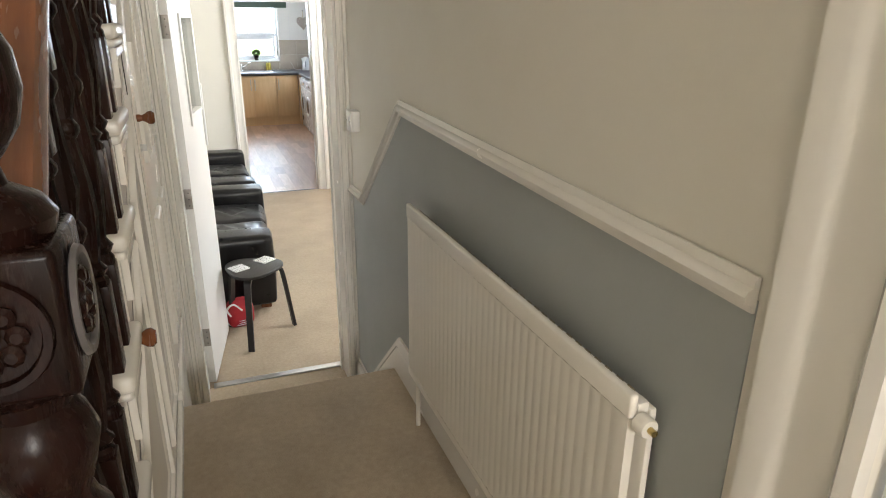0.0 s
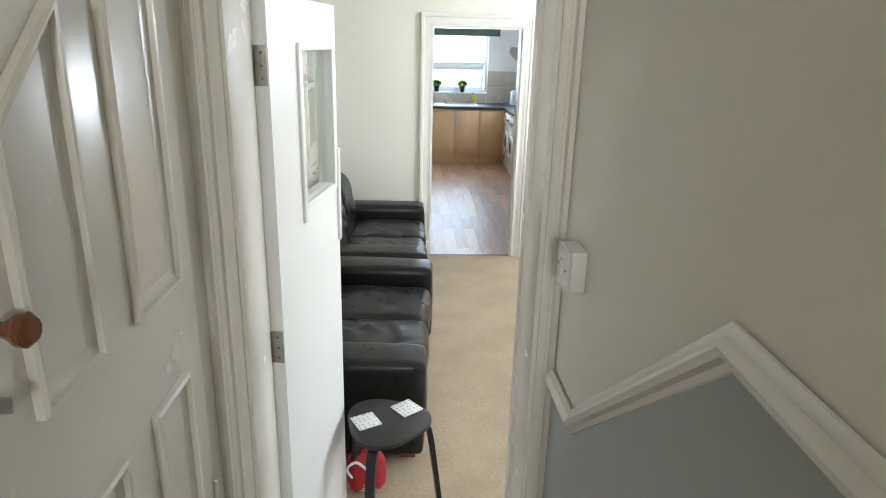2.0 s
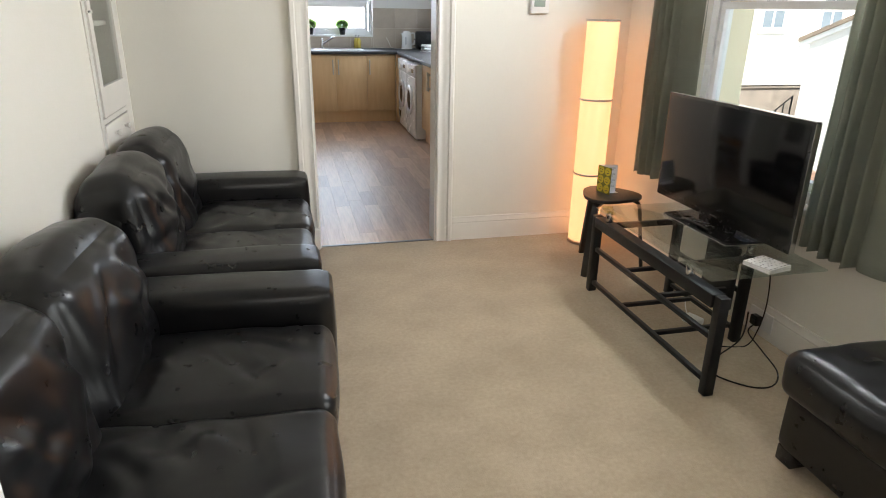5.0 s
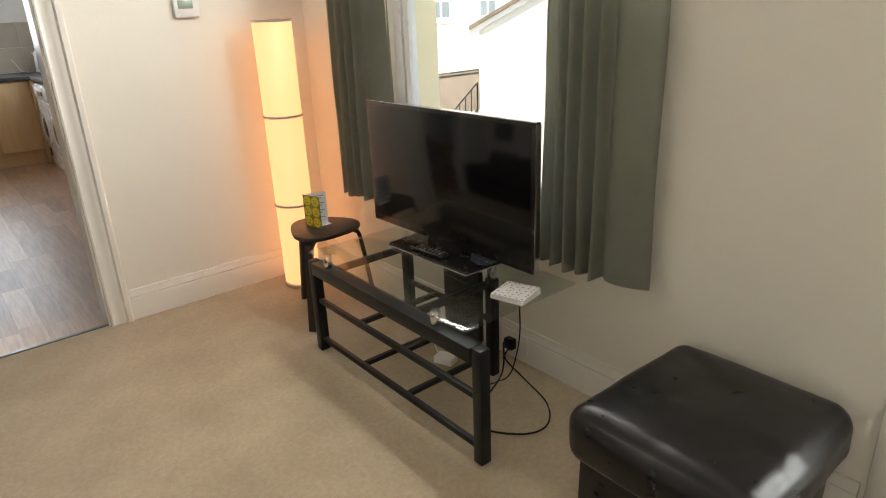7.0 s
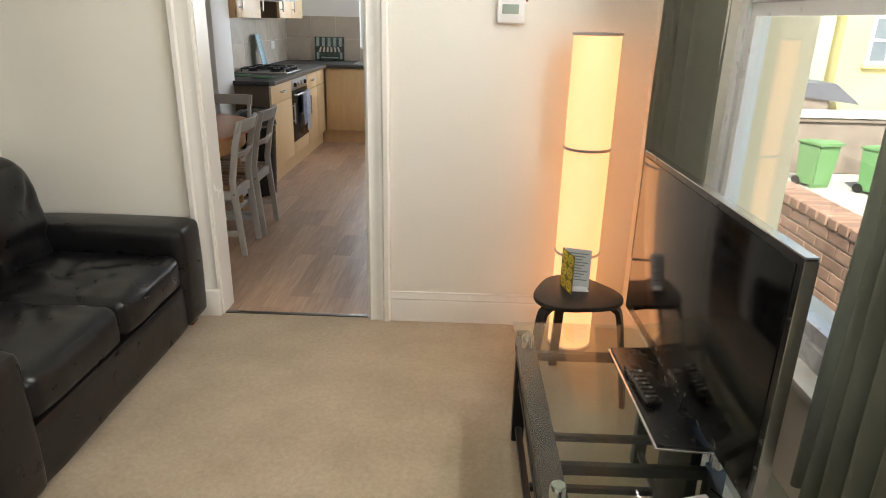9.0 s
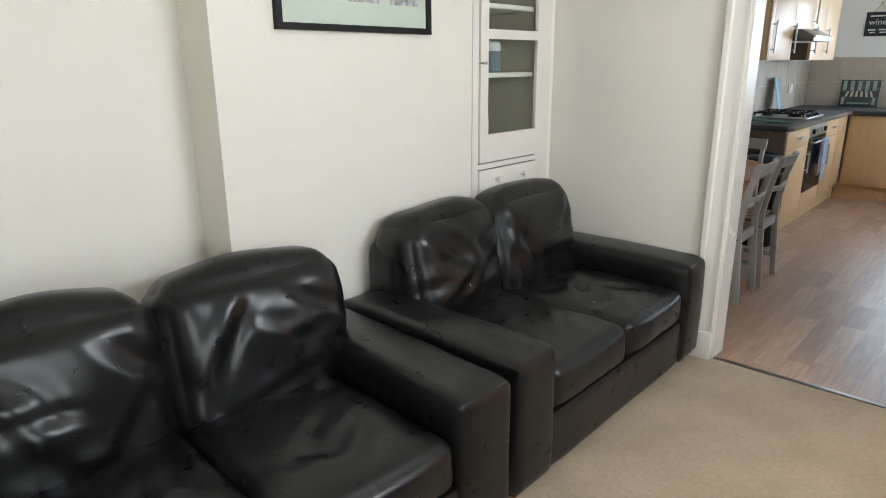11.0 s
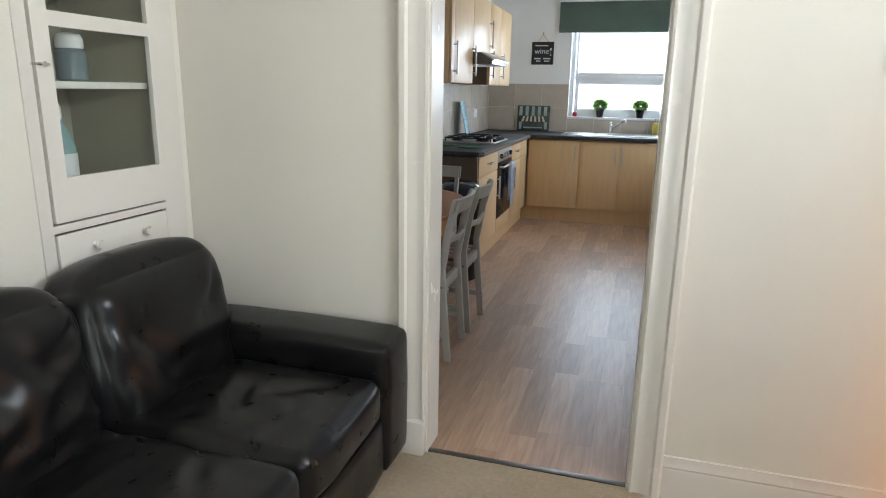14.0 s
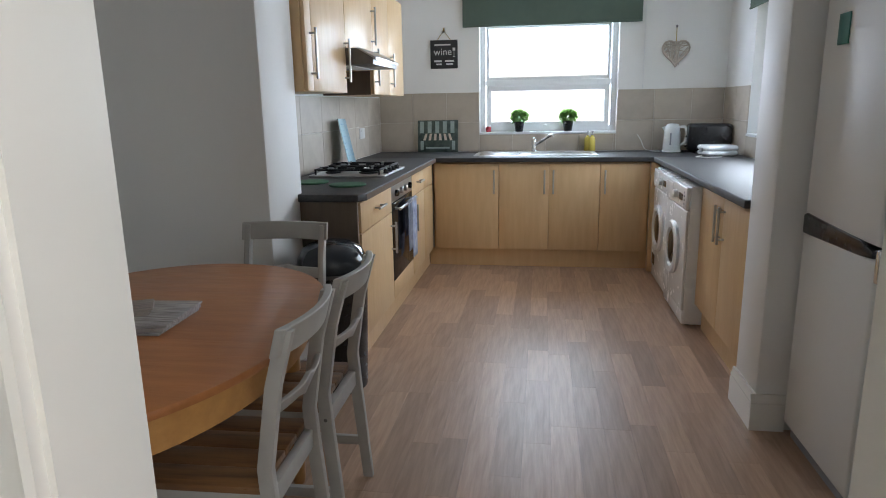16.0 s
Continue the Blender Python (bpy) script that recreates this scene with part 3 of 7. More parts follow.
def cushion(x0, x1, y0, y1, z0, z1, puff=0.03, seed=0, wrinkle=0.008, n=18, r=0.05, folds=0, axis="x", fold_depth=0.68):
    """A soft upholstered block: rounded box, crowned faces, slow swells and a few long folds on its main face."""
    bm = bmesh.new()
    quad_box(bm, -1, 1, -1, 1, -1, 1)
    bmesh.ops.subdivide_edges(bm, edges=bm.edges[:], cuts=n, use_grid_fill=True)
    hx, hy, hz = (x1 - x0) / 2, (y1 - y0) / 2, (z1 - z0) / 2
    c = Vector(((x0 + x1) / 2, (y0 + y1) / 2, (z0 + z1) / 2))
    rnd = random.Random(seed * 17 + 3)
    lines = []
    for _ in range(folds):
        # folds fan out from the lower corners and the crown
        a = rnd.choice((rnd.uniform(0.5, 1.1), rnd.uniform(2.0, 2.6), rnd.uniform(-0.3, 0.3)))
        lines.append((rnd.uniform(-0.75, 0.75), rnd.uniform(-0.8, 0.55), a, rnd.uniform(0.25, 0.7), rnd.uniform(0.5, 1.0), rnd.uniform(-0.5, 0.5), rnd.uniform(0.022, 0.042)))
    w0 = Vector((seed * 3.1, seed * 1.7, 0))
    for v in bm.verts:
        u = v.co.copy()
        p = Vector((u.x * hx, u.y * hy, u.z * hz))
        q = Vector((max(-hx + r, min(hx - r, p.x)), max(-hy + r, min(hy - r, p.y)), max(-hz + r, min(hz - r, p.z))))
        d = p - q
        if d.length > 1e-6:
            big = max(abs(d.x), abs(d.y), abs(d.z))
            p = q + d.normalized() * min(r, big)
        k = (1 - u.x ** 2) * (1 - u.y ** 2), (1 - u.x ** 2) * (1 - u.z ** 2), (1 - u.y ** 2) * (1 - u.z ** 2)
        p.z += puff * k[0] * (1 if u.z > 0 else -0.2) * abs(u.z)
        p.y += puff * 0.4 * k[1] * u.y
        p.x += puff * 0.8 * k[2] * u.x
        if wrinkle:
            nrm = Vector((u.x ** 5, u.y ** 5, u.z ** 5))
            nrm = nrm.normalized() if nrm.length > 1e-4 else Vector((0, 0, 1))
            s = noise.noise(Vector((p.x * 5, p.y * 4.5, p.z * 5)) + w0)
            off = wrinkle * 0.9 * s
            f, g = (p.y, p.z) if axis == "x" else (p.y, p.x)
            hf, hg = (hy, hz) if axis == "x" else (hy, hx)
            for lu, lv, ang, ln, dep, bend, wid in lines:
                a, b = f - lu * hf, g - lv * hg
                al, ac = a * math.cos(ang) + b * math.sin(ang), -a * math.sin(ang) + b * math.cos(ang)
                ac -= bend * al * al / max(hf, hg)
                e = math.exp(-(ac / wid) ** 2) - 0.75 * math.exp(-((ac - 1.6 * wid) / (wid * 1.1)) ** 2)
                off += -wrinkle * fold_depth * dep * e * math.exp(-(al / (ln * hf)) ** 2 * 1.5)
            p += nrm * off
        v.co = p + c
    return bm


def sofa(at, length, label, seed=0, crown=0.832, lap=0.07):
    """Two-seat leather sofa, back to -x, running along +y from its base corner."""
    s = thing("sofa", label, "sofa", "black leather sofas", at)
    arm, dep = 0.225, 0.88
    part("base", cushion(0.02, dep + 0.012, arm - 0.01, length - arm + 0.01, 0.035, 0.26, 0.0, seed, 0.004, 10, 0.025), LEATHER, s)
    for i, y in enumerate((0.0, length - arm)):
        a = part("arm", cushion(0.03, dep + 0.02, y, y + arm, 0.035, 0.525, 0.010, seed + 3 + i, 0.004, 16, 0.035), LEATHER, s)
        part("piping", join(tube([(dep + 0.012, y + 0.03, 0.10), (dep + 0.016, y + 0.024, 0.47), (dep + 0.0, y + 0.03, 0.513)], 0.004, 6), tube([(dep + 0.012, y + arm - 0.03, 0.10), (dep + 0.016, y + arm - 0.024, 0.47), (dep + 0.0, y + arm - 0.03, 0.513)], 0.004, 6)), LEATHER, a)
    part("back_frame", cushion(0.0, 0.20, arm - 0.05, length - arm + 0.05, 0.06, 0.72, 0.0, seed + 7, 0.003, 10, 0.05), LEATHER, s)
    half = (length - 2 * arm) / 2
    for i in range(2):
        y0 = arm + i * half
        part("seat_cushion", cushion(0.20, dep + 0.01, y0 + 0.004, y0 + half - 0.004, 0.25, 0.415, 0.022, seed + 11 + i, 0.010, 44, 0.045, 13, "z"), LEATHER, s, "creased black leather seat cushion")
        b = cushion(0.02, 0.27, y0 - (0.03 if i == 0 else -0.004), y0 + half + (lap if i else -0.004), 0.33, crown, 0.05, seed + 21 + i, 0.015, 44, 0.085, 14, "x")
        moved(b, Matrix.Translation((0.20, 0, 0.40)) @ Matrix.Rotation(radians(-11), 4, "Y") @ Matrix.Translation((-0.16, 0, -0.42)))
        part("back_cushion", b, LEATHER, s, "plump creased black leather back cushion")
    for x in (0.07, dep - 0.09):
        for y in (0.05, length - 0.12):
            part("foot", bx(x, x + 0.07, y, y + 0.07, 0.0, 0.06, 0.004), RAILWOOD, s, "red-brown wooden block foot")
    return s


sofa((0.025, 5.815, 0), 1.525, "black leather two-seat sofa against the chimney breast wall", 1)
sofa((-0.02, 4.325, 0), 1.475, "black leather two-seat sofa beside the open lounge door", 5, 0.818, 0.105).rotation_euler = (0, 0, radians(-3.0))


def footstool():
    s = thing("footstool", "black leather footstool with a padded top under the window wall", "footstool", at=(2.645, 4.755, 0))
    hx, hy = 0.285, 0.265
    part("body", cushion(-hx + 0.03, hx - 0.03, -hy + 0.03, hy - 0.03, 0.05, 0.27, 0.0, 2, 0.004, 10, 0.03), LEATHER, s)
    part("padded_top", cushion(-hx, hx, -hy, hy, 0.245, 0.42, 0.022, 4, 0.009, 40, 0.06, 6, "z"), LEATHER, s, "padded black leather top with creases")
    for x in (-hx + 0.04, hx - 0.11):
        for y in (-hy + 0.04, hy - 0.11):
            part("foot", bx(x, x + 0.07, y, y + 0.07, 0.0, 0.06, 0.004), BLACKP, s)
    return s


footstool().rotation_euler = (0, 0, radians(0))

# ---------- television corner ----------


def tv_stand():
    s = thing("television_stand", "black metal television stand with a clear glass top", "television stand", at=(2.40, 5.378, 0))
    g = part("glass_top", bx(-0.045, 0.485, 0.025, 1.00, 0.485, 0.493, 0.002), TABLEGLASS, s, "clear glass top")
    L = 1.045
    for y in (0.0, L):
        part("leg", bx(-0.022, 0.022, y - 0.02, y + 0.02, 0.0, 0.43, 0.004), BLACKM, s)
    part("leg", bx(0.385, 0.425, 0.35, 0.39, 0.0, 0.43, 0.004), BLACKM, s)
    part("leg", bx(0.385, 0.425, L - 0.14, L - 0.10, 0.0, 0.43, 0.004), BLACKM, s)
    part("top_beam", bx(-0.03, 0.03, 0.022, L - 0.022, 0.375, 0.43, 0.004), BLACKM, s)
    for z in (0.045, 0.235):
        part("front_bar", bx(-0.011, 0.011, 0.022, L - 0.022, z, z + 0.022, 0.003), BLACKM, s)
        part("rear_bar", bx(0.395, 0.415, 0.392, L - 0.14, z, z + 0.02, 0.003), BLACKM, s)
        for y in (0.42, 0.72):
            part("cross_bar", bx(0.011, 0.395, y - 0.011, y + 0.011, z + 0.001, z + 0.021, 0.003), BLACKM, s)
    for y in (0.025, L - 0.04):
        part("top_arm", bx(0.022, 0.385, (0.36 if y < 0.5 else L - 0.13), (0.38 if y < 0.5 else L - 0.11), 0.395, 0.425, 0.003), BLACKM, s)
    for x, y in ((0.0, 0.22), (0.0, L - 0.12), (0.405, 0.37), (0.405, L - 0.12)):
        part("glass_support", lathe([(0.017, 0.43), (0.019, 0.44), (0.019, 0.478), (0.015, 0.4845)], 16, at=(x, y, 0)), CHROME, s, "polished metal spacer")
    part("rear_column", bx(0.350, 0.378, 0.392, 0.60, 0.15, 0.455, 0.003), BLACKM, s, "black back panel")
    return s


tv_stand()


def television():
    s = thing("television", "black flat-screen television on a glossy pedestal", "television", at=(2.742, 5.958, 0.4935), rz=1.0)
    w, h = 0.955, 0.530
    z0 = 0.042
    part("casing", join(bx(0.0, 0.028, -w / 2, w / 2, z0, z0 + h, 0.006), bx(0.026, 0.06, -w / 2 + 0.12, w / 2 - 0.12, z0 + 0.05, z0 + h - 0.12, 0.01)), BLACKP, s, "glossy black bezel")
    part("screen", bx(-0.0025, 0.002, -w / 2 + 0.018, w / 2 - 0.018, z0 + 0.035, z0 + h - 0.016, 0.0006), SCREEN, s, "dark switched-off screen")
    part("edge_trim", join(bx(0.002, 0.026, -w / 2 - 0.002, -w / 2 + 0.001, z0 + 0.004, z0 + h - 0.004), bx(0.002, 0.026, -w / 2, w / 2, z0 + h - 0.001, z0 + h + 0.002)), CHROME, s, "thin bright edge trim")
    part("badge", bx(-0.0015, 0.001, -0.028, 0.028, z0 + 0.012, z0 + 0.020), CHROME, s, "small pale maker's badge")
    part("neck", bx(0.004, 0.05, -0.11, 0.11, 0.012, z0 + 0.05, 0.004), BLACKP, s)
    part("pedestal", prism([(-0.10, -0.235), (0.10, -0.25), (0.10, 0.25), (-0.10, 0.235)], 0.002, 0.014, "z", 0.003), BLACKP, s, "glossy black pedestal plate")
    part("pedestal_rim", prism([(-0.106, -0.240), (0.103, -0.256), (0.103, 0.256), (-0.106, 0.240)], 0.0, 0.006, "z", 0.002), CHROME, s, "bright rim under the pedestal")
    return s


television()


def curtain(name, stretches, z0, z1, seed, label):
    """Hanging cloth along a line of stretches (start, end, folds, depth) in plan."""
    rows = 28
    line = []
    for (xa, ya), (xb, yb), folds, depth in stretches:
        n = max(8, int(folds * 14))
        for i in range(n):
            u = i / n
            line.append((xa + (xb - xa) * u, ya + (yb - ya) * u, u * folds * 2 * math.pi, depth * min(1, 6 * u, 6 * (1 - u) + 0.3) if folds else depth * math.sin(math.pi * u), folds))
    bm = bmesh.new()
    grid = []
    for j in range(rows + 1):
        t = j / rows
        row = []
        for i, (x, y, ph, dep, folds) in enumerate(line):
            s = i / len(line)
            if folds:
                ph += 0.5 * noise.noise(Vector((s * 3, seed, t * 1.3)))
                d = dep * (0.8 + 0.35 * noise.noise(Vector((s * 5, seed + 4, t)))) * math.copysign(abs(math.sin(ph)) ** 0.7, math.sin(ph))
            else:
                d = -dep * (0.8 + 0.4 * noise.noise(Vector((seed, t * 2.0, 1.0))))
            y += 0.012 * noise.noise(Vector((s * 4, t * 2.4, seed))) + 0.03 * (1 - t) * (s - 0.5)
            row.append(bm.verts.new((x + d + 0.004 * noise.noise(Vector((s * 9, t * 6, seed))), y, z0 + (z1 - z0) * t + (0.007 * math.sin(ph * 0.5 + s * 5) * (1 - t)))))
        grid.append(row)
    for a, b in zip(grid, grid[1:]):
        for i in range(len(line) - 1):
            bm.faces.new((a[i], a[i + 1], b[i + 1], b[i]))
    bmesh.ops.solidify(bm, geom=bm.faces[:], thickness=0.003)
    return solid(name, bm, CURTAIN, label, "curtain", "lounge window curtains", 180)


structure("curtain_rail", join(tube([(2.90, 5.05, 2.235), (2.90, 7.05, 2.235)], 0.012, 10), bx(2.868, XW + 0.002, 5.10, 5.13, 2.225, 2.245), bx(2.868, XW + 0.002, 6.97, 7.0, 2.225, 2.245)), STEEL, "steel curtain pole on wall brackets", category="curtain rail")
curtain("curtain", [((2.925, 5.150), (2.880, 5.290), 0, 0.022), ((2.885, 5.290), (2.900, 5.560), 5, 0.052)], 0.535, 2.232, 3, "sage green cloth curtain drawn aside at the window")
curtain("curtain", [((2.988, 6.600), (2.915, 6.690), 0, 0.006), ((2.905, 6.690), (2.90, 6.94), 4, 0.045)], 0.53, 2.232, 9, "sage green cloth curtain drawn aside beside the lamp")


def floor_lamp():
    s = thing("floor_lamp", "tall white paper column lamp glowing warm in the corner", "floor lamp", at=(2.700, 7.175, 0))
    r = 0.096
    part("base", lathe([(0.10, 0.0), (0.102, 0.006), (0.102, 0.018), (0.09, 0.024)], 32), STEEL, s, "round metal foot")
    for a, b in ((0.024, 0.463), (0.469, 0.929), (0.935, 1.388)):
        part("shade", lathe([(r, a), (r, b)], 40), LAMPGLOW, s, "glowing white paper shade")
    for z in (0.466, 0.932, 1.391):
        part("ring", lathe([(r + 0.003, z - 0.006), (r + 0.006, z - 0.003), (r + 0.006, z + 0.003), (r + 0.003, z + 0.006)], 40), STEEL, s, "thin metal ring")
    return s


LAMPGLOW = glow("lit_paper_shade", (1.0, 0.43, 0.18), 0.74, (0.55, 0.46, 0.32))
floor_lamp()

# ---------- kitchen units ----------


def bar_handle(parent, p, q, out, r=0.007, stand=0.032):
    """A straight bar handle on two stand-offs."""
    p, q, out = Vector(p), Vector(q), Vector(out)
    d = (q - p).normalized()
    bm = join(tube([p + out * stand, q + out * stand], r, 8), tube([p + d * 0.025, p + d * 0.025 + out * stand], r * 0.8, 6), tube([q - d * 0.025, q - d * 0.025 + out * stand], r * 0.8, 6))
    return part("handle", bm, STEEL, parent, "brushed steel bar handle")


def base_unit(name, x0, x1, y0, y1, front, doors, label, drawer=False, z0=0.15, z1=0.87):
    """A base cabinet; front is '-y', '+x' or '-x', doors are (from, to, handle side) along it."""
    u = thing(name, label, "kitchen cabinet", "beech kitchen units", ((x0 + x1) / 2, (y0 + y1) / 2, 0))
    ox, oy = -(x0 + x1) / 2, -(y0 + y1) / 2
    inset = 0.02
    cx0, cx1, cy0, cy1 = x0, x1, y0, y1
    if front == "-y":
        cy0 += inset
    elif front == "+x":
        cx1 -= inset
    else:
        cx0 += inset
    part("body", bx(cx0 + ox, cx1 + ox, cy0 + oy, cy1 + oy, z0, z1, 0.001), BEECH, u)
    for a, b, side in doors:
        spans = [(z0 + 0.004, z1 - 0.012, "door")]
        if drawer:
            spans = [(z0 + 0.004, z1 - 0.17, "door"), (z1 - 0.164, z1 - 0.012, "drawer_front")]
        for lo, hi, nm in spans:
            g = 0.0015
            if front == "-y":
                d = part(nm, bx(a + g + ox, b - g + ox, y0 + oy, y0 + inset - 0.002 + oy, lo, hi, 0.002), BEECH, u)
                hx = (b - 0.035 if side == "r" else a + 0.035) + ox
                ends = ((hx, y0 + oy, hi - 0.24), (hx, y0 + oy, hi - 0.05))
                o = (0, -1, 0)
            else:
                xf = x1 if front == "+x" else x0
                sgn = 1 if front == "+x" else -1
                d = part(nm, bx(min(xf, xf - sgn * (inset - 0.002)) + ox, max(xf, xf - sgn * (inset - 0.002)) + ox, a + g + oy, b - g + oy, lo, hi, 0.002), BEECH, u)
                hy = (b - 0.035 if side == "r" else a + 0.035) + oy
                ends = ((xf + ox, hy, hi - 0.24), (xf + ox, hy, hi - 0.05))
                if nm == "drawer_front":
                    m = (a + b) / 2 + oy
                    ends = ((xf + ox, m - 0.08, (lo + hi) / 2 + 0.01), (xf + ox, m + 0.08, (lo + hi) / 2 + 0.01))
                o = (sgn, 0, 0)
            if side:
                bar_handle(d, *ends, o)
    return u


YD = 12.10
base_unit("base_cabinet", 0.545, 1.085, YD, YK, "-y", [(0.56, 1.083, "r")], "beech-effect base cabinet in the corner by the sink")
base_unit("base_cabinet", 1.085, 1.89, YD, YK, "-y", [(1.085, 1.487, "r"), (1.487, 1.888, "l")], "beech-effect double base cabinet under the sink")
base_unit("base_cabinet", 1.89, 2.27, YD, YK, "-y", [(1.89, 2.265, "l")], "beech-effect base cabinet beside the washing machine")
solid("plinth", bx(0.50, 2.30, YD + 0.05, YD + 0.066, 0.0, 0.149), BEECH, "beech-effect plinth board under the sink units", "plinth")
solid("plinth", bx(0.478, 0.494, 9.93, YD + 0.048, 0.0, 0.149), BEECH, "beech-effect plinth board under the cooker units", "plinth")
base_unit("base_cabinet", XKL, 0.54, 9.93, 10.62, "+x", [(9.95, 10.619, "r")], "beech-effect cabinet with a drawer beside the oven", True)
base_unit("base_cabinet", XKL, 0.54, 11.24, 12.09, "+x", [(11.242, 11.70, "l"), (11.70, 12.085, "")], "beech-effect narrow cabinet with a drawer past the oven", True)
solid("end_panel", bx(XKL + 0.0, 0.535, 9.905, 9.928, 0.0, 0.87, 0.001), BROWNB, "dark brown end panel of the worktop run", "panel")
base_unit("base_cabinet", 2.335, XKR, 9.78, 10.715, "-x", [(9.80, 10.255, "r"), (10.255, 10.71, "l")], "beech-effect double base cabinet beside the pier")
solid("corner_post", bx(2.272, 2.335, 12.045, 12.118, 0.0, 0.87, 0.002), BEECH, "beech-effect corner filler post beside the dryer", "panel")
solid("plinth", bx(2.38, 2.396, 9.79, 10.705, 0.0, 0.149), BEECH, "beech-effect plinth board beside the pier", "plinth")


wt = thing("worktop", "charcoal speckled laminate worktop round three sides of the kitchen", "worktop", at=(0, 0, 0))
part("left_run", prism([(XKL, 9.885), (0.49, 9.885), (0.545, 9.90), (0.575, 9.95), (0.575, YD - 0.031), (XKL, YD - 0.031)], 0.872, 0.91, "z", 0.006, 3), WORKTOP, wt)
part("back_run", prism([(XKL, YD - 0.030), (XKR, YD - 0.030), (XKR, YK), (XKL, YK)], 0.872, 0.91, "z", 0.006, 3), WORKTOP, wt)
part("right_run", prism([(2.285, 9.77), (XKR, 9.77), (XKR, YD - 0.031), (2.285, YD - 0.031)], 0.872, 0.91, "z", 0.006, 3), WORKTOP, wt)
for p, q in (((0.5752, 9.95), (0.5752, YD - 0.032)),):
    part("edging", bx(p[0] - 0.001, p[0] + 0.001, p[1], q[1], 0.876, 0.904), BROWNB, wt, "dark brown edging strip")


def wall_unit(y0, y1, doors, z0, z1, label, x1=0.30):
    u = thing("wall_cabinet", label, "kitchen cabinet", "beech wall cabinets", (XKL, y0, z0))
    part("body", bx(0.0, x1 - XKL - 0.02, 0.0, y1 - y0, 0.0, z1 - z0, 0.001), BEECH, u)
    for a, b, side in doors:
        d = part("door", bx(x1 - XKL - 0.018, x1 - XKL, a - y0 + 0.0015, b - y0 - 0.0015, 0.002, z1 - z0 - 0.002, 0.002), BEECH, u)
        hy = (b - 0.03 if side == "r" else a + 0.03) - y0
        bar_handle(d, (x1 - XKL, hy, 0.06), (x1 - XKL, hy, 0.30), (1, 0, 0))
    return u


wall_unit(9.60 + 0.36, 10.62, [(9.97, 10.06, "r"), (10.06, 10.618, "r")], 1.405, 2.12, "beech-effect wall cabinet beside the cooker hood")
wall_unit(10.62, 11.24, [(10.622, 11.238, "r")], 1.66, 2.12, "short beech-effect wall cabinet above the cooker hood")
end_unit = wall_unit(11.24, 12.20, [(11.242, 11.70, "l"), (11.70, 12.198, "l")], 1.405, 2.12, "beech-effect wall cabinet near the window corner")
# dark brown sheet: the shade on this cabinet side is put into its colour
part("shaded_side_sheet", bx(0.0, 0.335, -0.004, -0.0005, 0.0, 0.155), BROWNB, end_unit, "cabinet side coloured dark brown for its shade")


# ---------- staircase on the open side of the hall ----------
GO, RISE, SY, SZ = 0.22, 0.196, 0.70, 0.677


def slope(y):
    return 1.275 + 0.855 * (y - 1.704)


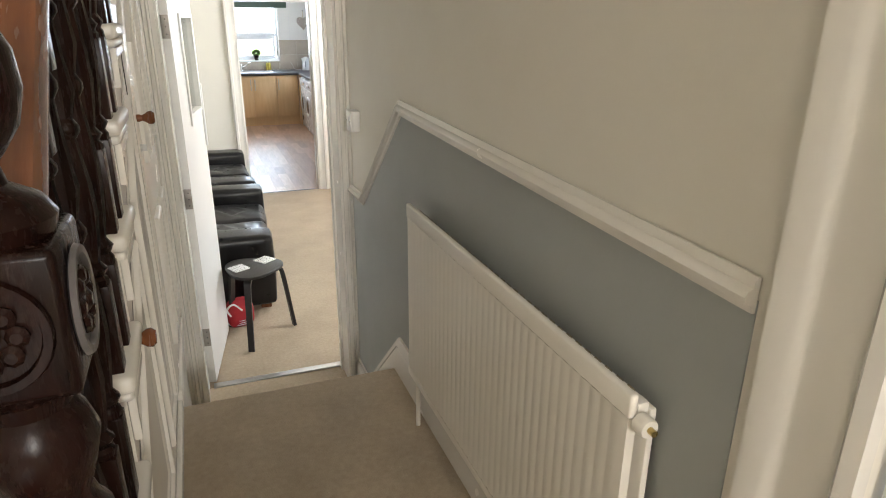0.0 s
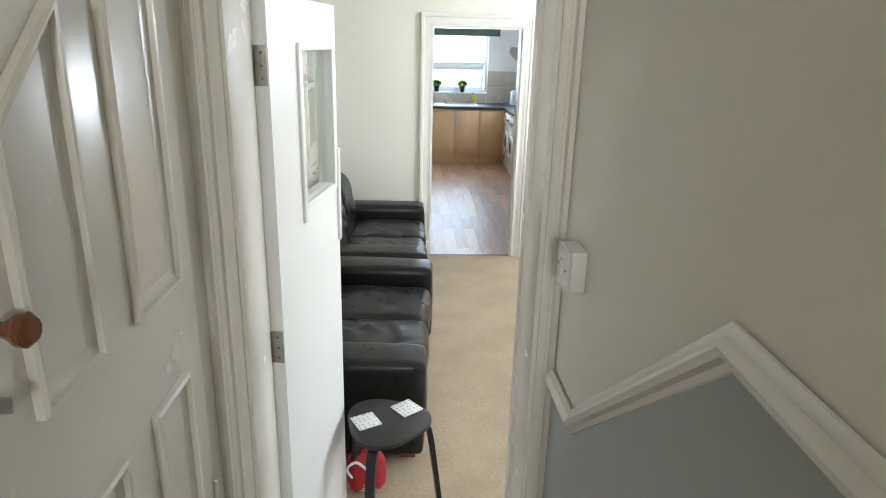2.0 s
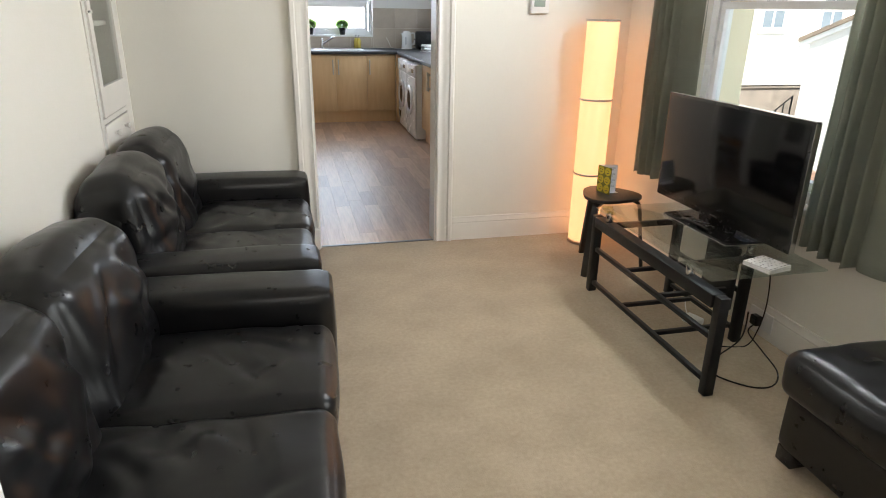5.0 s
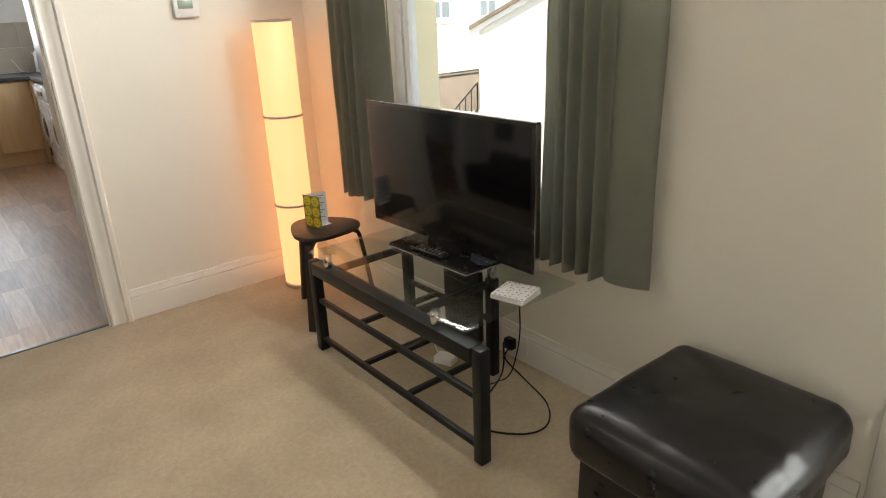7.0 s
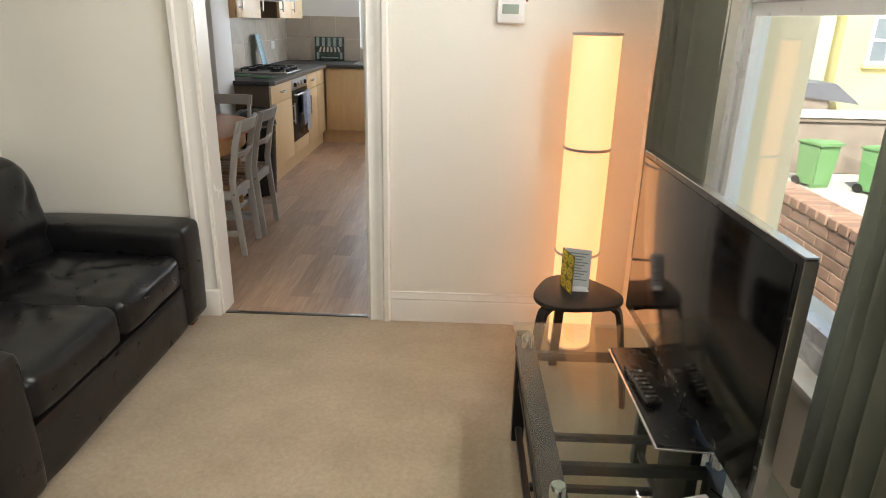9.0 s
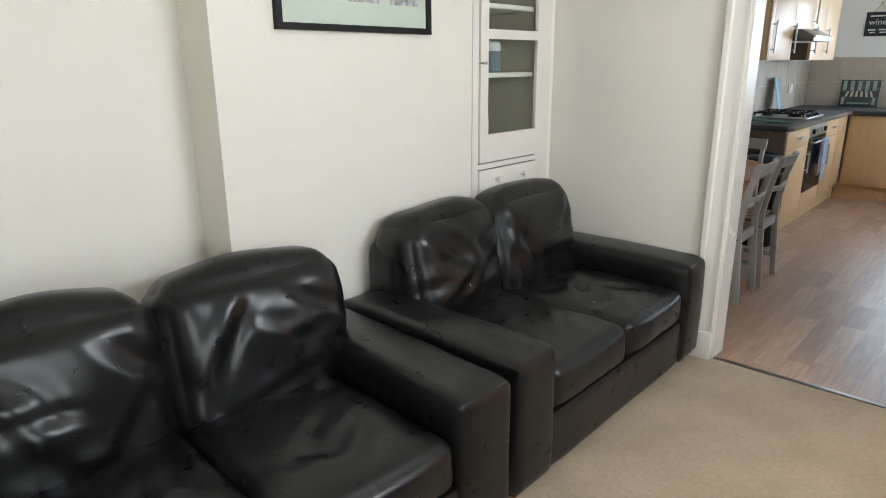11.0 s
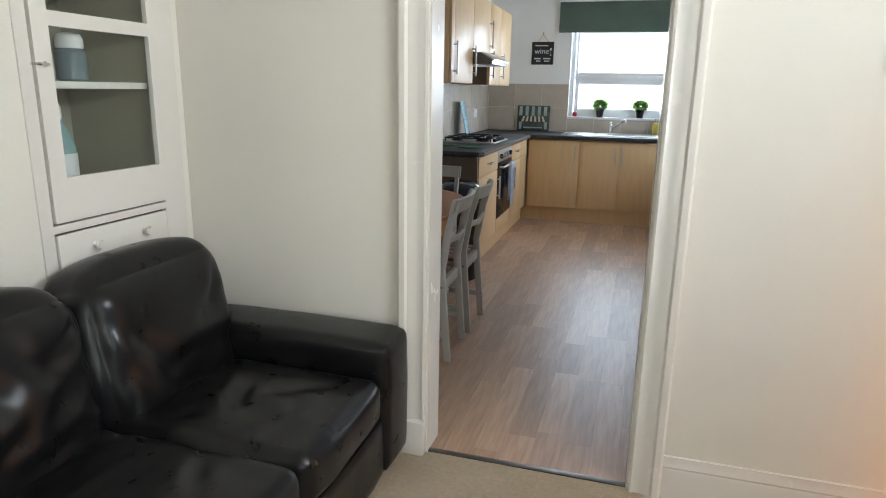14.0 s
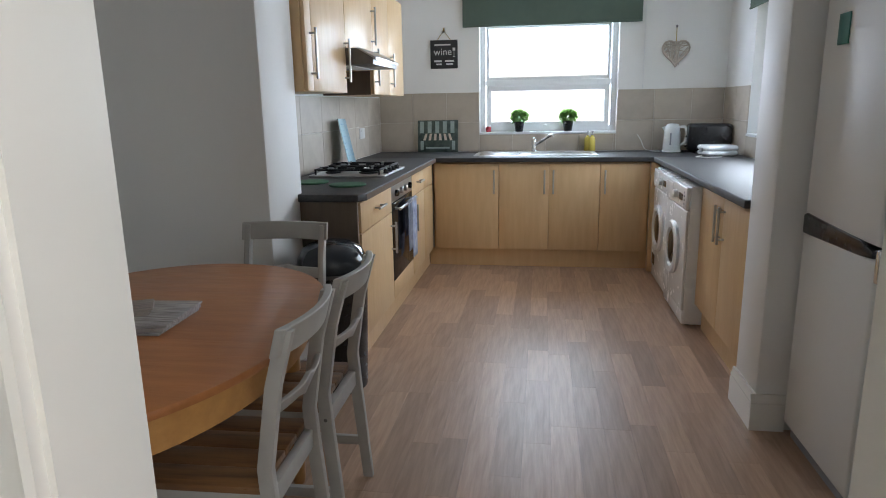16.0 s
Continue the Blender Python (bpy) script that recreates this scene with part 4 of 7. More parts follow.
def stair_flight():
    st = thing("staircase", "white painted upward staircase with dark turned balusters", "staircase", at=(0, 0, 0))
    for k in range(10):
        y, z = SY + GO * k, SZ + RISE * k
        tr = bx(-0.74, 0.352, y - 0.03, y + GO + 0.01, z - 0.035, z, 0.012, 3)
        part("tread", tr, GLOSS, st)
        part("scotia", bx(-0.74, 0.346, y - 0.018, y + GO - 0.004, z - 0.056, z - 0.0355, 0.009, 3), GLOSS, st)
        part("riser", bx(-0.74, 0.322, y, y + 0.02, z - RISE, z - 0.036), GLOSS, st)
        # shaped bracket under each tread end
        out = [(y + 0.005, z - 0.036), (y + GO - 0.03, z - 0.036), (y + GO - 0.03, z - 0.052), (y + 0.012, z - 0.06), (y + 0.02, z - 0.10), (y + 0.004, z - 0.13)]
        part("bracket", prism([(a, b - 0.0205) for a, b in out], 0.330, 0.345, "x", 0.002), GLOSS, st, "white painted fretwork stair bracket")
        c = (y + 0.12, z - 0.10)
        part("scroll", tube(smooth_curve([(0.332, c[0] - 0.02, c[1] + 0.01), (0.334, c[0], c[1] + 0.02), (0.334, c[0] + 0.018, c[1] + 0.006), (0.332, c[0] + 0.02, c[1] - 0.012)], 4), 0.005, 6), GLOSS, st, "painted scroll ornament")
    # stepped outer string
    pts = [(SY, SZ - RISE)]
    for k in range(10):
        y, z = SY + GO * k, SZ + RISE * k - 0.037
        pts += [(y, z), (y + GO, z)]
    yt = SY + GO * 10
    pts += [(yt, slope(yt)), (SY + 0.02, LAND)]
    part("string", prism(pts, 0.300, 0.3295, "x"), GLOSS, st, "white painted cut string")
    part("string_bead", sweep([((0.328, 0.80, slope(0.80)), (1, 0, 0), (0, -0.64, 0.77)), ((0.328, yt, slope(yt)), (1, 0, 0), (0, -0.64, 0.77))], [(0, 0), (0.004, 0.001), (0.005, 0.005), (0.003, 0.009), (0, 0.010)]), GLOSS, st)
    prof = [(0.0, 0.0), (0.021, 0.0), (0.021, 0.012), (0.016, 0.02), (0.023, 0.035), (0.013, 0.05), (0.019, 0.10), (0.024, 0.16), (0.022, 0.22), (0.014, 0.29), (0.012, 0.31), (0.020, 0.325), (0.020, 0.335), (0.012, 0.35), (0.022, 0.40), (0.015, 0.47), (0.011, 0.53), (0.019, 0.545), (0.019, 0.555), (0.012, 0.57)]
    for k in range(10):
        for d in (0.015, 0.125):
            y, z = SY + GO * k + d, SZ + RISE * k
            if y < 0.95:
                continue
            top = 1.585 + (RISE / GO) * (y - 0.91)
            h = top - z
            lo, hi = 0.17, 0.10
            turned = lathe([(max(r, 0.004), lo + t / 0.57 * (h - lo - hi)) for r, t in prof], 10)
            b = join(bx(-0.021, 0.021, -0.021, 0.021, 0, lo, 0.002), turned, bx(-0.019, 0.019, -0.019, 0.019, h - hi, h, 0.002))
            part("baluster", moved(b, Matrix.Translation((0.315, y, z))), DARKWOOD, st, "dark stained turned baluster")
    # moulded handrail
    hr = [(-0.026, -0.03), (0.026, -0.03), (0.030, -0.01), (0.034, 0.012), (0.026, 0.032), (0.0, 0.040), (-0.026, 0.032), (-0.034, 0.012), (-0.030, -0.01)]
    za, zb = 1.61, 1.61 + (RISE / GO) * 2.2
    part("handrail", sweep([((0.318, 0.90, za), (1, 0, 0), (0, -0.65, 0.76)), ((0.318, 3.10, zb), (1, 0, 0), (0, -0.65, 0.76))], hr), RAILWOOD, st, "polished red-brown moulded handrail")
    return st


stair_flight()


def newel_post():
    n = thing("newel_post", "heavy dark carved newel post with a rosette block", "newel post", at=(0.325, 0.850, LAND))
    zb = 1.05
    part("shaft", join(bx(-0.058, 0.058, -0.058, 0.058, 0, 0.34, 0.006), lathe([(0.05, 0.34), (0.058, 0.355), (0.058, 0.375), (0.040, 0.39), (0.034, 0.42), (0.046, 0.50), (0.052, 0.58), (0.048, 0.68), (0.038, 0.78), (0.034, 0.80), (0.052, 0.815), (0.056, 0.835), (0.046, 0.85), (0.040, 0.87), (0.050, 0.90), (0.058, 0.93), (0.050, 0.955), (0.040, 0.97), (0.042, 0.985), (0.056, 1.0)], 28)), DARKWOOD, n, "turned dark stained shaft")
    part("block", bx(-0.062, 0.062, -0.062, 0.062, 1.0, 1.135, 0.008, 3), DARKWOOD, n, "square carved block")
    # carved leaf flutes round the vase under the block
    for i in range(14):
        a = 2 * math.pi * i / 14
        part("flute", tube(smooth_curve([(0.040 * math.cos(a), 0.040 * math.sin(a), 0.43), (0.051 * math.cos(a), 0.051 * math.sin(a), 0.53), (0.053 * math.cos(a), 0.053 * math.sin(a), 0.62), (0.043 * math.cos(a), 0.043 * math.sin(a), 0.74)], 3), 0.006, 6), DARKWOOD, n)
    for rot in (0, 90, 180, 270):
        m = Matrix.Rotation(radians(rot), 4, "Z")
        ring = moved(lathe([(0.046, 0.0), (0.052, 0.003), (0.050, 0.008), (0.043, 0.008), (0.041, 0.002)], 28, "x"), Matrix.Translation((0.0615, 0, 1.067)))
        r = part("rosette", moved(ring, m), GREYWEAR if rot in (0, 180) else DARKWOOD, n, "worn ring round the carved rosette")
        petals = [moved(lathe([(0.001, -0.002), (0.009, 0.003), (0.010, 0.006), (0.005, 0.010)], 8, "x"), Matrix.Translation((0.0615, 0.024 * math.cos(p * math.pi / 4), 1.067 + 0.024 * math.sin(p * math.pi / 4)))) for p in range(8)]
        petals.append(moved(lathe([(0.012, -0.002), (0.011, 0.008), (0.006, 0.012)], 10, "x"), Matrix.Translation((0.0615, 0, 1.067))))
        part("petals", moved(join(*petals), m), DARKWOOD, r, "carved flower petals")
    part("finial", lathe([(0.056, 1.135), (0.060, 1.150), (0.050, 1.165), (0.026, 1.178), (0.022, 1.195), (0.030, 1.205), (0.044, 1.225), (0.052, 1.255), (0.050, 1.285), (0.038, 1.310), (0.028, 1.322), (0.034, 1.330), (0.030, 1.345), (0.008, 1.356)], 28), DARKWOOD, n, "turned urn finial")
    n.scale = (1, 1, 1.05)
    return n


GREYWEAR = paint("worn_dark_wood_edge", (0.16, 0.15, 0.15), (0.07, 0.06, 0.06), 0.4, 14.0, 0.2, 60.0)
newel_post()

# under-stair panelling and cupboard
yt = 3.36
spandrel = [(0.80, LAND - 0.02), (2.37, LAND - 0.02), (2.37, -0.02), (3.19, -0.02), (3.19, min(2.55, slope(3.19))), (1.0, slope(1.0)), (0.80, slope(0.80))]
structure("wall_hall_left_panelling", prism(spandrel, 0.285, 0.3245, "x"), GLOSS, "white gloss panelling under the stairs", category="wall panelling")
cup = thing("understair_cupboard_door", "white panelled under-stair cupboard door with a sloping top", "cupboard door", at=(0, 0, 0))
x0 = 0.3245
dl = [(2.375, 0.60), (3.065, 0.60), (3.065, 2.36), (2.70, 2.065), (2.375, 1.79)]
part("door_leaf", prism(dl, x0, x0 + 0.012, "x", 0.002), GLOSS, cup)
for q in ([(2.463, 1.42), (2.640, 1.42), (2.640, 1.945), (2.463, 1.795)], [(2.762, 1.42), (2.968, 1.42), (2.968, 2.20), (2.762, 2.03)], [(2.475, 0.75), (2.650, 0.75), (2.650, 1.228), (2.475, 1.228)], [(2.780, 0.75), (2.957, 0.75), (2.957, 1.222), (2.780, 1.222)]):
    part("panel_moulding", panel_frame(0, 0, 0, 0, x0 + 0.0125, 0.034, 0.017, q), GLOSS, cup)
part("knob", moved(lathe([(0.011, 0.0), (0.012, 0.006), (0.009, 0.016), (0.014, 0.026), (0.020, 0.034), (0.021, 0.044), (0.014, 0.052)], 20, "x"), Matrix.Translation((x0 + 0.012, 2.412, 1.572))), RAILWOOD, cup, "varnished brown wooden knob")
part("keyhole_cover", join(moved(lathe([(0.012, 0), (0.012, 0.003), (0.009, 0.006)], 16, "x"), Matrix.Translation((x0 + 0.012, 2.400, 1.482))), bx(x0 + 0.015, x0 + 0.03, 2.398, 2.402, 1.472, 1.492)), STEEL, cup, "small key in a brass keyhole")
part("catch", join(bx(x0 + 0.012, x0 + 0.018, 2.385, 2.425, 1.684, 1.69), bx(x0 + 0.012, x0 + 0.020, 2.40, 2.406, 1.672, 1.70)), STEEL, cup, "small metal catch")
# no real gap: a dark strip on the surface imitates its shade
part("gap_shade_strip", prism([(2.366, 0.60), (2.372, 0.60), (2.372, 1.79), (2.366, 1.785)], x0, x0 + 0.002, "x"), DARKWOOD, cup, "dark strip imitating the shaded gap at the door edge")
for zz in (0.80,):
    part("hinge", bx(x0 + 0.012, x0 + 0.020, 3.062, 3.074, zz, zz + 0.06, 0.002), GLOSS, cup)
structure("trim_panelling_bead", join(*[panel_frame(0, 0, 0, 0, x0, 0.034, 0.017, q) for q in ([(1.30, 0.66), (1.85, 0.66), (1.85, 1.36), (1.30, 0.90)], [(1.98, 0.66), (2.27, 0.66), (2.27, 1.66), (1.98, 1.42)])]), GLOSS, "white moulded panel beads", 40, "wall panelling")
structure("baseboard_hall_left", join(bx(x0, x0 + 0.018, 0.93, 2.43, LAND, LAND + 0.045, 0.004), bx(x0, x0 + 0.02, 2.43, 3.08, 0.515, 0.585, 0.004)), GLOSS, "white painted base strip under the panelling", category="baseboard")
low = thing("low_cupboard_door", "small white cupboard door low under the stairs", "cupboard door", at=(0, 0, 0))
part("door_leaf", prism([(1.0, 0.63), (1.26, 0.63), (1.26, 0.88), (1.0, 0.68)], x0, x0 + 0.010, "x", 0.002), GLOSS, low)
part("knob", moved(lathe([(0.011, 0.0), (0.012, 0.006), (0.009, 0.016), (0.014, 0.026), (0.020, 0.034), (0.021, 0.044), (0.014, 0.052)], 20, "x"), Matrix.Translation((x0 + 0.001, 1.55, 1.235))), RAILWOOD, low, "varnished brown wooden knob")


# radiator
def radiator():
    r = thing("radiator", "white double panel radiator with fluted front on the hall wall", "radiator", at=(0, 0, 0))
    xf, xb = 1.106, 1.160
    y0, y1, z0, z1 = 0.915, 2.095, 0.69, 1.312
    bm = bmesh.new()
    n = 34
    out = [(xf + 0.014, y0 + 0.0), (xf + 0.002, y0 + 0.006)]
    w = (y1 - y0 - 0.05) / n
    for i in range(n):
        a = y0 + 0.025 + i * w
        out += [(xf, a), (xf, a + w * 0.45), (xf + 0.0014, a + w * 0.65), (xf + 0.0014, a + w * 0.80)]
    out += [(xf, y1 - 0.02), (xf + 0.002, y1 - 0.006), (xf + 0.014, y1)]
    part("front_panel", prism(out, z0 + 0.03, z1 - 0.045, "z"), RADW, r, "fluted white enamel panel")
    part("top_roll", bx(xf - 0.001, xf + 0.016, y0, y1, z1 - 0.047, z1, 0.006, 3), RADW, r)
    part("bottom_roll", bx(xf - 0.001, xf + 0.016, y0, y1, z0, z0 + 0.032, 0.006, 3), RADW, r)
    part("back_panel", bx(xb - 0.014, xb, y0, y1, z0, z1 - 0.035, 0.004), RADW, r)
    fins = []
    k = 0
    y = y0 + 0.04
    while y < y1 - 0.03:
        fins.append(bx(xf + 0.018, xb - 0.016, y, y + 0.002, z0 + 0.08, z1 - 0.022))
        fins.append(bx(xf + 0.018, xb - 0.016, y, y + 0.018, z1 - 0.024, z1 - 0.020))
        y += 0.033
    part("convector_grille", join(*fins), FINDUST, r, "dusty brown convector fins")
    part("end_tank", bx(xf + 0.016, xb - 0.014, y0 + 0.002, y0 + 0.03, z1 - 0.08, z1 - 0.02, 0.006), RADW, r)
    part("end_tank", bx(xf + 0.016, xb - 0.014, y1 - 0.03, y1 - 0.002, z1 - 0.08, z1 - 0.02, 0.006), RADW, r)
    v = part("bleed_valve", moved(lathe([(0.016, 0.0), (0.018, 0.006), (0.018, 0.024), (0.012, 0.03)], 14, "y"), Matrix.Translation((1.125, y0 - 0.028, z1 - 0.05))), RADW, r, "white radiator plug")
    part("valve_key", moved(lathe([(0.006, 0.0), (0.006, 0.016)], 8, "y"), Matrix.Translation((1.125, y0 - 0.040, z1 - 0.05))), BRASS, v)
    for y in (y0 + 0.05, y1 - 0.05):
        part("tail_pipe", tube([(1.125, y, LAND), (1.125, y, z0 + 0.01)], 0.008, 10), RADW, r)
    for y in (y0 + 0.2, y1 - 0.2):
        part("wall_bracket", bx(xb, HR - 0.002, y, y + 0.03, z0 + 0.1, z1 - 0.1), RADW, r)
    return r


RADW = paint("radiator_enamel", (0.80, 0.76, 0.68), (0.77, 0.73, 0.65), 0.35, 2.0, 0.0)
FINDUST = paint("dusty_fins", (0.30, 0.25, 0.17), (0.18, 0.15, 0.10), 0.9, 30.0, 0.3)
BRASS = paint("brass", (0.55, 0.42, 0.18), (0.45, 0.34, 0.14), 0.3, 8.0, 0.0, metal=1.0)
WHITEP = paint("white_plastic", (0.80, 0.79, 0.76), (0.77, 0.76, 0.73), 0.35, 4.0, 0.0)
radiator()

sw = thing("light_switch", "white plastic surface-mounted light switch box on the hall wall", "light switch", at=(HR, 3.03, 1.435))
part("back_box", bx(-0.034, 0.0, -0.045, 0.045, -0.045, 0.045, 0.003), WHITEP, sw)
part("plate", bx(-0.042, -0.034, -0.045, 0.045, -0.045, 0.045, 0.003), WHITEP, sw)
part("rocker", bx(-0.047, -0.042, -0.012, 0.012, -0.018, 0.018, 0.002), WHITEP, sw)
for y in (-0.032, 0.032):
    part("screw", lathe([(0.003, -0.0435), (0.003, -0.042)], 8, "x", (0, y, 0)), DARKSTEEL, sw)

# ---------- lounge: window, entrance door ----------


def sash_frame(parent, name, axis, a0, a1, u0, u1, z0, z1, w):
    bm = wall_mesh(axis, a0, a1, u0, u1, z0, z1, [(u0 + w, u1 - w, z0 + w, z1 - w)])
    return part(name, bm, UPVC, parent)


win = thing("window_1", "white upvc lounge window with a fixed lower light and top light", "window", at=(0, 0, 0), kind="structure")
sash_frame(win, "window_frame", "x", 3.02, 3.08, 5.33, 6.60, 0.66, 2.08, 0.055)
part("transom", bx(3.018, 3.082, 5.385, 6.545, 1.50, 1.56, 0.004), UPVC, win)
sash_frame(win, "casement", "x", 3.03, 3.075, 5.39, 6.54, 0.72, 1.497, 0.035)
part("pane", bx(3.048, 3.054, 5.425, 6.505, 0.755, 1.46), GLASS, win).visible_shadow = False
part("pane", bx(3.048, 3.054, 5.385, 6.545, 1.56, 2.025), GLASS, win).visible_shadow = False
part("window_sill", bx(2.955, 3.03, 5.30, 6.63, 0.635, 0.662, 0.006), GLOSS, win, "white painted inner sill")

ent = thing("door_entrance", "white upvc glazed entrance door, closed", "door", at=(0, 0, 0), kind="structure")
sash_frame(ent, "door_frame", "x", 3.0, 3.07, 3.62, 4.38, 0.0, 2.05, 0.06)
sash_frame(ent, "door_leaf", "x", 3.01, 3.06, 3.685, 4.315, 0.065, 1.985, 0.09)
part("pane", bx(3.03, 3.036, 3.775, 4.225, 0.155, 1.895), GLASS, ent).visible_shadow = False
part("handle", join(bx(2.994, 3.01, 3.71, 3.74, 0.95, 1.15, 0.004), tube([(2.99, 3.725, 1.05), (2.96, 3.725, 1.05), (2.96, 3.83, 1.05)], 0.008, 8)), STEEL, ent, "steel lever handle")
part("hinge", bx(2.992, 3.008, 4.30, 4.33, 0.35, 0.44, 0.003), DARKSTEEL, ent)
structure("trim_casing_entrance", join(bx(XW - 0.016, XW, 4.385, 4.455, 0.0, 2.10, 0.004), bx(XW - 0.016, XW, 3.55, 3.615, 0.0, 2.10, 0.004), bx(XW - 0.016, XW, 3.615, 4.385, 2.05, 2.10, 0.004)), GLOSS, "white entrance door casing", category="door casing")
mat_ = thing("doormat", "grey doormat with a black border inside the entrance", "doormat", at=(2.66, 4.02, 0.0))
part("border", bx(-0.27, 0.27, -0.37, 0.37, 0.0, 0.008, 0.003), BLACKM, mat_, "black rubber border")
part("pile", bx(-0.22, 0.22, -0.32, 0.32, 0.008, 0.013, 0.002), paint("grey_mat_pile", (0.20, 0.20, 0.23), (0.13, 0.13, 0.15), 0.95, 40.0, 0.8, 300.0), mat_, "grey ribbed pile")

# ---------- lounge: stools and small things ----------


def bent_stool(at, rz, label):
    """Three-legged stool with a rounded triangular seat on bent legs."""
    s = thing("stool", label, "stool", "black three-legged stools", at, rz)
    pts = []
    for i in range(48):
        a = 2 * math.pi * i / 48
        r = 0.166 + 0.016 * math.cos(3 * a)
        pts.append((r * math.cos(a), r * math.sin(a)))
    part("seat", prism(pts, 0.432, 0.452, "z", 0.006, 2), STOOLB, s, "black stained seat")
    for k in range(3):
        a = radians(120 * k)
        d = Vector((math.cos(a), math.sin(a), 0))
        t = Vector((-d.y, d.x, 0))
        line = smooth_curve([d * 0.02 + Vector((0, 0, 0.423)), d * 0.11 + Vector((0, 0, 0.424)), d * 0.155 + Vector((0, 0, 0.412)), d * 0.176 + Vector((0, 0, 0.375)), d * 0.202 + Vector((0, 0, 0.2)), d * 0.228 + Vector((0, 0, 0.0))], 5)
        bm = bmesh.new()
        rings = []
        for i, p in enumerate(line):
            q = line[min(i + 1, len(line) - 1)] - line[max(i - 1, 0)]
            q = q.normalized()
            nrm = t.cross(q).normalized()
            w = 0.021 - 0.004 * i / len(line)
            rings.append([bm.verts.new(p + t * su * w + nrm * sv * 0.0095) for su, sv in ((-1, -1), (1, -1), (1, 1), (-1, 1))])
        for u, v in zip(rings, rings[1:]):
            for i in range(4):
                bm.faces.new((u[i], u[(i + 1) % 4], v[(i + 1) % 4], v[i]))
        bm.faces.new(rings[0][::-1])
        bm.faces.new(rings[-1])
        bmesh.ops.recalc_face_normals(bm, faces=bm.faces[:])
        lo = min(v.co.z for v in bm.verts)
        for v in bm.verts:
            v.co.z = max(v.co.z, 0.0)
        part("leg", bm, STOOLB, s)
    return s


STOOLB = wood_material("black_stained_birch", (0.022, 0.019, 0.018), (0.012, 0.011, 0.011), 0.38, (1.0, 9.0, 9.0), 6.0)
bent_stool((0.722, 3.955, 0), 253, "black stained three-legged stool in front of the sofa arm")
bent_stool((2.625, 6.74, 0), 97, "black stained three-legged stool beside the lamp")

PATTERN = paint("white_card", (0.80, 0.80, 0.80), (0.76, 0.76, 0.76), 0.5, 6.0, 0.0)
DOT = paint("dark_print", (0.04, 0.04, 0.05), (0.06, 0.06, 0.07), 0.5, 6.0, 0.0)


def coaster(at, rz, label, n=5, w=0.095, h=0.006):
    c = thing("coaster", label, "coaster", "spotted white coasters", at, rz)
    part("tile", bx(-w / 2, w / 2, -w / 2, w / 2, 0, h, 0.001), PATTERN, c)
    r = random.Random(int(rz))
    dots = []
    for i in range(n):
        for j in range(n):
            x, y = (i + 0.5 + r.uniform(-0.25, 0.25)) / n * w - w / 2, (j + 0.5 + r.uniform(-0.25, 0.25)) / n * w - w / 2
            dots.append(moved(lathe([(0.0032, h - 0.0002), (0.0032, h + 0.0004)], 6), Matrix.Translation((x, y, 0))))
    part("dots", join(*dots), DOT, c, "small dark printed hearts")
    return c


coaster((0.640, 3.942, 0.4525), 28, "white spotted square coaster on the black stool")
coaster((0.800, 4.036, 0.4525), 38, "white spotted square coaster on the black stool")
for i in range(3):
    coaster((2.655, 5.475, 0.4932 + i * 0.0068), 12 + i * 2, "white spotted coaster in a stack on the glass top", 6, 0.125)

# red child's bag on the floor by the sofa
def soft_bag(at):
    b = thing("small_bag", "red and white soft bag slumped on the carpet", "bag", at=at, rz=12)
    part("body", cushion(-0.075, 0.075, -0.05, 0.05, 0.0, 0.175, 0.012, 9, 0.006, 12, 0.035), paint("red_cloth", (0.45, 0.02, 0.03), (0.34, 0.015, 0.025), 0.7, 10.0, 0.3, 200.0), b, "red cloth body")
    for z in (0.02, 0.034, 0.048):
        part("piping", tube([(0.077 * math.cos(a), 0.054 * math.sin(a), z) for a in [2 * math.pi * i / 24 for i in range(25)]], 0.004, 6), PATTERN, b, "white rubber piping")
    part("strap", tube(smooth_curve([(-0.07, -0.045, 0.09), (-0.09, -0.05, 0.14), (-0.05, -0.055, 0.17), (0.0, -0.057, 0.12)], 5), 0.006, 6), PATTERN, b, "white strap")
    return b


soft_bag((0.625, 4.13, 0.0))


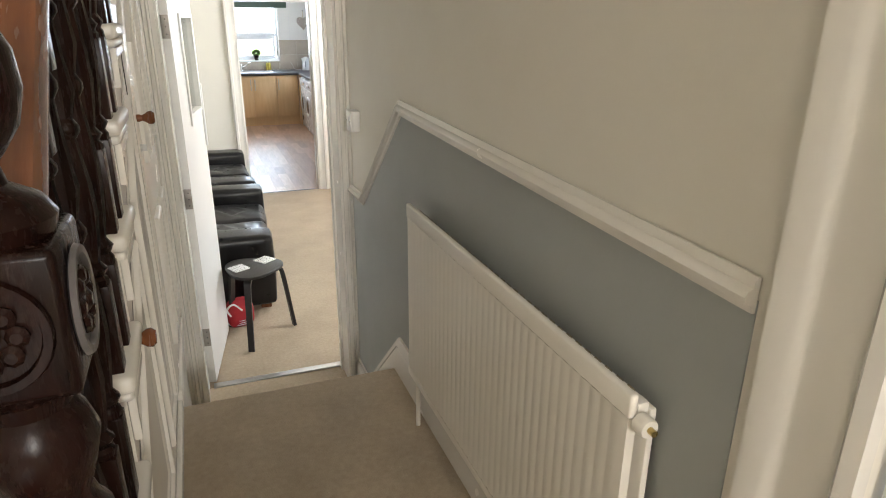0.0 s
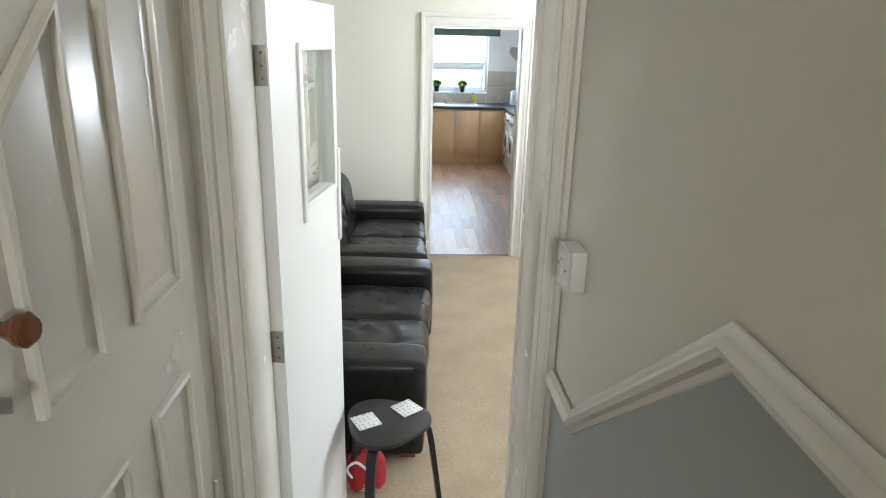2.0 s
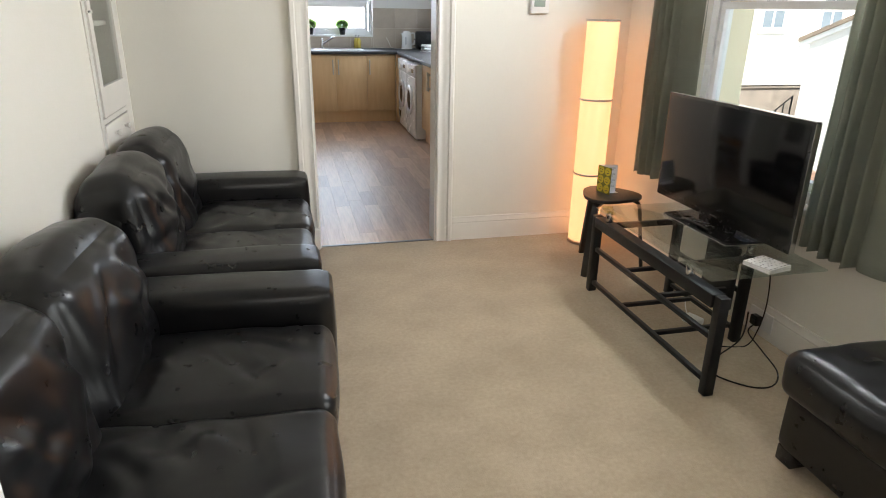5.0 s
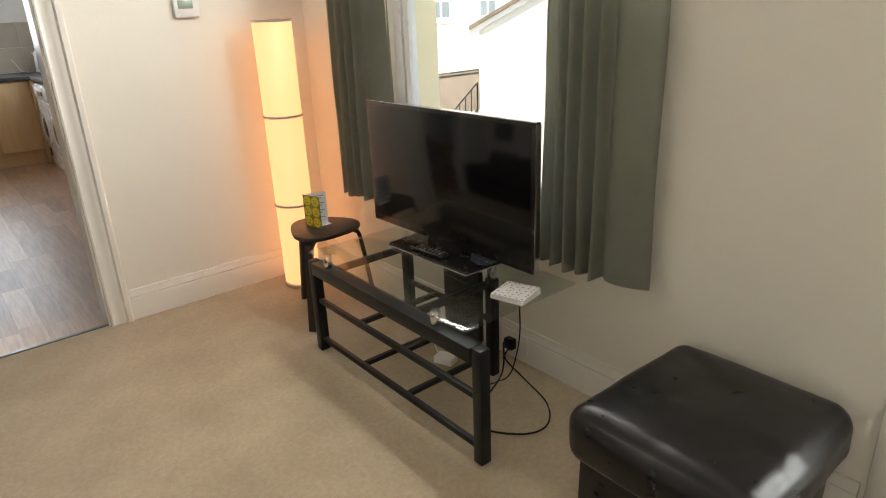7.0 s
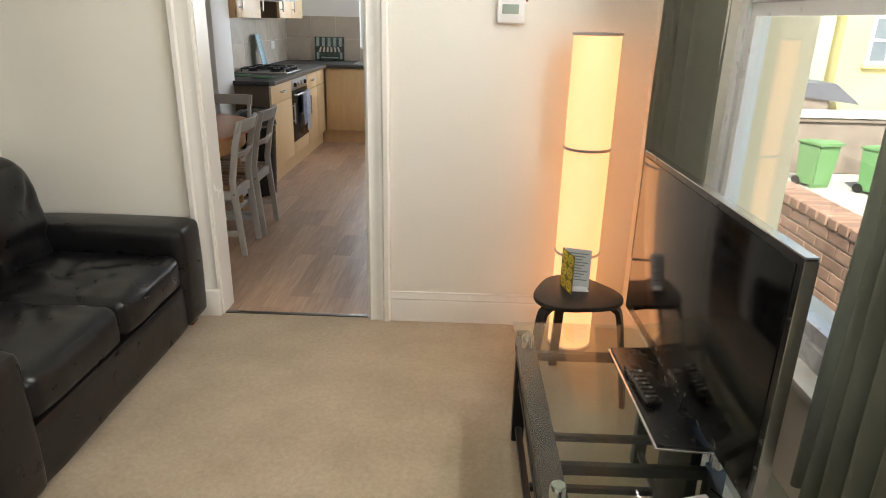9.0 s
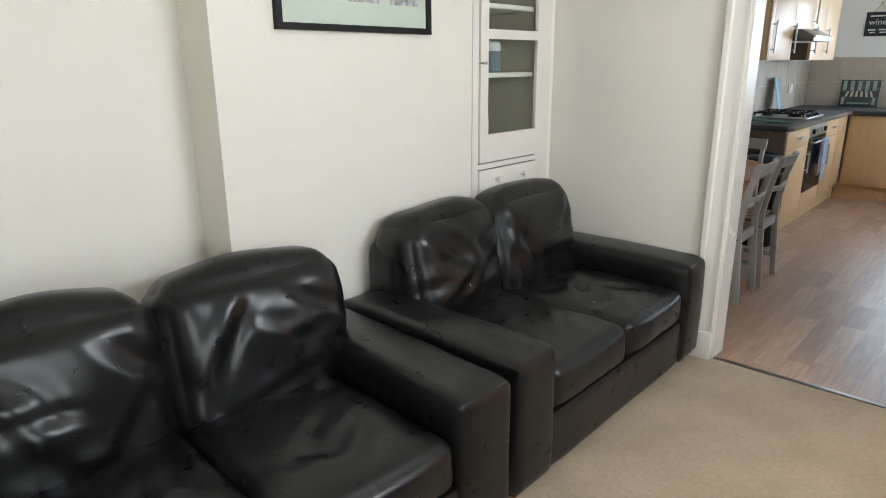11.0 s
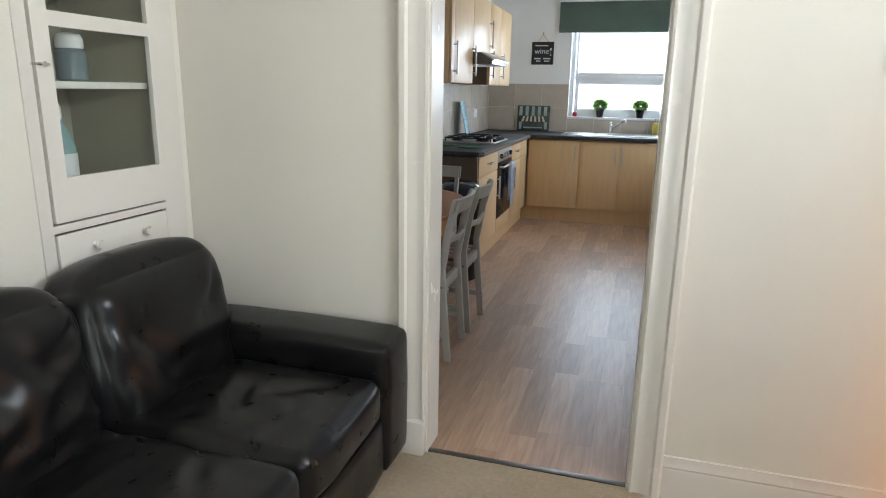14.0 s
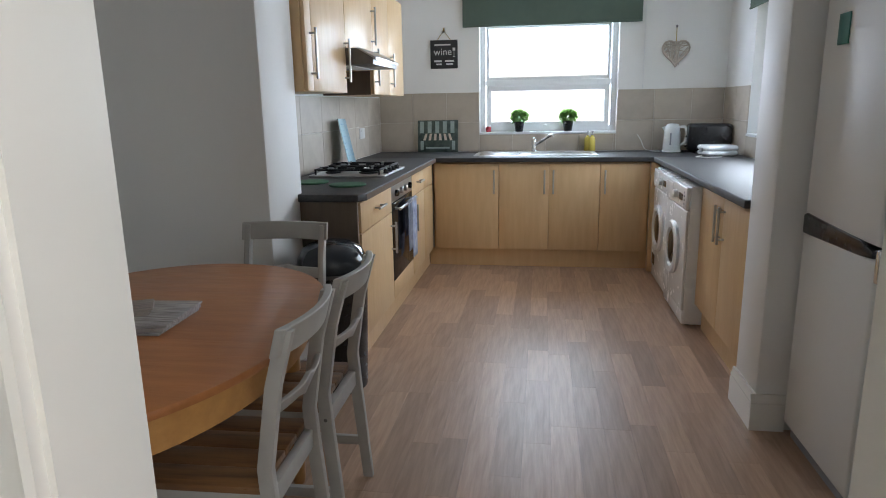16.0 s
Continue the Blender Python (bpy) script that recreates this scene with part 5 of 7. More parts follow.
def menu_card(at, rz):
    c = thing("greeting_card", "folded card with a yellow smiley print standing on the stool", "card", at=at, rz=rz)
    YEL = paint("yellow_print", (0.80, 0.62, 0.04), (0.72, 0.52, 0.03), 0.45, 10.0, 0.0)
    OLIVE = paint("olive_print", (0.28, 0.24, 0.02), (0.22, 0.19, 0.02), 0.5, 10.0, 0.0)
    f = part("front_leaf", moved(bx(0.0, 0.11, -0.0015, 0.0, 0.0, 0.155, 0.0), Matrix.Rotation(radians(-75), 4, "Z")), OLIVE, c, "yellow patterned front")
    discs = []
    for i in range(2):
        for j in range(3):
            discs.append(moved(lathe([(0.024, -0.0028), (0.024, -0.0015)], 16, "y"), Matrix.Translation((0.028 + i * 0.053, 0, 0.027 + j * 0.051))))
    d = moved(join(*discs), Matrix.Rotation(radians(-75), 4, "Z"))
    part("yellow_print", d, YEL, f, "yellow round printed faces")
    dots = []
    for i in range(2):
        for j in range(3):
            for ex, ez in ((-0.008, 0.006), (0.008, 0.006), (0.0, -0.009), (-0.006, -0.007), (0.006, -0.007)):
                dots.append(moved(lathe([(0.0025, -0.0036), (0.0025, -0.0026)], 6, "y"), Matrix.Translation((0.028 + i * 0.053 + ex, 0, 0.027 + j * 0.051 + ez))))
    part("face_marks", moved(join(*dots), Matrix.Rotation(radians(-75), 4, "Z")), DOT, f)
    bk = part("back_leaf", moved(bx(0.0, 0.11, 0.0, 0.0015, 0.0, 0.155, 0.0), Matrix.Rotation(radians(-15), 4, "Z")), PATTERN, c, "white printed inside leaf")
    part("text_bars", moved(join(*[bx(0.012, 0.10 - 0.012 * (i % 3), -0.0008, 0.0, 0.135 - i * 0.012, 0.139 - i * 0.012) for i in range(10)]), Matrix.Rotation(radians(-15), 4, "Z")), GREYPRINT, bk, "lines of grey print")
    part("foot_flap", bx(0.03, 0.10, -0.07, -0.02, 0.0, 0.002), PATTERN, c)
    return c


GREYPRINT = paint("grey_print", (0.35, 0.36, 0.38), (0.30, 0.31, 0.33), 0.6, 10.0, 0.0)
menu_card((2.575, 6.81, 0.4525), 0)


def remote(at, rz):
    r = thing("remote_control", "black television remote control on the pedestal", "remote control", at=at, rz=rz)
    part("body", bx(-0.024, 0.024, -0.095, 0.095, 0.0, 0.02, 0.007, 3), BLACKP, r)
    for i in range(7):
        for j in range(3):
            part("button", bx(-0.016 + j * 0.0115, -0.007 + j * 0.0115, -0.075 + i * 0.021, -0.066 + i * 0.021, 0.0195, 0.0225, 0.001), DARKSTEEL if (i + j) % 4 else GREYPRINT, r)
    return r


remote((2.672, 5.965, 0.508), 4)

# wall sockets, plug and cables under the stand
sk = thing("wall_socket", "white double wall socket with a black plug on the skirting", "socket", at=(XW - 0.02, 5.77, 0.085))
part("plate", bx(-0.009, 0.0, -0.075, 0.075, -0.045, 0.045, 0.002), WHITEP, sk)
part("switch_rocker", bx(-0.013, -0.009, -0.05, -0.04, 0.012, 0.03, 0.001), WHITEP, sk)
plug = part("plug", bx(-0.045, -0.009, -0.018, 0.030, -0.03, 0.02, 0.008, 3), BLACKP, sk, "black mains plug")
solid("power_cable", tube(smooth_curve([(2.925, 5.775, 0.058), (2.90, 5.77, 0.02), (2.86, 5.62, 0.006), (2.80, 5.45, 0.006), (2.70, 5.36, 0.006), (2.60, 5.38, 0.006), (2.52, 5.50, 0.006), (2.60, 5.60, 0.01), (2.74, 5.63, 0.08), (2.77, 5.65, 0.20)], 8), 0.0035, 6), BLACKP, "black power cable trailing on the carpet", "cable", smooth=180)
solid("power_cable", tube(smooth_curve([(2.74, 5.62, 0.47), (2.79, 5.60, 0.42), (2.83, 5.62, 0.25), (2.85, 5.66, 0.10), (2.82, 5.68, 0.006), (2.70, 5.70, 0.006)], 8), 0.003, 6), BLACKP, "black power cable hanging behind the stand", "cable", smooth=180)
solid("white_cable", tube(smooth_curve([(2.93, 6.30, 0.10), (2.86, 6.22, 0.01), (2.78, 6.10, 0.006), (2.72, 5.98, 0.006)], 8), 0.003, 6), WHITEP, "thin white cable on the carpet", "cable", smooth=180)
ext = thing("extension_adaptor", "small white plug adaptor on the carpet", "adaptor", at=(2.72, 5.95, 0.0), rz=20)
part("body", bx(-0.03, 0.03, -0.045, 0.045, 0.0, 0.035, 0.008, 3), WHITEP, ext)

# thermostat, clock, notices on the far wall
th = thing("thermostat", "white room thermostat with a grey display on the wall", "thermostat", at=(2.36, Y2, 1.472))
part("body", bx(-0.058, 0.058, -0.028, 0.0, -0.05, 0.045, 0.005), WHITEP, th)
part("display", bx(-0.04, 0.03, -0.030, -0.027, -0.012, 0.026, 0.001), paint("lcd_grey", (0.30, 0.36, 0.30), (0.27, 0.33, 0.27), 0.3, 5.0, 0.0), th, "grey liquid crystal display")
notice = thing("wall_notice", "small red notice above the thermostat", "notice", at=(2.385, Y2, 1.54))
part("card", bx(-0.045, 0.045, -0.004, 0.0, -0.03, 0.03), paint("red_notice", (0.35, 0.06, 0.07), (0.30, 0.05, 0.06), 0.6, 8.0, 0.0), notice)
sens = thing("wall_sensor", "small white wall sensor under the clock", "sensor", at=(2.385, Y2, 1.608))
part("body", bx(-0.022, 0.022, -0.012, 0.0, -0.018, 0.018, 0.003), WHITEP, sens)
part("slots", join(bx(-0.012, -0.004, -0.0135, -0.011, -0.008, 0.008), bx(0.004, 0.012, -0.0135, -0.011, -0.008, 0.008)), GREYPRINT, sens)


def wall_clock(at):
    c = thing("wall_clock", "round white wall clock with roman numerals", "clock", at=at)
    part("rim", lathe([(0.150, 0.0), (0.155, -0.010), (0.150, -0.030), (0.140, -0.034), (0.137, -0.024)], 48, "y"), PATTERN, c, "white rim")
    part("face", lathe([(0.139, -0.010), (0.139, -0.020)], 48, "y"), PATTERN, c, "white dial")
    marks = []
    for i in range(12):
        a = radians(30 * i)
        n = (2, 1, 2, 3, 2, 2, 2, 3, 3, 2, 2, 3)[i]
        for k in range(n):
            off = (k - (n - 1) / 2) * 0.008
            marks.append(moved(bx(off - 0.0018, off + 0.0018, -0.0215, -0.0195, 0.095, 0.125), Matrix.Rotation(a, 4, "Y")))
    part("numerals", join(*marks), GREYPRINT, c, "dark roman numeral strokes")
    part("hour_hand", moved(bx(-0.003, 0.003, -0.024, -0.0225, -0.01, 0.065), Matrix.Rotation(radians(42), 4, "Y")), DOT, c, "black hour hand")
    part("minute_hand", moved(bx(-0.002, 0.002, -0.0265, -0.025, -0.01, 0.10), Matrix.Rotation(radians(65), 4, "Y")), DOT, c, "black minute hand")
    part("boss", lathe([(0.007, -0.020), (0.007, -0.029)], 12, "y"), DOT, c)
    return c


wall_clock((2.352, Y2, 1.918))

# framed picture
pic = thing("framed_picture", "black framed picture of three grey photographs on a pale green mount", "picture", at=(XL, 6.03, 1.815))
part("frame", wall_mesh("x", 0.0, 0.022, -0.375, 0.375, -0.295, 0.295, [(-0.352, 0.352, -0.272, 0.272)]), BLACKM, pic, "thin black frame")
part("mount", bx(0.0, 0.010, -0.352, 0.352, -0.272, 0.272), paint("pale_green_mount", (0.55, 0.62, 0.53), (0.52, 0.59, 0.50), 0.6, 5.0, 0.0), pic, "pale green mount board")
PHOTO = paint("grey_photograph", (0.75, 0.75, 0.76), (0.03, 0.03, 0.035), 0.4, 26.0, 0.0)
for y in (-0.20, 0.02, 0.23):
    part("photo", bx(0.010, 0.012, y - 0.075, y + 0.075, -0.19, 0.19), PHOTO, pic, "mottled grey photograph")

# built-in glazed cupboard in the alcove
CUPB = paint("olive_cupboard_lining", (0.36, 0.33, 0.25), (0.32, 0.29, 0.22), 0.7, 4.0, 0.0)
alc = thing("alcove_cupboard", "white built-in cupboard with a glazed door and olive lining", "cupboard", at=(0, 0, 0))
part("lining", join(bx(-0.40, -0.392, 6.725, 7.235, 0.72, 2.25), bx(-0.392, -0.012, 6.725, 6.733, 0.72, 2.25), bx(-0.392, -0.012, 7.227, 7.235, 0.72, 2.25)), CUPB, alc, "olive brown painted lining")
for z in (0.93, 1.336, 1.652, 1.90):
    part("shelf", bx(-0.39, -0.03, 6.735, 7.225, z, z + 0.022, 0.002), GLOSS, alc, "white shelf")
part("face_frame", wall_mesh("x", -0.012, 0.006, 6.695, 7.335, 0.55, 2.30, [(6.737, 7.223, 0.932, 2.22), (6.737, 7.223, 0.60, 0.908)]), GLOSS, alc, "white painted face frame")
dr = part("glazed_door", wall_mesh("x", -0.004, 0.014, 6.743, 7.217, 0.94, 2.21, [(6.800, 7.200, 1.074, 1.512), (6.800, 7.200, 1.555, 2.14)]), GLOSS, alc, "white glazed door frame")
part("pane", bx(0.002, 0.005, 6.800, 7.200, 1.074, 1.512), GLASS, dr).visible_shadow = False
part("pane", bx(0.002, 0.005, 6.800, 7.200, 1.555, 2.14), GLASS, dr).visible_shadow = False
part("catch", join(bx(0.014, 0.020, 6.725, 6.785, 1.40, 1.408), lathe([(0.006, 0.014), (0.008, 0.03)], 10, "x", (0, 6.760, 1.404))), CHROME, dr, "small metal catch")
lowd = part("drawer", bx(-0.004, 0.012, 6.743, 7.217, 0.606, 0.902, 0.003), GLOSS, alc, "white lower drawer front")
for y in (6.875, 7.095):
    part("knob", lathe([(0.009, 0.012), (0.007, 0.022), (0.016, 0.034), (0.013, 0.042)], 14, "x", (0, y, 0.85)), GLOSS, lowd, "white knob")
jar = thing("candle_jar", "dark blue-grey glass jar with a white lid in the alcove cupboard", "jar", at=(-0.11, 6.985, 1.3585))
part("glass_body", lathe([(0.040, 0.0), (0.047, 0.006), (0.047, 0.090), (0.038, 0.102)], 20), paint("blue_grey_glass", (0.17, 0.22, 0.24), (0.12, 0.16, 0.18), 0.15, 5.0, 0.0), jar, "blue-grey glass body")
part("lid", lathe([(0.039, 0.102), (0.041, 0.108), (0.041, 0.130), (0.034, 0.146), (0.016, 0.150)], 20), PATTERN, jar, "white lid")
spray = thing("spray_bottle", "pale teal plastic bottle with a white label in the alcove cupboard", "bottle", at=(-0.16, 6.945, 0.9525))
part("body", lathe([(0.044, 0.0), (0.050, 0.008), (0.050, 0.19), (0.040, 0.235), (0.020, 0.27), (0.015, 0.285)], 22), paint("pale_teal_plastic", (0.30, 0.45, 0.45), (0.25, 0.39, 0.39), 0.2, 5.0, 0.0), spray, "pale teal plastic body")
part("label", lathe([(0.0508, 0.10), (0.0508, 0.175)], 22), PATTERN, spray, "white paper label")
part("cap", lathe([(0.017, 0.285), (0.018, 0.292), (0.018, 0.325), (0.012, 0.335)], 14), PATTERN, spray, "white cap")

# fern in the recess niche
structure("wall_niche_back", bx(-0.475, -0.46, 4.10, 4.85, 1.10, 2.15), WALL, "cream back of the plant niche", category="wall")
structure("wall_niche_sides", join(bx(-0.46, -0.298, 4.13, 4.15, 1.13, 2.12), bx(-0.46, -0.298, 4.80, 4.82, 1.13, 2.12), bx(-0.46, -0.298, 4.15, 4.80, 1.13, 1.15), bx(-0.46, -0.298, 4.15, 4.80, 2.10, 2.12)), WALL, "cream reveal of the plant niche", category="wall")
LEAFG = leaf_material("fern_green", (0.08, 0.18, 0.045), (0.12, 0.24, 0.06))


def fern(at):
    f = thing("fern_plant", "green fern in a pale pot standing in the wall niche", "plant", at=at)
    part("pot", lathe([(0.055, 0.0), (0.06, 0.004), (0.075, 0.12), (0.078, 0.13), (0.07, 0.13)], 24), PATTERN, f, "pale ceramic pot")
    r = random.Random(7)
    for k in range(16):
        a = radians(k * 22.5 + r.uniform(-8, 8))
        ln = r.uniform(0.20, 0.30)
        reach = ln * (0.55 if math.cos(a) < 0.1 else 0.95)
        d = Vector((math.cos(a) * (0.35 if math.cos(a) < 0 else 0.6), math.sin(a), 0))
        line = smooth_curve([Vector((0, 0, 0.125)), d * reach * 0.35 + Vector((0, 0, 0.21)), d * reach * 0.75 + Vector((0, 0, 0.16)), d * reach + Vector((0, 0, 0.02 - (0.08 if d.x > 0.3 else -0.05)))], 7)
        bm = bmesh.new()
        t = Vector((-d.y, d.x, 0)).normalized()
        for i in range(1, len(line) - 1):
            p = line[i]
            q = (line[i + 1] - line[i - 1]).normalized()
            w = 0.026 * (1 - (i / len(line)) ** 2) + 0.004
            for s in (-1, 1):
                tip = p + t * s * w + q * 0.008 - Vector((0, 0, 0.004))
                a1, b1 = p - q * 0.004, p + q * 0.004
                vs = [bm.verts.new(v) for v in (a1, tip - q * 0.003, tip + q * 0.003, b1)]
                bm.faces.new(vs)
                vs2 = [bm.verts.new(v + Vector((0, 0, 0.0012))) for v in (a1, tip - q * 0.003, tip + q * 0.003, b1)]
                bm.faces.new(vs2[::-1])
        part("frond", join(bm, tube(line, 0.0015, 5)), LEAFG, f)
    return f


fern((-0.33, 4.56, 1.1502))
# ---------- kitchen appliances and fittings ----------
OVENGLASS = paint("oven_black_glass", (0.010, 0.010, 0.011), (0.014, 0.014, 0.015), 0.08, 4.0, 0.0, rough_var=0.02)


def oven():
    o = thing("oven", "built-in oven with a dark glass door and steel control panel", "oven", at=(0, 0, 0))
    xf = 0.54
    part("body", bx(XKL + 0.02, xf - 0.02, 10.625, 11.235, 0.15, 0.868), BLACKM, o)
    part("control_panel", bx(xf - 0.02, xf, 10.628, 11.232, 0.755, 0.858, 0.003), STEEL, o, "brushed steel control panel")
    for i, y in enumerate((10.730, 10.870, 10.990, 11.130)):
        part("dial", lathe([(0.021, xf), (0.020, xf + 0.018), (0.016, xf + 0.022)], 18, "x", (0, y, 0.805)), BLACKP if i % 3 == 0 else STEEL, o, "round control dial")
    d = part("oven_door", bx(xf - 0.02, xf + 0.002, 10.628, 11.232, 0.27, 0.748, 0.004), OVENGLASS, o, "dark glass oven door")
    part("door_handle", join(tube([(xf + 0.04, 10.670, 0.715), (xf + 0.04, 11.190, 0.715)], 0.009, 10), tube([(xf, 10.700, 0.715), (xf + 0.04, 10.700, 0.715)], 0.007, 8), tube([(xf, 11.160, 0.715), (xf + 0.04, 11.160, 0.715)], 0.007, 8)), STEEL, d, "steel bar handle")
    part("lower_panel", bx(xf - 0.02, xf, 10.628, 11.232, 0.154, 0.264, 0.003), BEECH, o, "beech filler panel")
    return o


oven()


def towel():
    """Two lengths of cloth hung over the oven handle."""
    t = thing("tea_towels", "pale blue and white tea towels hung on the oven handle", "tea towel", at=(0, 0, 0))
    BLUE = paint("pale_blue_check", (0.42, 0.48, 0.66), (0.70, 0.72, 0.78), 0.9, 30.0, 0.4, 300.0)
    GREYT = paint("grey_blue_cloth", (0.22, 0.24, 0.30), (0.45, 0.46, 0.50), 0.9, 24.0, 0.4, 300.0)
    for y0, y1, zl, m, sd in ((10.870, 11.020, 0.40, GREYT, 2), (11.000, 11.170, 0.33, BLUE, 5)):
        bm = bmesh.new()
        rows, cols = 16, 12
        prof = [(0.583, zl + (0.726 - zl) * i / 10) for i in range(11)] + [(0.580, 0.732), (0.568, 0.727), (0.566, 0.66), (0.566, 0.58), (0.566, 0.50)]
        g = []
        for i, (x, z) in enumerate(prof):
            row = []
            for j in range(cols + 1):
                s = j / cols
                f = 0.007 * math.sin(s * 11 + sd) * (1 if i < 11 else 0.3)
                row.append(bm.verts.new((x + abs(f), y0 + (y1 - y0) * s + 0.006 * math.sin(z * 16 + sd), z)))
            g.append(row)
        for a, b in zip(g, g[1:]):
            for j in range(cols):
                bm.faces.new((a[j], a[j + 1], b[j + 1], b[j]))
        bmesh.ops.solidify(bm, geom=bm.faces[:], thickness=0.003)
        part("towel", bm, m, t, smooth=180)
    return t


towel()


def hob():
    h = thing("gas_hob", "steel gas hob with black cast pan supports", "hob", at=(0, 0, 0.9105))
    part("plate", bx(0.02, 0.50, 10.640, 11.220, 0.0, 0.012, 0.005), STEEL, h, "brushed steel plate")
    for x, y, r in ((0.13, 10.790, 0.038), (0.13, 11.070, 0.05), (0.36, 10.790, 0.05), (0.36, 11.070, 0.032)):
        part("burner", lathe([(r + 0.01, 0.012), (r + 0.01, 0.02), (r, 0.022), (r, 0.032), (r - 0.006, 0.035)], 20, at=(x, y, 0)), BLACKM, h, "black burner cap")
    for y0, y1 in ((10.670, 10.925), (10.935, 11.190)):
        bars = [bx(0.05, 0.46, y0, y0 + 0.010, 0.035, 0.047, 0.002), bx(0.05, 0.46, y1 - 0.010, y1, 0.035, 0.047, 0.002), bx(0.05, 0.06, y0, y1, 0.035, 0.047, 0.002), bx(0.45, 0.46, y0, y1, 0.035, 0.047, 0.002)]
        m = (y0 + y1) / 2
        for x in (0.13, 0.36):
            bars += [bx(x - 0.09, x - 0.03, m - 0.005, m + 0.005, 0.035, 0.05, 0.002), bx(x + 0.03, x + 0.09, m - 0.005, m + 0.005, 0.035, 0.05, 0.002), bx(x - 0.005, x + 0.005, y0, m - 0.03, 0.035, 0.05, 0.002), bx(x - 0.005, x + 0.005, m + 0.03, y1, 0.035, 0.05, 0.002)]
        for x in (0.052, 0.452):
            for y in (y0 + 0.002, y1 - 0.012):
                bars.append(bx(x, x + 0.008, y, y + 0.010, 0.011, 0.036))
        part("pan_support", join(*bars), BLACKM, h, "black cast iron pan support")
    for i in range(4):
        part("knob", lathe([(0.017, 0.012), (0.015, 0.034), (0.012, 0.037)], 14, at=(0.475, 10.770 + i * 0.10, 0)), BLACKP, h)
    return h


hob()


def cooker_hood():
    h = thing("cooker_hood", "steel visor cooker hood under a short cabinet", "cooker hood", at=(0, 0, 0))
    y0, y1 = 10.625, 11.235
    part("canopy", prism([(XKL, 1.658), (0.36, 1.658), (0.46, 1.60), (0.46, 1.565), (XKL, 1.565)], y0, y1, "y", 0.003), DARKSTEEL, h, "dark steel canopy")
    part("visor", prism([(0.365, 1.662), (0.475, 1.604), (0.475, 1.59), (0.365, 1.650)], y0 + 0.004, y1 - 0.004, "y", 0.003), STEEL, h, "bright sloping glass visor")
    part("lamp_cover", bx(0.20, 0.32, y0 + 0.08, y1 - 0.08, 1.560, 1.566, 0.002), PATTERN, h, "white lamp cover")
    return h


cooker_hood()


def front_loader(y0, y1, label, xf=2.335, kind="washing_machine", tumble=False):
    m = thing(kind, label, "washing machine" if not tumble else "tumble dryer", "white laundry machines", (0, 0, 0))
    part("cabinet", bx(xf + 0.012, XKR - 0.03, y0, y1, 0.012, 0.845, 0.006), WHITEAPP, m)
    part("front", bx(xf - 0.006, xf + 0.012, y0 + 0.003, y1 - 0.003, 0.10, 0.70, 0.010, 3), WHITEAPP, m, "white front panel")
    part("fascia", bx(xf - 0.012, xf + 0.012, y0 + 0.003, y1 - 0.003, 0.705, 0.838, 0.008, 3), WHITEAPP, m, "white control fascia")
    part("kick_plate", bx(xf + 0.004, xf + 0.02, y0 + 0.004, y1 - 0.004, 0.015, 0.096, 0.003), WHITEAPP, m)
    yc = (y0 + y1) / 2
    d = part("door_ring", lathe([(0.165, xf - 0.005), (0.172, xf - 0.022), (0.160, xf - 0.034), (0.125, xf - 0.032), (0.115, xf - 0.018), (0.112, xf - 0.012)], 40, "x", (0, yc, 0.43)), WHITEAPP, m, "white round door ring")
    part("door_glass", lathe([(0.113, xf - 0.006), (0.112, xf - 0.020), (0.085, xf - 0.030), (0.03, xf - 0.034)], 32, "x", (0, yc, 0.43)), OVENGLASS, d, "dark bowed door glass")
    part("dial", lathe([(0.026, xf - 0.010), (0.025, xf - 0.030), (0.020, xf - 0.034)], 20, "x", (0, yc - 0.02, 0.772)), WHITEAPP, m, "white programme dial")
    part("display", bx(xf - 0.0135, xf - 0.010, y0 + 0.10, y0 + 0.20, 0.75, 0.79), BLACKP, m, "small dark display")
    part("detergent_drawer", bx(xf - 0.016, xf - 0.008, y1 - 0.20, y1 - 0.02, 0.725, 0.825, 0.004), WHITEAPP, m, "detergent drawer front")
    for i in range(4):
        part("button", lathe([(0.006, xf - 0.010), (0.006, xf - 0.016)], 8, "x", (0, y0 + 0.05, 0.74 + 0.022 * i)), GREYPRINT, m)
    for y in (y0 + 0.05, y1 - 0.05):
        for x in (xf + 0.05, XKR - 0.09):
            part("foot", lathe([(0.02, 0.0), (0.02, 0.013)], 10, at=(x, y, 0)), BLACKP, m)
    part("filter_cover", bx(xf - 0.008, xf - 0.004, y1 - 0.16, y1 - 0.06, 0.12, 0.20, 0.002), BLACKP if tumble else WHITEAPP, m)
    return m


front_loader(10.735, 11.325, "white front-loading washing machine under the worktop", 2.268)
front_loader(11.350, 11.935, "white tumble dryer beside the washing machine", 2.285, "tumble_dryer", True)


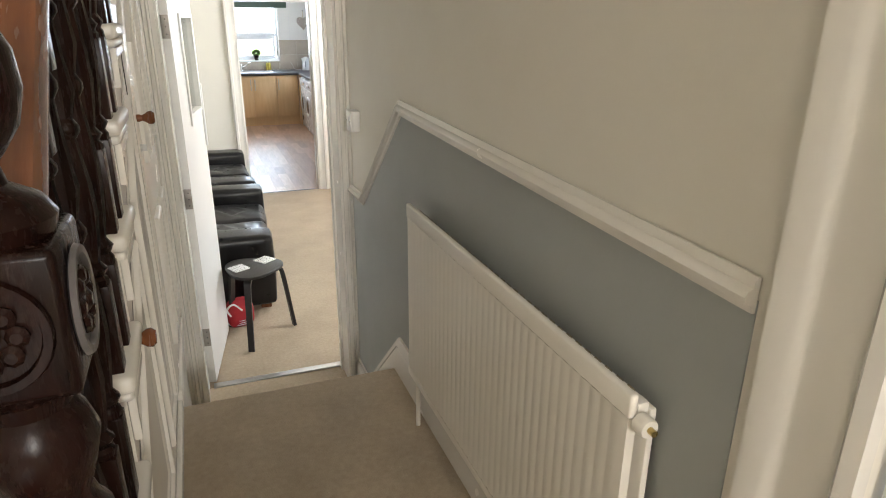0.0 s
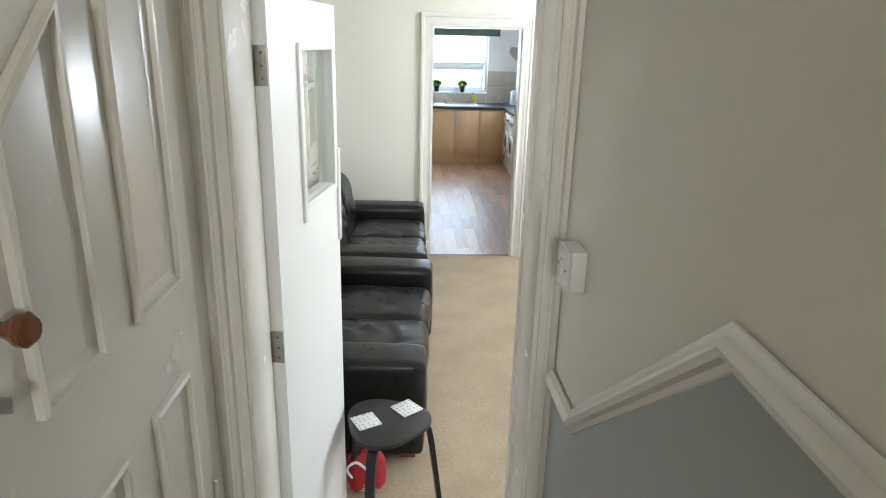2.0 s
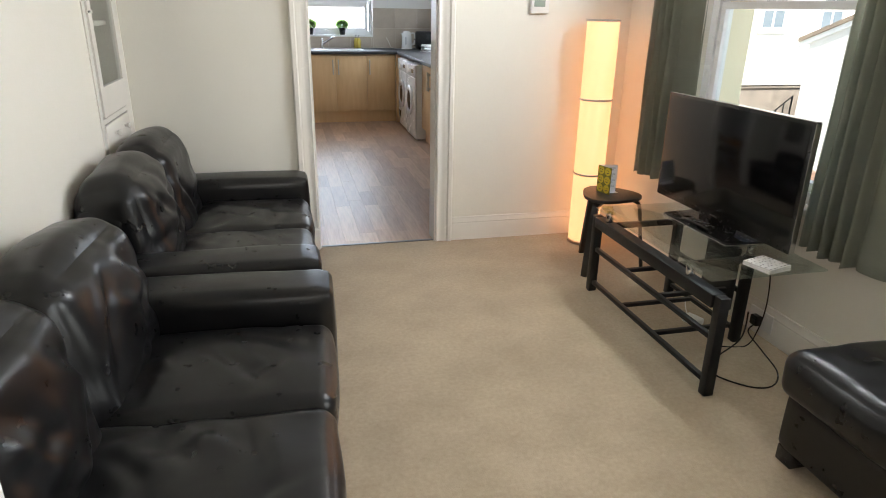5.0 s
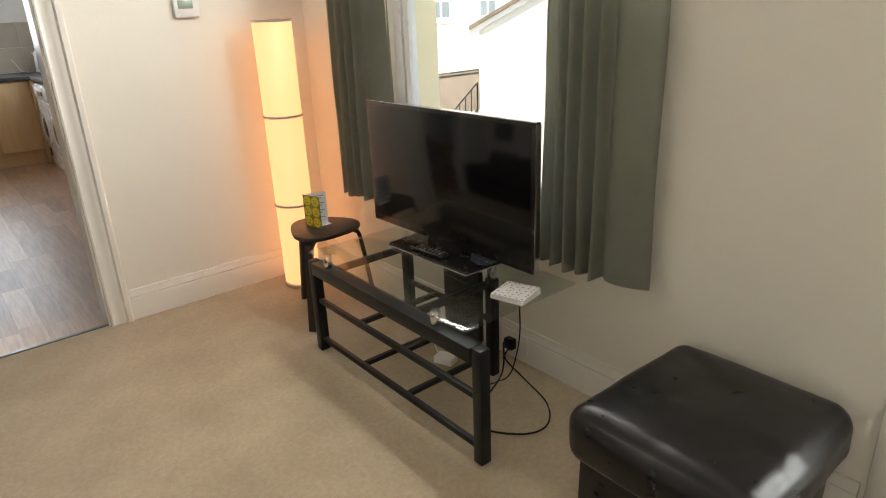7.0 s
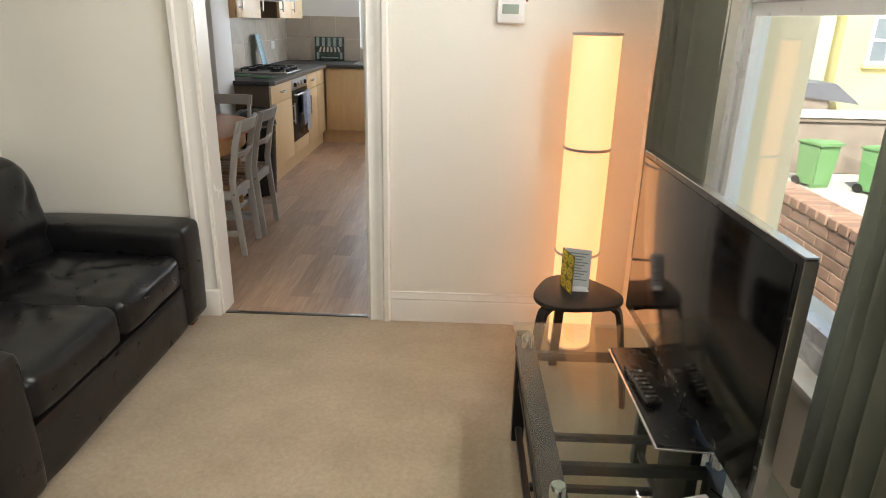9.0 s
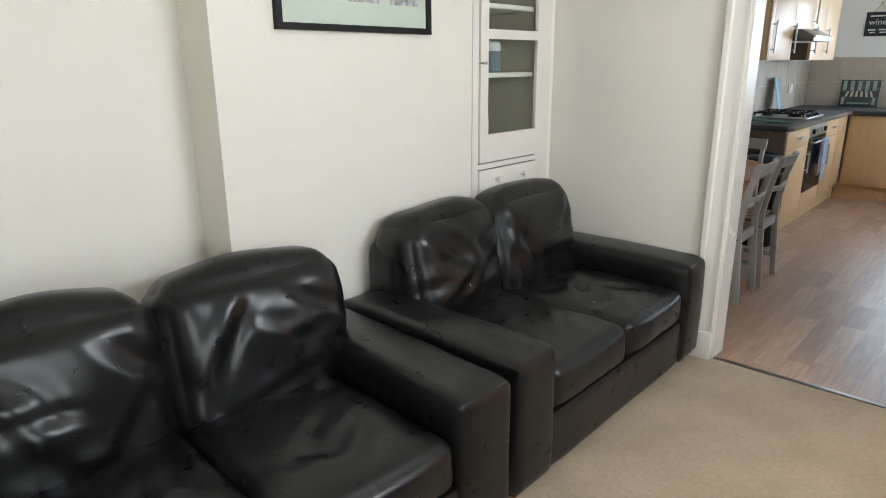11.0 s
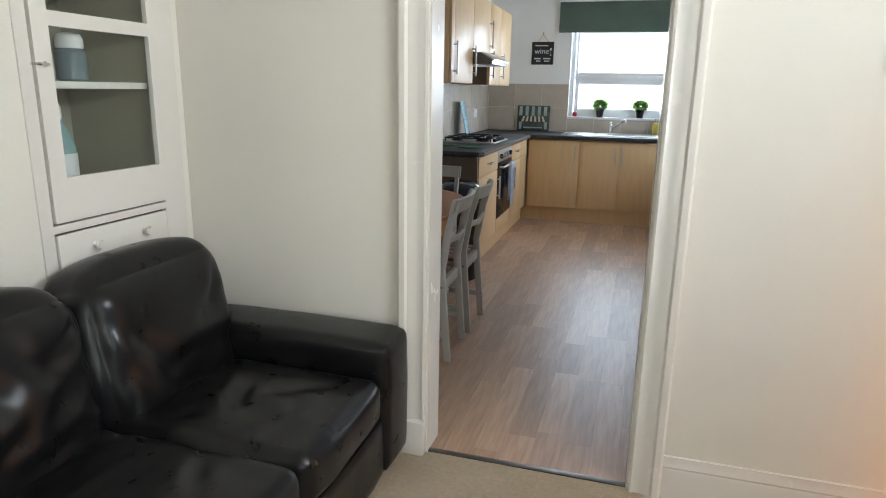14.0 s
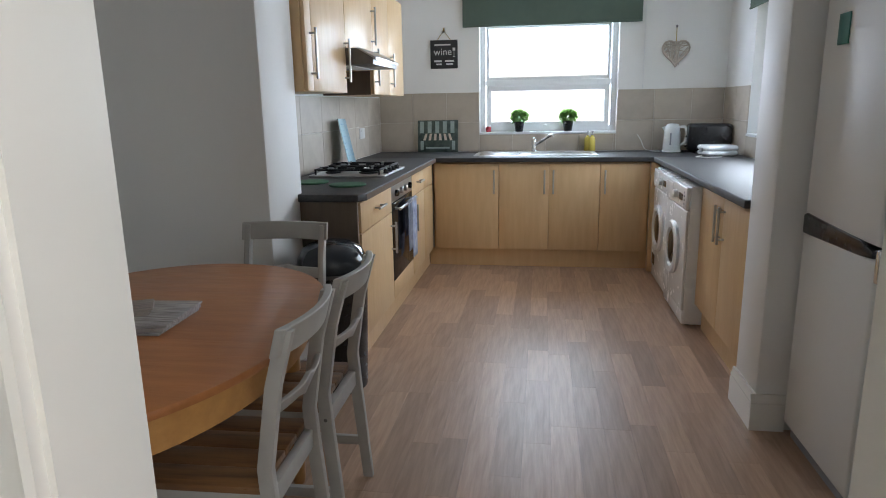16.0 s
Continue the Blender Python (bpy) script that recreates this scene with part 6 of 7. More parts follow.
def fridge():
    f = thing("fridge_freezer", "tall white fridge freezer with dark recessed grips", "fridge freezer", at=(0, 0, 0))
    xf, y0, y1 = 2.405, 8.90, 9.445
    part("cabinet", bx(xf + 0.06, XKR - 0.02, y0, y1, 0.02, 1.90, 0.006), WHITEAPP, f)
    lo = part("freezer_door", bx(xf, xf + 0.055, y0, y1, 0.06, 0.855, 0.012, 3), FRIDGEW, f, "white freezer door")
    up = part("fridge_door", bx(xf, xf + 0.055, y0, y1, 0.895, 1.895, 0.012, 3), FRIDGEW, f, "white fridge door")
    part("grip_recess", prism([(y0 + 0.02, 0.858), (y0 + 0.10, 0.850), (y1 - 0.06, 0.838), (y1 - 0.008, 0.838), (y1 - 0.006, 0.905), (y1 - 0.03, 0.915), (y0 + 0.10, 0.898), (y0 + 0.02, 0.880)], xf - 0.006, xf + 0.05, "x", 0.004), BLACKP, f, "black recessed grip")
    part("plinth", bx(xf + 0.03, xf + 0.06, y0 + 0.01, y1 - 0.01, 0.0, 0.058), GREYPRINT, f)
    part("magnet", bx(xf - 0.005, xf, y1 - 0.20, y1 - 0.12, 1.50, 1.60, 0.002), LEAFTEAL, up, "green fridge magnet")
    for y in (y0 + 0.05, y1 - 0.05):
        part("foot", lathe([(0.02, 0.0), (0.02, 0.021)], 10, at=(XKR - 0.1, y, 0)), BLACKP, f)
    return f


FRIDGEW = paint("fridge_white_enamel", (0.80, 0.79, 0.76), (0.78, 0.77, 0.74), 0.42, 2.0, 0.0, rough_var=0.03)
LEAFTEAL = paint("teal_enamel", (0.03, 0.20, 0.16), (0.02, 0.16, 0.13), 0.4, 6.0, 0.0)
fridge()
tall = thing("second_fridge", "white under-counter fridge beside the tall fridge freezer", "fridge", at=(0, 0, 0))
part("cabinet", bx(2.47, XKR - 0.02, 8.31, 8.875, 0.02, 1.78, 0.006), WHITEAPP, tall)
dd = part("door", bx(2.405, 2.46, 8.31, 8.875, 0.06, 1.78, 0.012, 3), FRIDGEW, tall, "white door")
part("door_handle", join(bx(2.38, 2.406, 8.835, 8.860, 0.80, 0.90, 0.006, 2)), CHROME, dd, "chrome lever handle")
part("plinth", bx(2.44, 2.47, 8.32, 8.865, 0.0, 0.062), GREYPRINT, tall)


def sink():
    s = thing("kitchen_sink", "stainless steel inset sink with drainer", "sink", at=(0, 0, 0.9105))
    part("drainer", bx(0.87, 1.30, 12.20, 12.66, 0.0, 0.006, 0.002), STEEL, s, "ribbed steel drainer")
    part("ribs", join(*[bx(0.91, 1.25, 12.25 + i * 0.045, 12.258 + i * 0.045, 0.005, 0.009, 0.002) for i in range(9)]), STEEL, s)
    part("bowl_rim", join(bx(1.30, 1.88, 12.20, 12.24, 0.0, 0.007, 0.002), bx(1.30, 1.88, 12.60, 12.66, 0.0, 0.007, 0.002), bx(1.30, 1.34, 12.24, 12.60, 0.0, 0.007, 0.002), bx(1.84, 1.88, 12.24, 12.60, 0.0, 0.007, 0.002)), STEEL, s, "steel bowl rim")
    # flat plate, no hollow: dark steel colour imitates the shade inside the bowl
    part("bowl", bx(1.342, 1.838, 12.242, 12.598, 0.0, 0.003), DARKSTEEL, s, "flat dark steel plate imitating the shaded bowl")
    return s


sink()


def mixer_tap():
    t = thing("mixer_tap", "chrome single lever mixer tap at the sink", "tap", at=(1.36, 12.63, 0.9175))
    part("body", lathe([(0.028, 0.0), (0.028, 0.006), (0.022, 0.01), (0.022, 0.10), (0.018, 0.112)], 20), CHROME, t)
    part("spout", tube(smooth_curve([(0.0, 0.0, 0.055), (0.05, -0.06, 0.085), (0.12, -0.14, 0.135), (0.15, -0.17, 0.15), (0.16, -0.18, 0.135)], 5), 0.012, 10), CHROME, t, "angled chrome spout")
    part("lever", bx(-0.012, 0.012, -0.06, 0.03, 0.108, 0.122, 0.005), CHROME, t, "flat chrome lever")
    return t


mixer_tap()


def soap_bottle(at, colour, label):
    s = thing("soap_bottle", label, "bottle", at=at)
    part("bottle", lathe([(0.026, 0.0), (0.029, 0.005), (0.029, 0.10), (0.022, 0.122), (0.011, 0.13), (0.011, 0.14)], 18), colour, s, "yellow liquid in a clear bottle")
    part("pump", join(lathe([(0.011, 0.14), (0.011, 0.15), (0.004, 0.152), (0.004, 0.17)], 10), bx(-0.008, 0.008, -0.04, 0.01, 0.168, 0.176, 0.003)), GREYPRINT, s, "pump top")
    return s


YSOAP = paint("yellow_soap", (0.70, 0.56, 0.12), (0.62, 0.49, 0.10), 0.12, 5.0, 0.0)
soap_bottle((1.86, 12.69, 0.9105), YSOAP, "yellow washing-up liquid pump bottle by the sink")
soap_bottle((1.825, 12.715, 0.9105), YSOAP, "yellow hand soap pump bottle by the sink")


def kettle():
    k = thing("kettle", "white electric jug kettle on the worktop", "kettle", at=(2.508, 12.58, 0.9105), rz=-20)
    part("base", lathe([(0.075, 0.0), (0.078, 0.006), (0.072, 0.018)], 28), WHITEP, k)
    part("body", lathe([(0.070, 0.020), (0.073, 0.03), (0.066, 0.15), (0.060, 0.205), (0.052, 0.218)], 28), WHITEAPP, k, "white plastic body")
    part("lid", lathe([(0.052, 0.218), (0.046, 0.230), (0.02, 0.236)], 24), WHITEAPP, k)
    part("spout", prism([(-0.055, 0.16), (-0.085, 0.205), (-0.055, 0.212)], -0.02, 0.02, "y", 0.004), WHITEAPP, k)
    part("handle", tube(smooth_curve([(0.055, 0, 0.205), (0.10, 0, 0.205), (0.115, 0, 0.15), (0.10, 0, 0.08), (0.07, 0, 0.06)], 5), 0.011, 8), WHITEAPP, k, "white loop handle")
    part("gauge", bx(-0.006, 0.006, -0.074, -0.064, 0.06, 0.16, 0.002), GREYPRINT, k, "grey water gauge")
    return k


kettle()


def toaster():
    t = thing("toaster", "black two-slice toaster on the worktop", "toaster", at=(2.785, 12.52, 0.9105), rz=-8)
    part("body", bx(-0.17, 0.17, -0.11, 0.11, 0.012, 0.235, 0.03, 4), BLACKP, t, "glossy black body")
    for y in (-0.04, 0.04):
        part("slot", bx(-0.11, 0.11, y - 0.014, y + 0.014, 0.232, 0.238, 0.002), DARKSTEEL, t)
    part("lever", bx(-0.185, -0.168, -0.02, 0.02, 0.12, 0.14, 0.004), CHROME, t, "chrome lever")
    part("dial", lathe([(0.016, -0.172), (0.014, -0.186)], 14, "x", (0, -0.05, 0.06)), CHROME, t)
    for x in (-0.11, 0.11):
        for y in (-0.07, 0.07):
            part("foot", lathe([(0.012, 0.0), (0.012, 0.014)], 8, at=(x, y, 0)), BLACKP, t)
    return t


toaster()
sm = thing("sandwich_toaster", "white sandwich toaster with its cable on the worktop", "sandwich toaster", at=(2.76, 12.12, 0.9105), rz=8)
part("lower_shell", bx(-0.12, 0.12, -0.11, 0.11, 0.008, 0.045, 0.02, 4), WHITEAPP, sm)
part("upper_shell", bx(-0.12, 0.12, -0.11, 0.11, 0.046, 0.085, 0.02, 4), WHITEAPP, sm)
part("foot", bx(-0.09, 0.09, -0.08, 0.08, 0.0, 0.009), GREYPRINT, sm)
part("latch", bx(-0.135, -0.118, -0.02, 0.02, 0.03, 0.065, 0.004), GREYPRINT, sm)
solid("appliance_cable", tube(smooth_curve([(2.42, 12.60, 0.9145), (2.36, 12.66, 0.9145), (2.31, 12.72, 0.93), (2.28, 12.745, 1.0), (2.25, 12.765, 1.05)], 6), 0.004, 6), WHITEP, "white kettle cable curling to the socket", "cable", smooth=180)
solid("appliance_cable", tube(smooth_curve([(2.64, 12.08, 0.915), (2.58, 12.0, 0.9145), (2.66, 11.93, 0.9145), (2.76, 11.98, 0.9145)], 6), 0.004, 6), WHITEP, "white cable lying on the worktop", "cable", smooth=180)


def double_socket(name_at, axis, label):
    s = thing("wall_socket", label, "socket", at=name_at)
    if axis == "x":
        part("plate", bx(0.0, 0.009, -0.073, 0.073, -0.043, 0.043, 0.002), WHITEP, s)
        part("rocker", bx(0.009, 0.013, -0.03, -0.02, 0.012, 0.03), WHITEP, s)
    else:
        part("plate", bx(-0.073, 0.073, -0.009, 0.0, -0.043, 0.043, 0.002), WHITEP, s)
        part("rocker", bx(-0.03, -0.02, -0.013, -0.009, 0.012, 0.03), WHITEP, s)
    return s


double_socket((XKL + 0.0085, 12.12, 1.11), "x", "white double socket on the tiled wall by the hob")

# glass boards, mats
brd = thing("picture_chopping_board", "glass chopping board with a shopfront picture leaning on the tiles", "chopping board", at=(0.488, 12.735, 0.9105))
lean = Matrix.Rotation(radians(-6), 4, "X")
BOARDG = paint("printed_street_board", (0.10, 0.13, 0.11), (0.025, 0.04, 0.035), 0.25, 22.0, 0.0)
part("board", moved(bx(-0.185, 0.185, -0.006, 0.0, 0.0, 0.285, 0.003), lean), BOARDG, brd, "dark green glass board")
AWN = paint("awning_print", (0.72, 0.62, 0.50), (0.62, 0.52, 0.42), 0.3, 8.0, 0.0)
PALEG = paint("pale_green_print", (0.40, 0.46, 0.43), (0.25, 0.33, 0.30), 0.3, 14.0, 0.0)
part("printed_shutters", moved(join(*[bx(x - 0.018, x + 0.018, -0.0072, -0.0058, 0.17, 0.275) for x in (-0.145, -0.075, -0.005, 0.065, 0.135)]), lean), PALEG, brd, "pale printed window shapes")
part("printed_awning", moved(join(*[prism([(x - 0.010, 0.165), (x + 0.010, 0.165), (x * 1.18 + 0.012, 0.105), (x * 1.18 - 0.012, 0.105)], -0.0078, -0.0058, "y") for x in (-0.105, -0.063, -0.021, 0.021, 0.063, 0.105)]), lean), AWN, brd, "striped printed awning")
part("printed_shopfront", moved(join(bx(-0.11, 0.11, -0.0072, -0.0058, 0.03, 0.045), bx(-0.16, -0.13, -0.0072, -0.0058, 0.02, 0.10), bx(0.13, 0.16, -0.0072, -0.0058, 0.02, 0.10)), lean), PALEG, brd)
gb = thing("glass_chopping_board", "pale blue patterned glass board leaning on the tiles by the hob", "chopping board", at=(0.06, 11.45, 0.9105))
lean2 = Matrix.Rotation(radians(-12), 4, "Y") @ Matrix.Rotation(radians(6), 4, "Z")
AQUA = paint("pale_aqua_glass", (0.50, 0.70, 0.76), (0.42, 0.62, 0.70), 0.15, 20.0, 0.0)
part("board", moved(bx(0.0, 0.006, -0.13, 0.13, 0.0, 0.34, 0.002), lean2), AQUA, gb)
part("printed_dots", moved(join(*[lathe([(0.005, 0.006), (0.005, 0.0068)], 6, "x", (0, -0.10 + 0.04 * i, 0.03 + 0.045 * j)) for i in range(6) for j in range(7)]), lean2), paint("mid_blue_print", (0.12, 0.30, 0.45), (0.10, 0.26, 0.40), 0.4, 6.0, 0.0), gb, "rows of small blue printed dots")
gb2 = thing("glass_splash_board", "pale blue glass board leaning at the end of the worktop", "chopping board", at=(0.05, 10.28, 0.9105))
part("board", moved(prism([(-0.12, 0.0), (0.12, 0.0), (0.03, 0.24), (-0.10, 0.26)], 0.0, 0.006, "x", 0.001), Matrix.Rotation(radians(-13), 4, "Y")), AQUA, gb2)
GREENMAT = paint("dark_green_mat", (0.03, 0.10, 0.05), (0.05, 0.15, 0.07), 0.7, 30.0, 0.3)
for x, y, lb in ((0.14, 10.36, "round green mat on the worktop end"), (0.39, 10.24, "round green mat beside the hob")):
    mt = thing("pan_mat", lb, "mat", "round green mats", (x, y, 0.9105))
    part("disc", lathe([(0.095, 0.0), (0.10, 0.004), (0.098, 0.010), (0.08, 0.012)], 32), GREENMAT, mt)

# chalkboard and heart
CHALK = paint("blackboard", (0.018, 0.018, 0.018), (0.035, 0.035, 0.035), 0.7, 12.0, 0.1)
WPRINT = paint("chalk_white", (0.72, 0.72, 0.70), (0.60, 0.60, 0.58), 0.8, 20.0, 0.0)
cb = thing("chalkboard_sign", "small black chalkboard sign about wine hung on a string", "sign", at=(0.553, YK - 0.012, 1.768))
part("board", bx(-0.122, 0.122, 0.0, 0.012, -0.122, 0.122, 0.002), CHALK, cb)
part("string", tube([(-0.06, 0.004, 0.122), (0.0, 0.004, 0.20), (0.06, 0.004, 0.122)], 0.003, 6), BRASS, cb, "jute string")
part("nail", bx(-0.006, 0.006, -0.004, 0.012, 0.195, 0.225, 0.002), BRASS, cb)


def lettering(parent, words, size, at, material, rx=90, rz=0, extrude=0.0008):
    cu = bpy.data.curves.new("lettering", "FONT")
    cu.body, cu.size, cu.extrude, cu.align_x, cu.align_y = words, size, extrude, "CENTER", "CENTER"
    tmp = bpy.data.objects.new("lettering", cu)
    scene.collection.objects.link(tmp)
    dg = bpy.context.evaluated_depsgraph_get()
    me = bpy.data.meshes.new_from_object(tmp.evaluated_get(dg))
    bpy.data.objects.remove(tmp)
    me.materials.clear()
    me.materials.append(material)
    ob = new("lettering", me)
    ob.parent = parent
    ob.matrix_local = pose(*at, rx, 0, rz)
    return tagged(ob, "white chalk lettering")


lettering(cb, "wine", 0.085, (-0.01, -0.001, 0.02), WPRINT)
part("chalk_lines", join(bx(-0.085, 0.06, -0.0015, 0.0, 0.075, 0.088), bx(-0.09, -0.02, -0.0015, 0.0, -0.065, -0.05), bx(0.01, 0.09, -0.0015, 0.0, -0.065, -0.05), bx(-0.07, -0.02, -0.0015, 0.0, -0.09, -0.078), bx(0.02, 0.08, -0.0015, 0.0, -0.09, -0.078), bx(0.088, 0.092, -0.0015, 0.0, -0.02, 0.03), bx(0.078, 0.102, -0.0015, 0.0, 0.03, 0.055), bx(0.08, 0.10, -0.0015, 0.0, -0.024, -0.02)), WPRINT, cb, "faint chalk lines")

WICKER = paint("grey_wicker", (0.56, 0.49, 0.42), (0.42, 0.36, 0.30), 0.9, 40.0, 0.4, 200.0)
ht = thing("wicker_heart", "grey wicker heart hung from a nail on the wall", "wall decoration", at=(2.532, YK - 0.02, 1.735))


def heart_point(t, s):
    return (s * 0.0068 * 16 * math.sin(t) ** 3, s * 0.0072 * (13 * math.cos(t) - 5 * math.cos(2 * t) - 2 * math.cos(3 * t) - math.cos(4 * t)))


outline = [heart_point(2 * math.pi * i / 40, 1.0) for i in range(41)]
part("rim", tube([(x, 0.005, z) for x, z in outline], 0.009, 8), WICKER, ht)
weave = []
rr = random.Random(3)
for i in range(38):
    a, b = rr.uniform(0, 6.28), rr.uniform(0, 6.28)
    p, q = heart_point(a, 0.92), heart_point(b, 0.92)
    weave.append(tube(smooth_curve([(p[0], 0.005, p[1]), ((p[0] + q[0]) / 2 + rr.uniform(-0.02, 0.02), rr.uniform(-0.004, 0.012), (p[1] + q[1]) / 2 + rr.uniform(-0.02, 0.02)), (q[0], 0.005, q[1])], 4), 0.0045, 6))
part("wicker_filling", join(*weave), WICKER, ht, "woven twigs")
part("string", tube([(0, 0.005, 0.03), (0, 0.012, 0.20)], 0.0035, 6), BRASS, ht)
part("nail", bx(-0.006, 0.006, 0.0, 0.02, 0.195, 0.215, 0.002), DARKSTEEL, ht)

# kitchen window, blind and plants
kw = thing("window_2", "white upvc kitchen window with an opening lower light", "window", at=(0, 0, 0), kind="structure")
sash_frame(kw, "window_frame", "y", YK + 0.10, YK + 0.16, 0.865, 2.070, 1.08, 2.06, 0.05)
part("transom", bx(0.915, 2.020, YK + 0.10, YK + 0.16, 1.485, 1.535, 0.003), UPVC, kw)
sash_frame(kw, "casement", "y", YK + 0.085, YK + 0.135, 0.925, 2.010, 1.125, 1.485, 0.045)
sash_frame(kw, "upper_light", "y", YK + 0.105, YK + 0.15, 0.92, 2.015, 1.535, 2.01, 0.03)
part("pane", bx(0.96, 1.975, YK + 0.125, YK + 0.13, 1.165, 1.445), GLASS, kw).visible_shadow = False
part("pane", bx(0.945, 1.990, YK + 0.125, YK + 0.13, 1.56, 1.985), GLASS, kw).visible_shadow = False
part("window_sill", bx(0.865, 2.070, YK - 0.012, YK + 0.10, 1.062, 1.082, 0.003), UPVC, kw, "white tiled sill")
part("handle", bx(1.44, 1.47, YK + 0.06, YK + 0.085, 1.13, 1.145, 0.003), UPVC, kw)
BLINDC = paint("sage_green_blind", (0.115, 0.155, 0.125), (0.10, 0.135, 0.11), 0.85, 5.0, 0.4, 400.0, spec=0.15)
bl = thing("roller_blind", "dark sage green fabric blind drawn up above the kitchen window", "blind", at=(0, 0, 0))
part("headrail", bx(0.715, 2.255, YK - 0.055, YK, 2.30, 2.34, 0.004), UPVC, bl)
part("fabric", bx(0.725, 2.245, YK - 0.036, YK - 0.032, 1.995, 2.30), BLINDC, bl, "sage green fabric")
part("bottom_bar", bx(0.725, 2.245, YK - 0.042, YK - 0.028, 1.985, 2.003, 0.004), BLINDC, bl)
part("cord", join(tube([(2.275, YK - 0.02, 2.31), (2.275, YK - 0.02, 1.46)], 0.002, 5), lathe([(0.004, 1.44), (0.007, 1.45), (0.004, 1.47)], 8, at=(2.275, YK - 0.02, 0)), bx(2.25, 2.28, YK - 0.03, YK, 2.302, 2.316)), PATTERN, bl, "white pull cord")


def pot_plant(at, label, seed):
    p = thing("potted_plant", label, "plant", "small plants on the kitchen sill", at)
    part("pot", lathe([(0.032, 0.0), (0.034, 0.004), (0.046, 0.085), (0.048, 0.09), (0.042, 0.09)], 20), BLACKP, p, "black plastic pot")
    r = random.Random(seed)
    bm = bmesh.new()
    for i in range(900):
        v = Vector((r.gauss(0, 1), r.gauss(0, 1), r.gauss(0.35, 0.8))).normalized()
        rad = r.uniform(0.15, 1.0) ** 0.6
        c = Vector((v.x * 0.078 * rad, v.y * 0.078 * rad, 0.128 + v.z * 0.062 * rad))
        c.y *= 0.55
        if c.z < 0.085:
            continue
        a, b = Vector((r.gauss(0, 1), r.gauss(0, 1), r.gauss(0, 1))).normalized(), v
        t = a.cross(b).normalized()
        s = r.uniform(0.014, 0.024)
        bm.faces.new([bm.verts.new(c + q) for q in (-t * s * 0.45, b * s, t * s * 0.45, -b * s * 0.3)])
    part("foliage", bm, POTLEAF, p, "dense bright green leaves")
    return p


POTLEAF = leaf_material("bright_leaf", (0.13, 0.26, 0.055), (0.21, 0.36, 0.09))
pot_plant((1.222, YK + 0.034, 1.0825), "small bushy green plant in a black pot on the sill", 1)
pot_plant((1.655, YK + 0.034, 1.0825), "small bushy green plant in a black pot beside the tap", 2)
rj = thing("sill_jar", "small red jar on the kitchen windowsill", "jar", at=(0.945, YK + 0.05, 1.0825))
part("jar_body", lathe([(0.02, 0.0), (0.024, 0.004), (0.024, 0.04), (0.018, 0.048)], 16), paint("red_glass", (0.40, 0.04, 0.05), (0.32, 0.03, 0.04), 0.2, 6.0, 0.0), rj)
part("lid", lathe([(0.021, 0.048), (0.021, 0.058)], 16), PATTERN, rj)

# assumed side window and blind, added round the side lamp
kw2 = thing("window_3", "assumed white upvc side window above the kitchen worktop", "window", at=(0, 0, 0), kind="structure")
sash_frame(kw2, "window_frame", "x", XKR + 0.09, XKR + 0.15, 10.75, 12.10, 1.08, 2.06, 0.05)
part("mullion", bx(XKR + 0.09, XKR + 0.15, 11.40, 11.45, 1.13, 2.01, 0.003), UPVC, kw2)
part("pane", bx(XKR + 0.115, XKR + 0.12, 10.80, 11.40, 1.13, 2.01), GLASS, kw2).visible_shadow = False
part("pane", bx(XKR + 0.115, XKR + 0.12, 11.45, 12.05, 1.13, 2.01), GLASS, kw2).visible_shadow = False
part("window_sill", bx(XKR - 0.012, XKR + 0.09, 10.75, 12.10, 1.062, 1.082, 0.003), UPVC, kw2, "white sill")
bl2 = thing("roller_blind", "dark sage green fabric blind drawn up above the assumed side window", "blind", at=(0, 0, 0))
part("headrail", bx(XKR - 0.055, XKR, 10.70, 12.17, 2.30, 2.34, 0.004), UPVC, bl2)
part("fabric", bx(XKR - 0.036, XKR - 0.032, 10.71, 12.16, 1.985, 2.30), BLINDC, bl2, "sage green fabric")
part("bottom_bar", bx(XKR - 0.042, XKR - 0.028, 10.71, 12.16, 1.975, 1.99, 0.004), BLINDC, bl2)

# ---------- dining corner ----------


def dining_table():
    t = thing("dining_table", "oval honey-stained wooden dining table in the recess", "dining table", at=(0.295, 8.44, 0))
    def oval(rx, ry):
        out = []
        for i in range(72):
            ca, sa = math.cos(2 * math.pi * i / 72), math.sin(2 * math.pi * i / 72)
            out.append((rx * math.copysign(abs(ca) ** 0.94, ca), ry * math.copysign(abs(sa) ** 0.94, sa)))
        return out

    pts = oval(0.515, 0.69)
    part("tabletop", prism(pts, 0.728, 0.75, "z", 0.005, 2), TABLEWOOD, t, "polished honey-brown oval top")
    a = oval(0.455, 0.63)
    part("apron", prism(a, 0.625, 0.7275, "z"), APRONWOOD, t, "golden pine apron")
    for x, y in ((0.28, 0.44), (0.28, -0.44), (-0.28, 0.44), (-0.28, -0.44)):
        part("leg", moved(lathe([(0.020, 0.0), (0.024, 0.02), (0.030, 0.35), (0.034, 0.60), (0.034, 0.63)], 16), Matrix.Translation((x, y, 0))), APRONWOOD, t, "tapered pine leg")
    return t


dining_table()


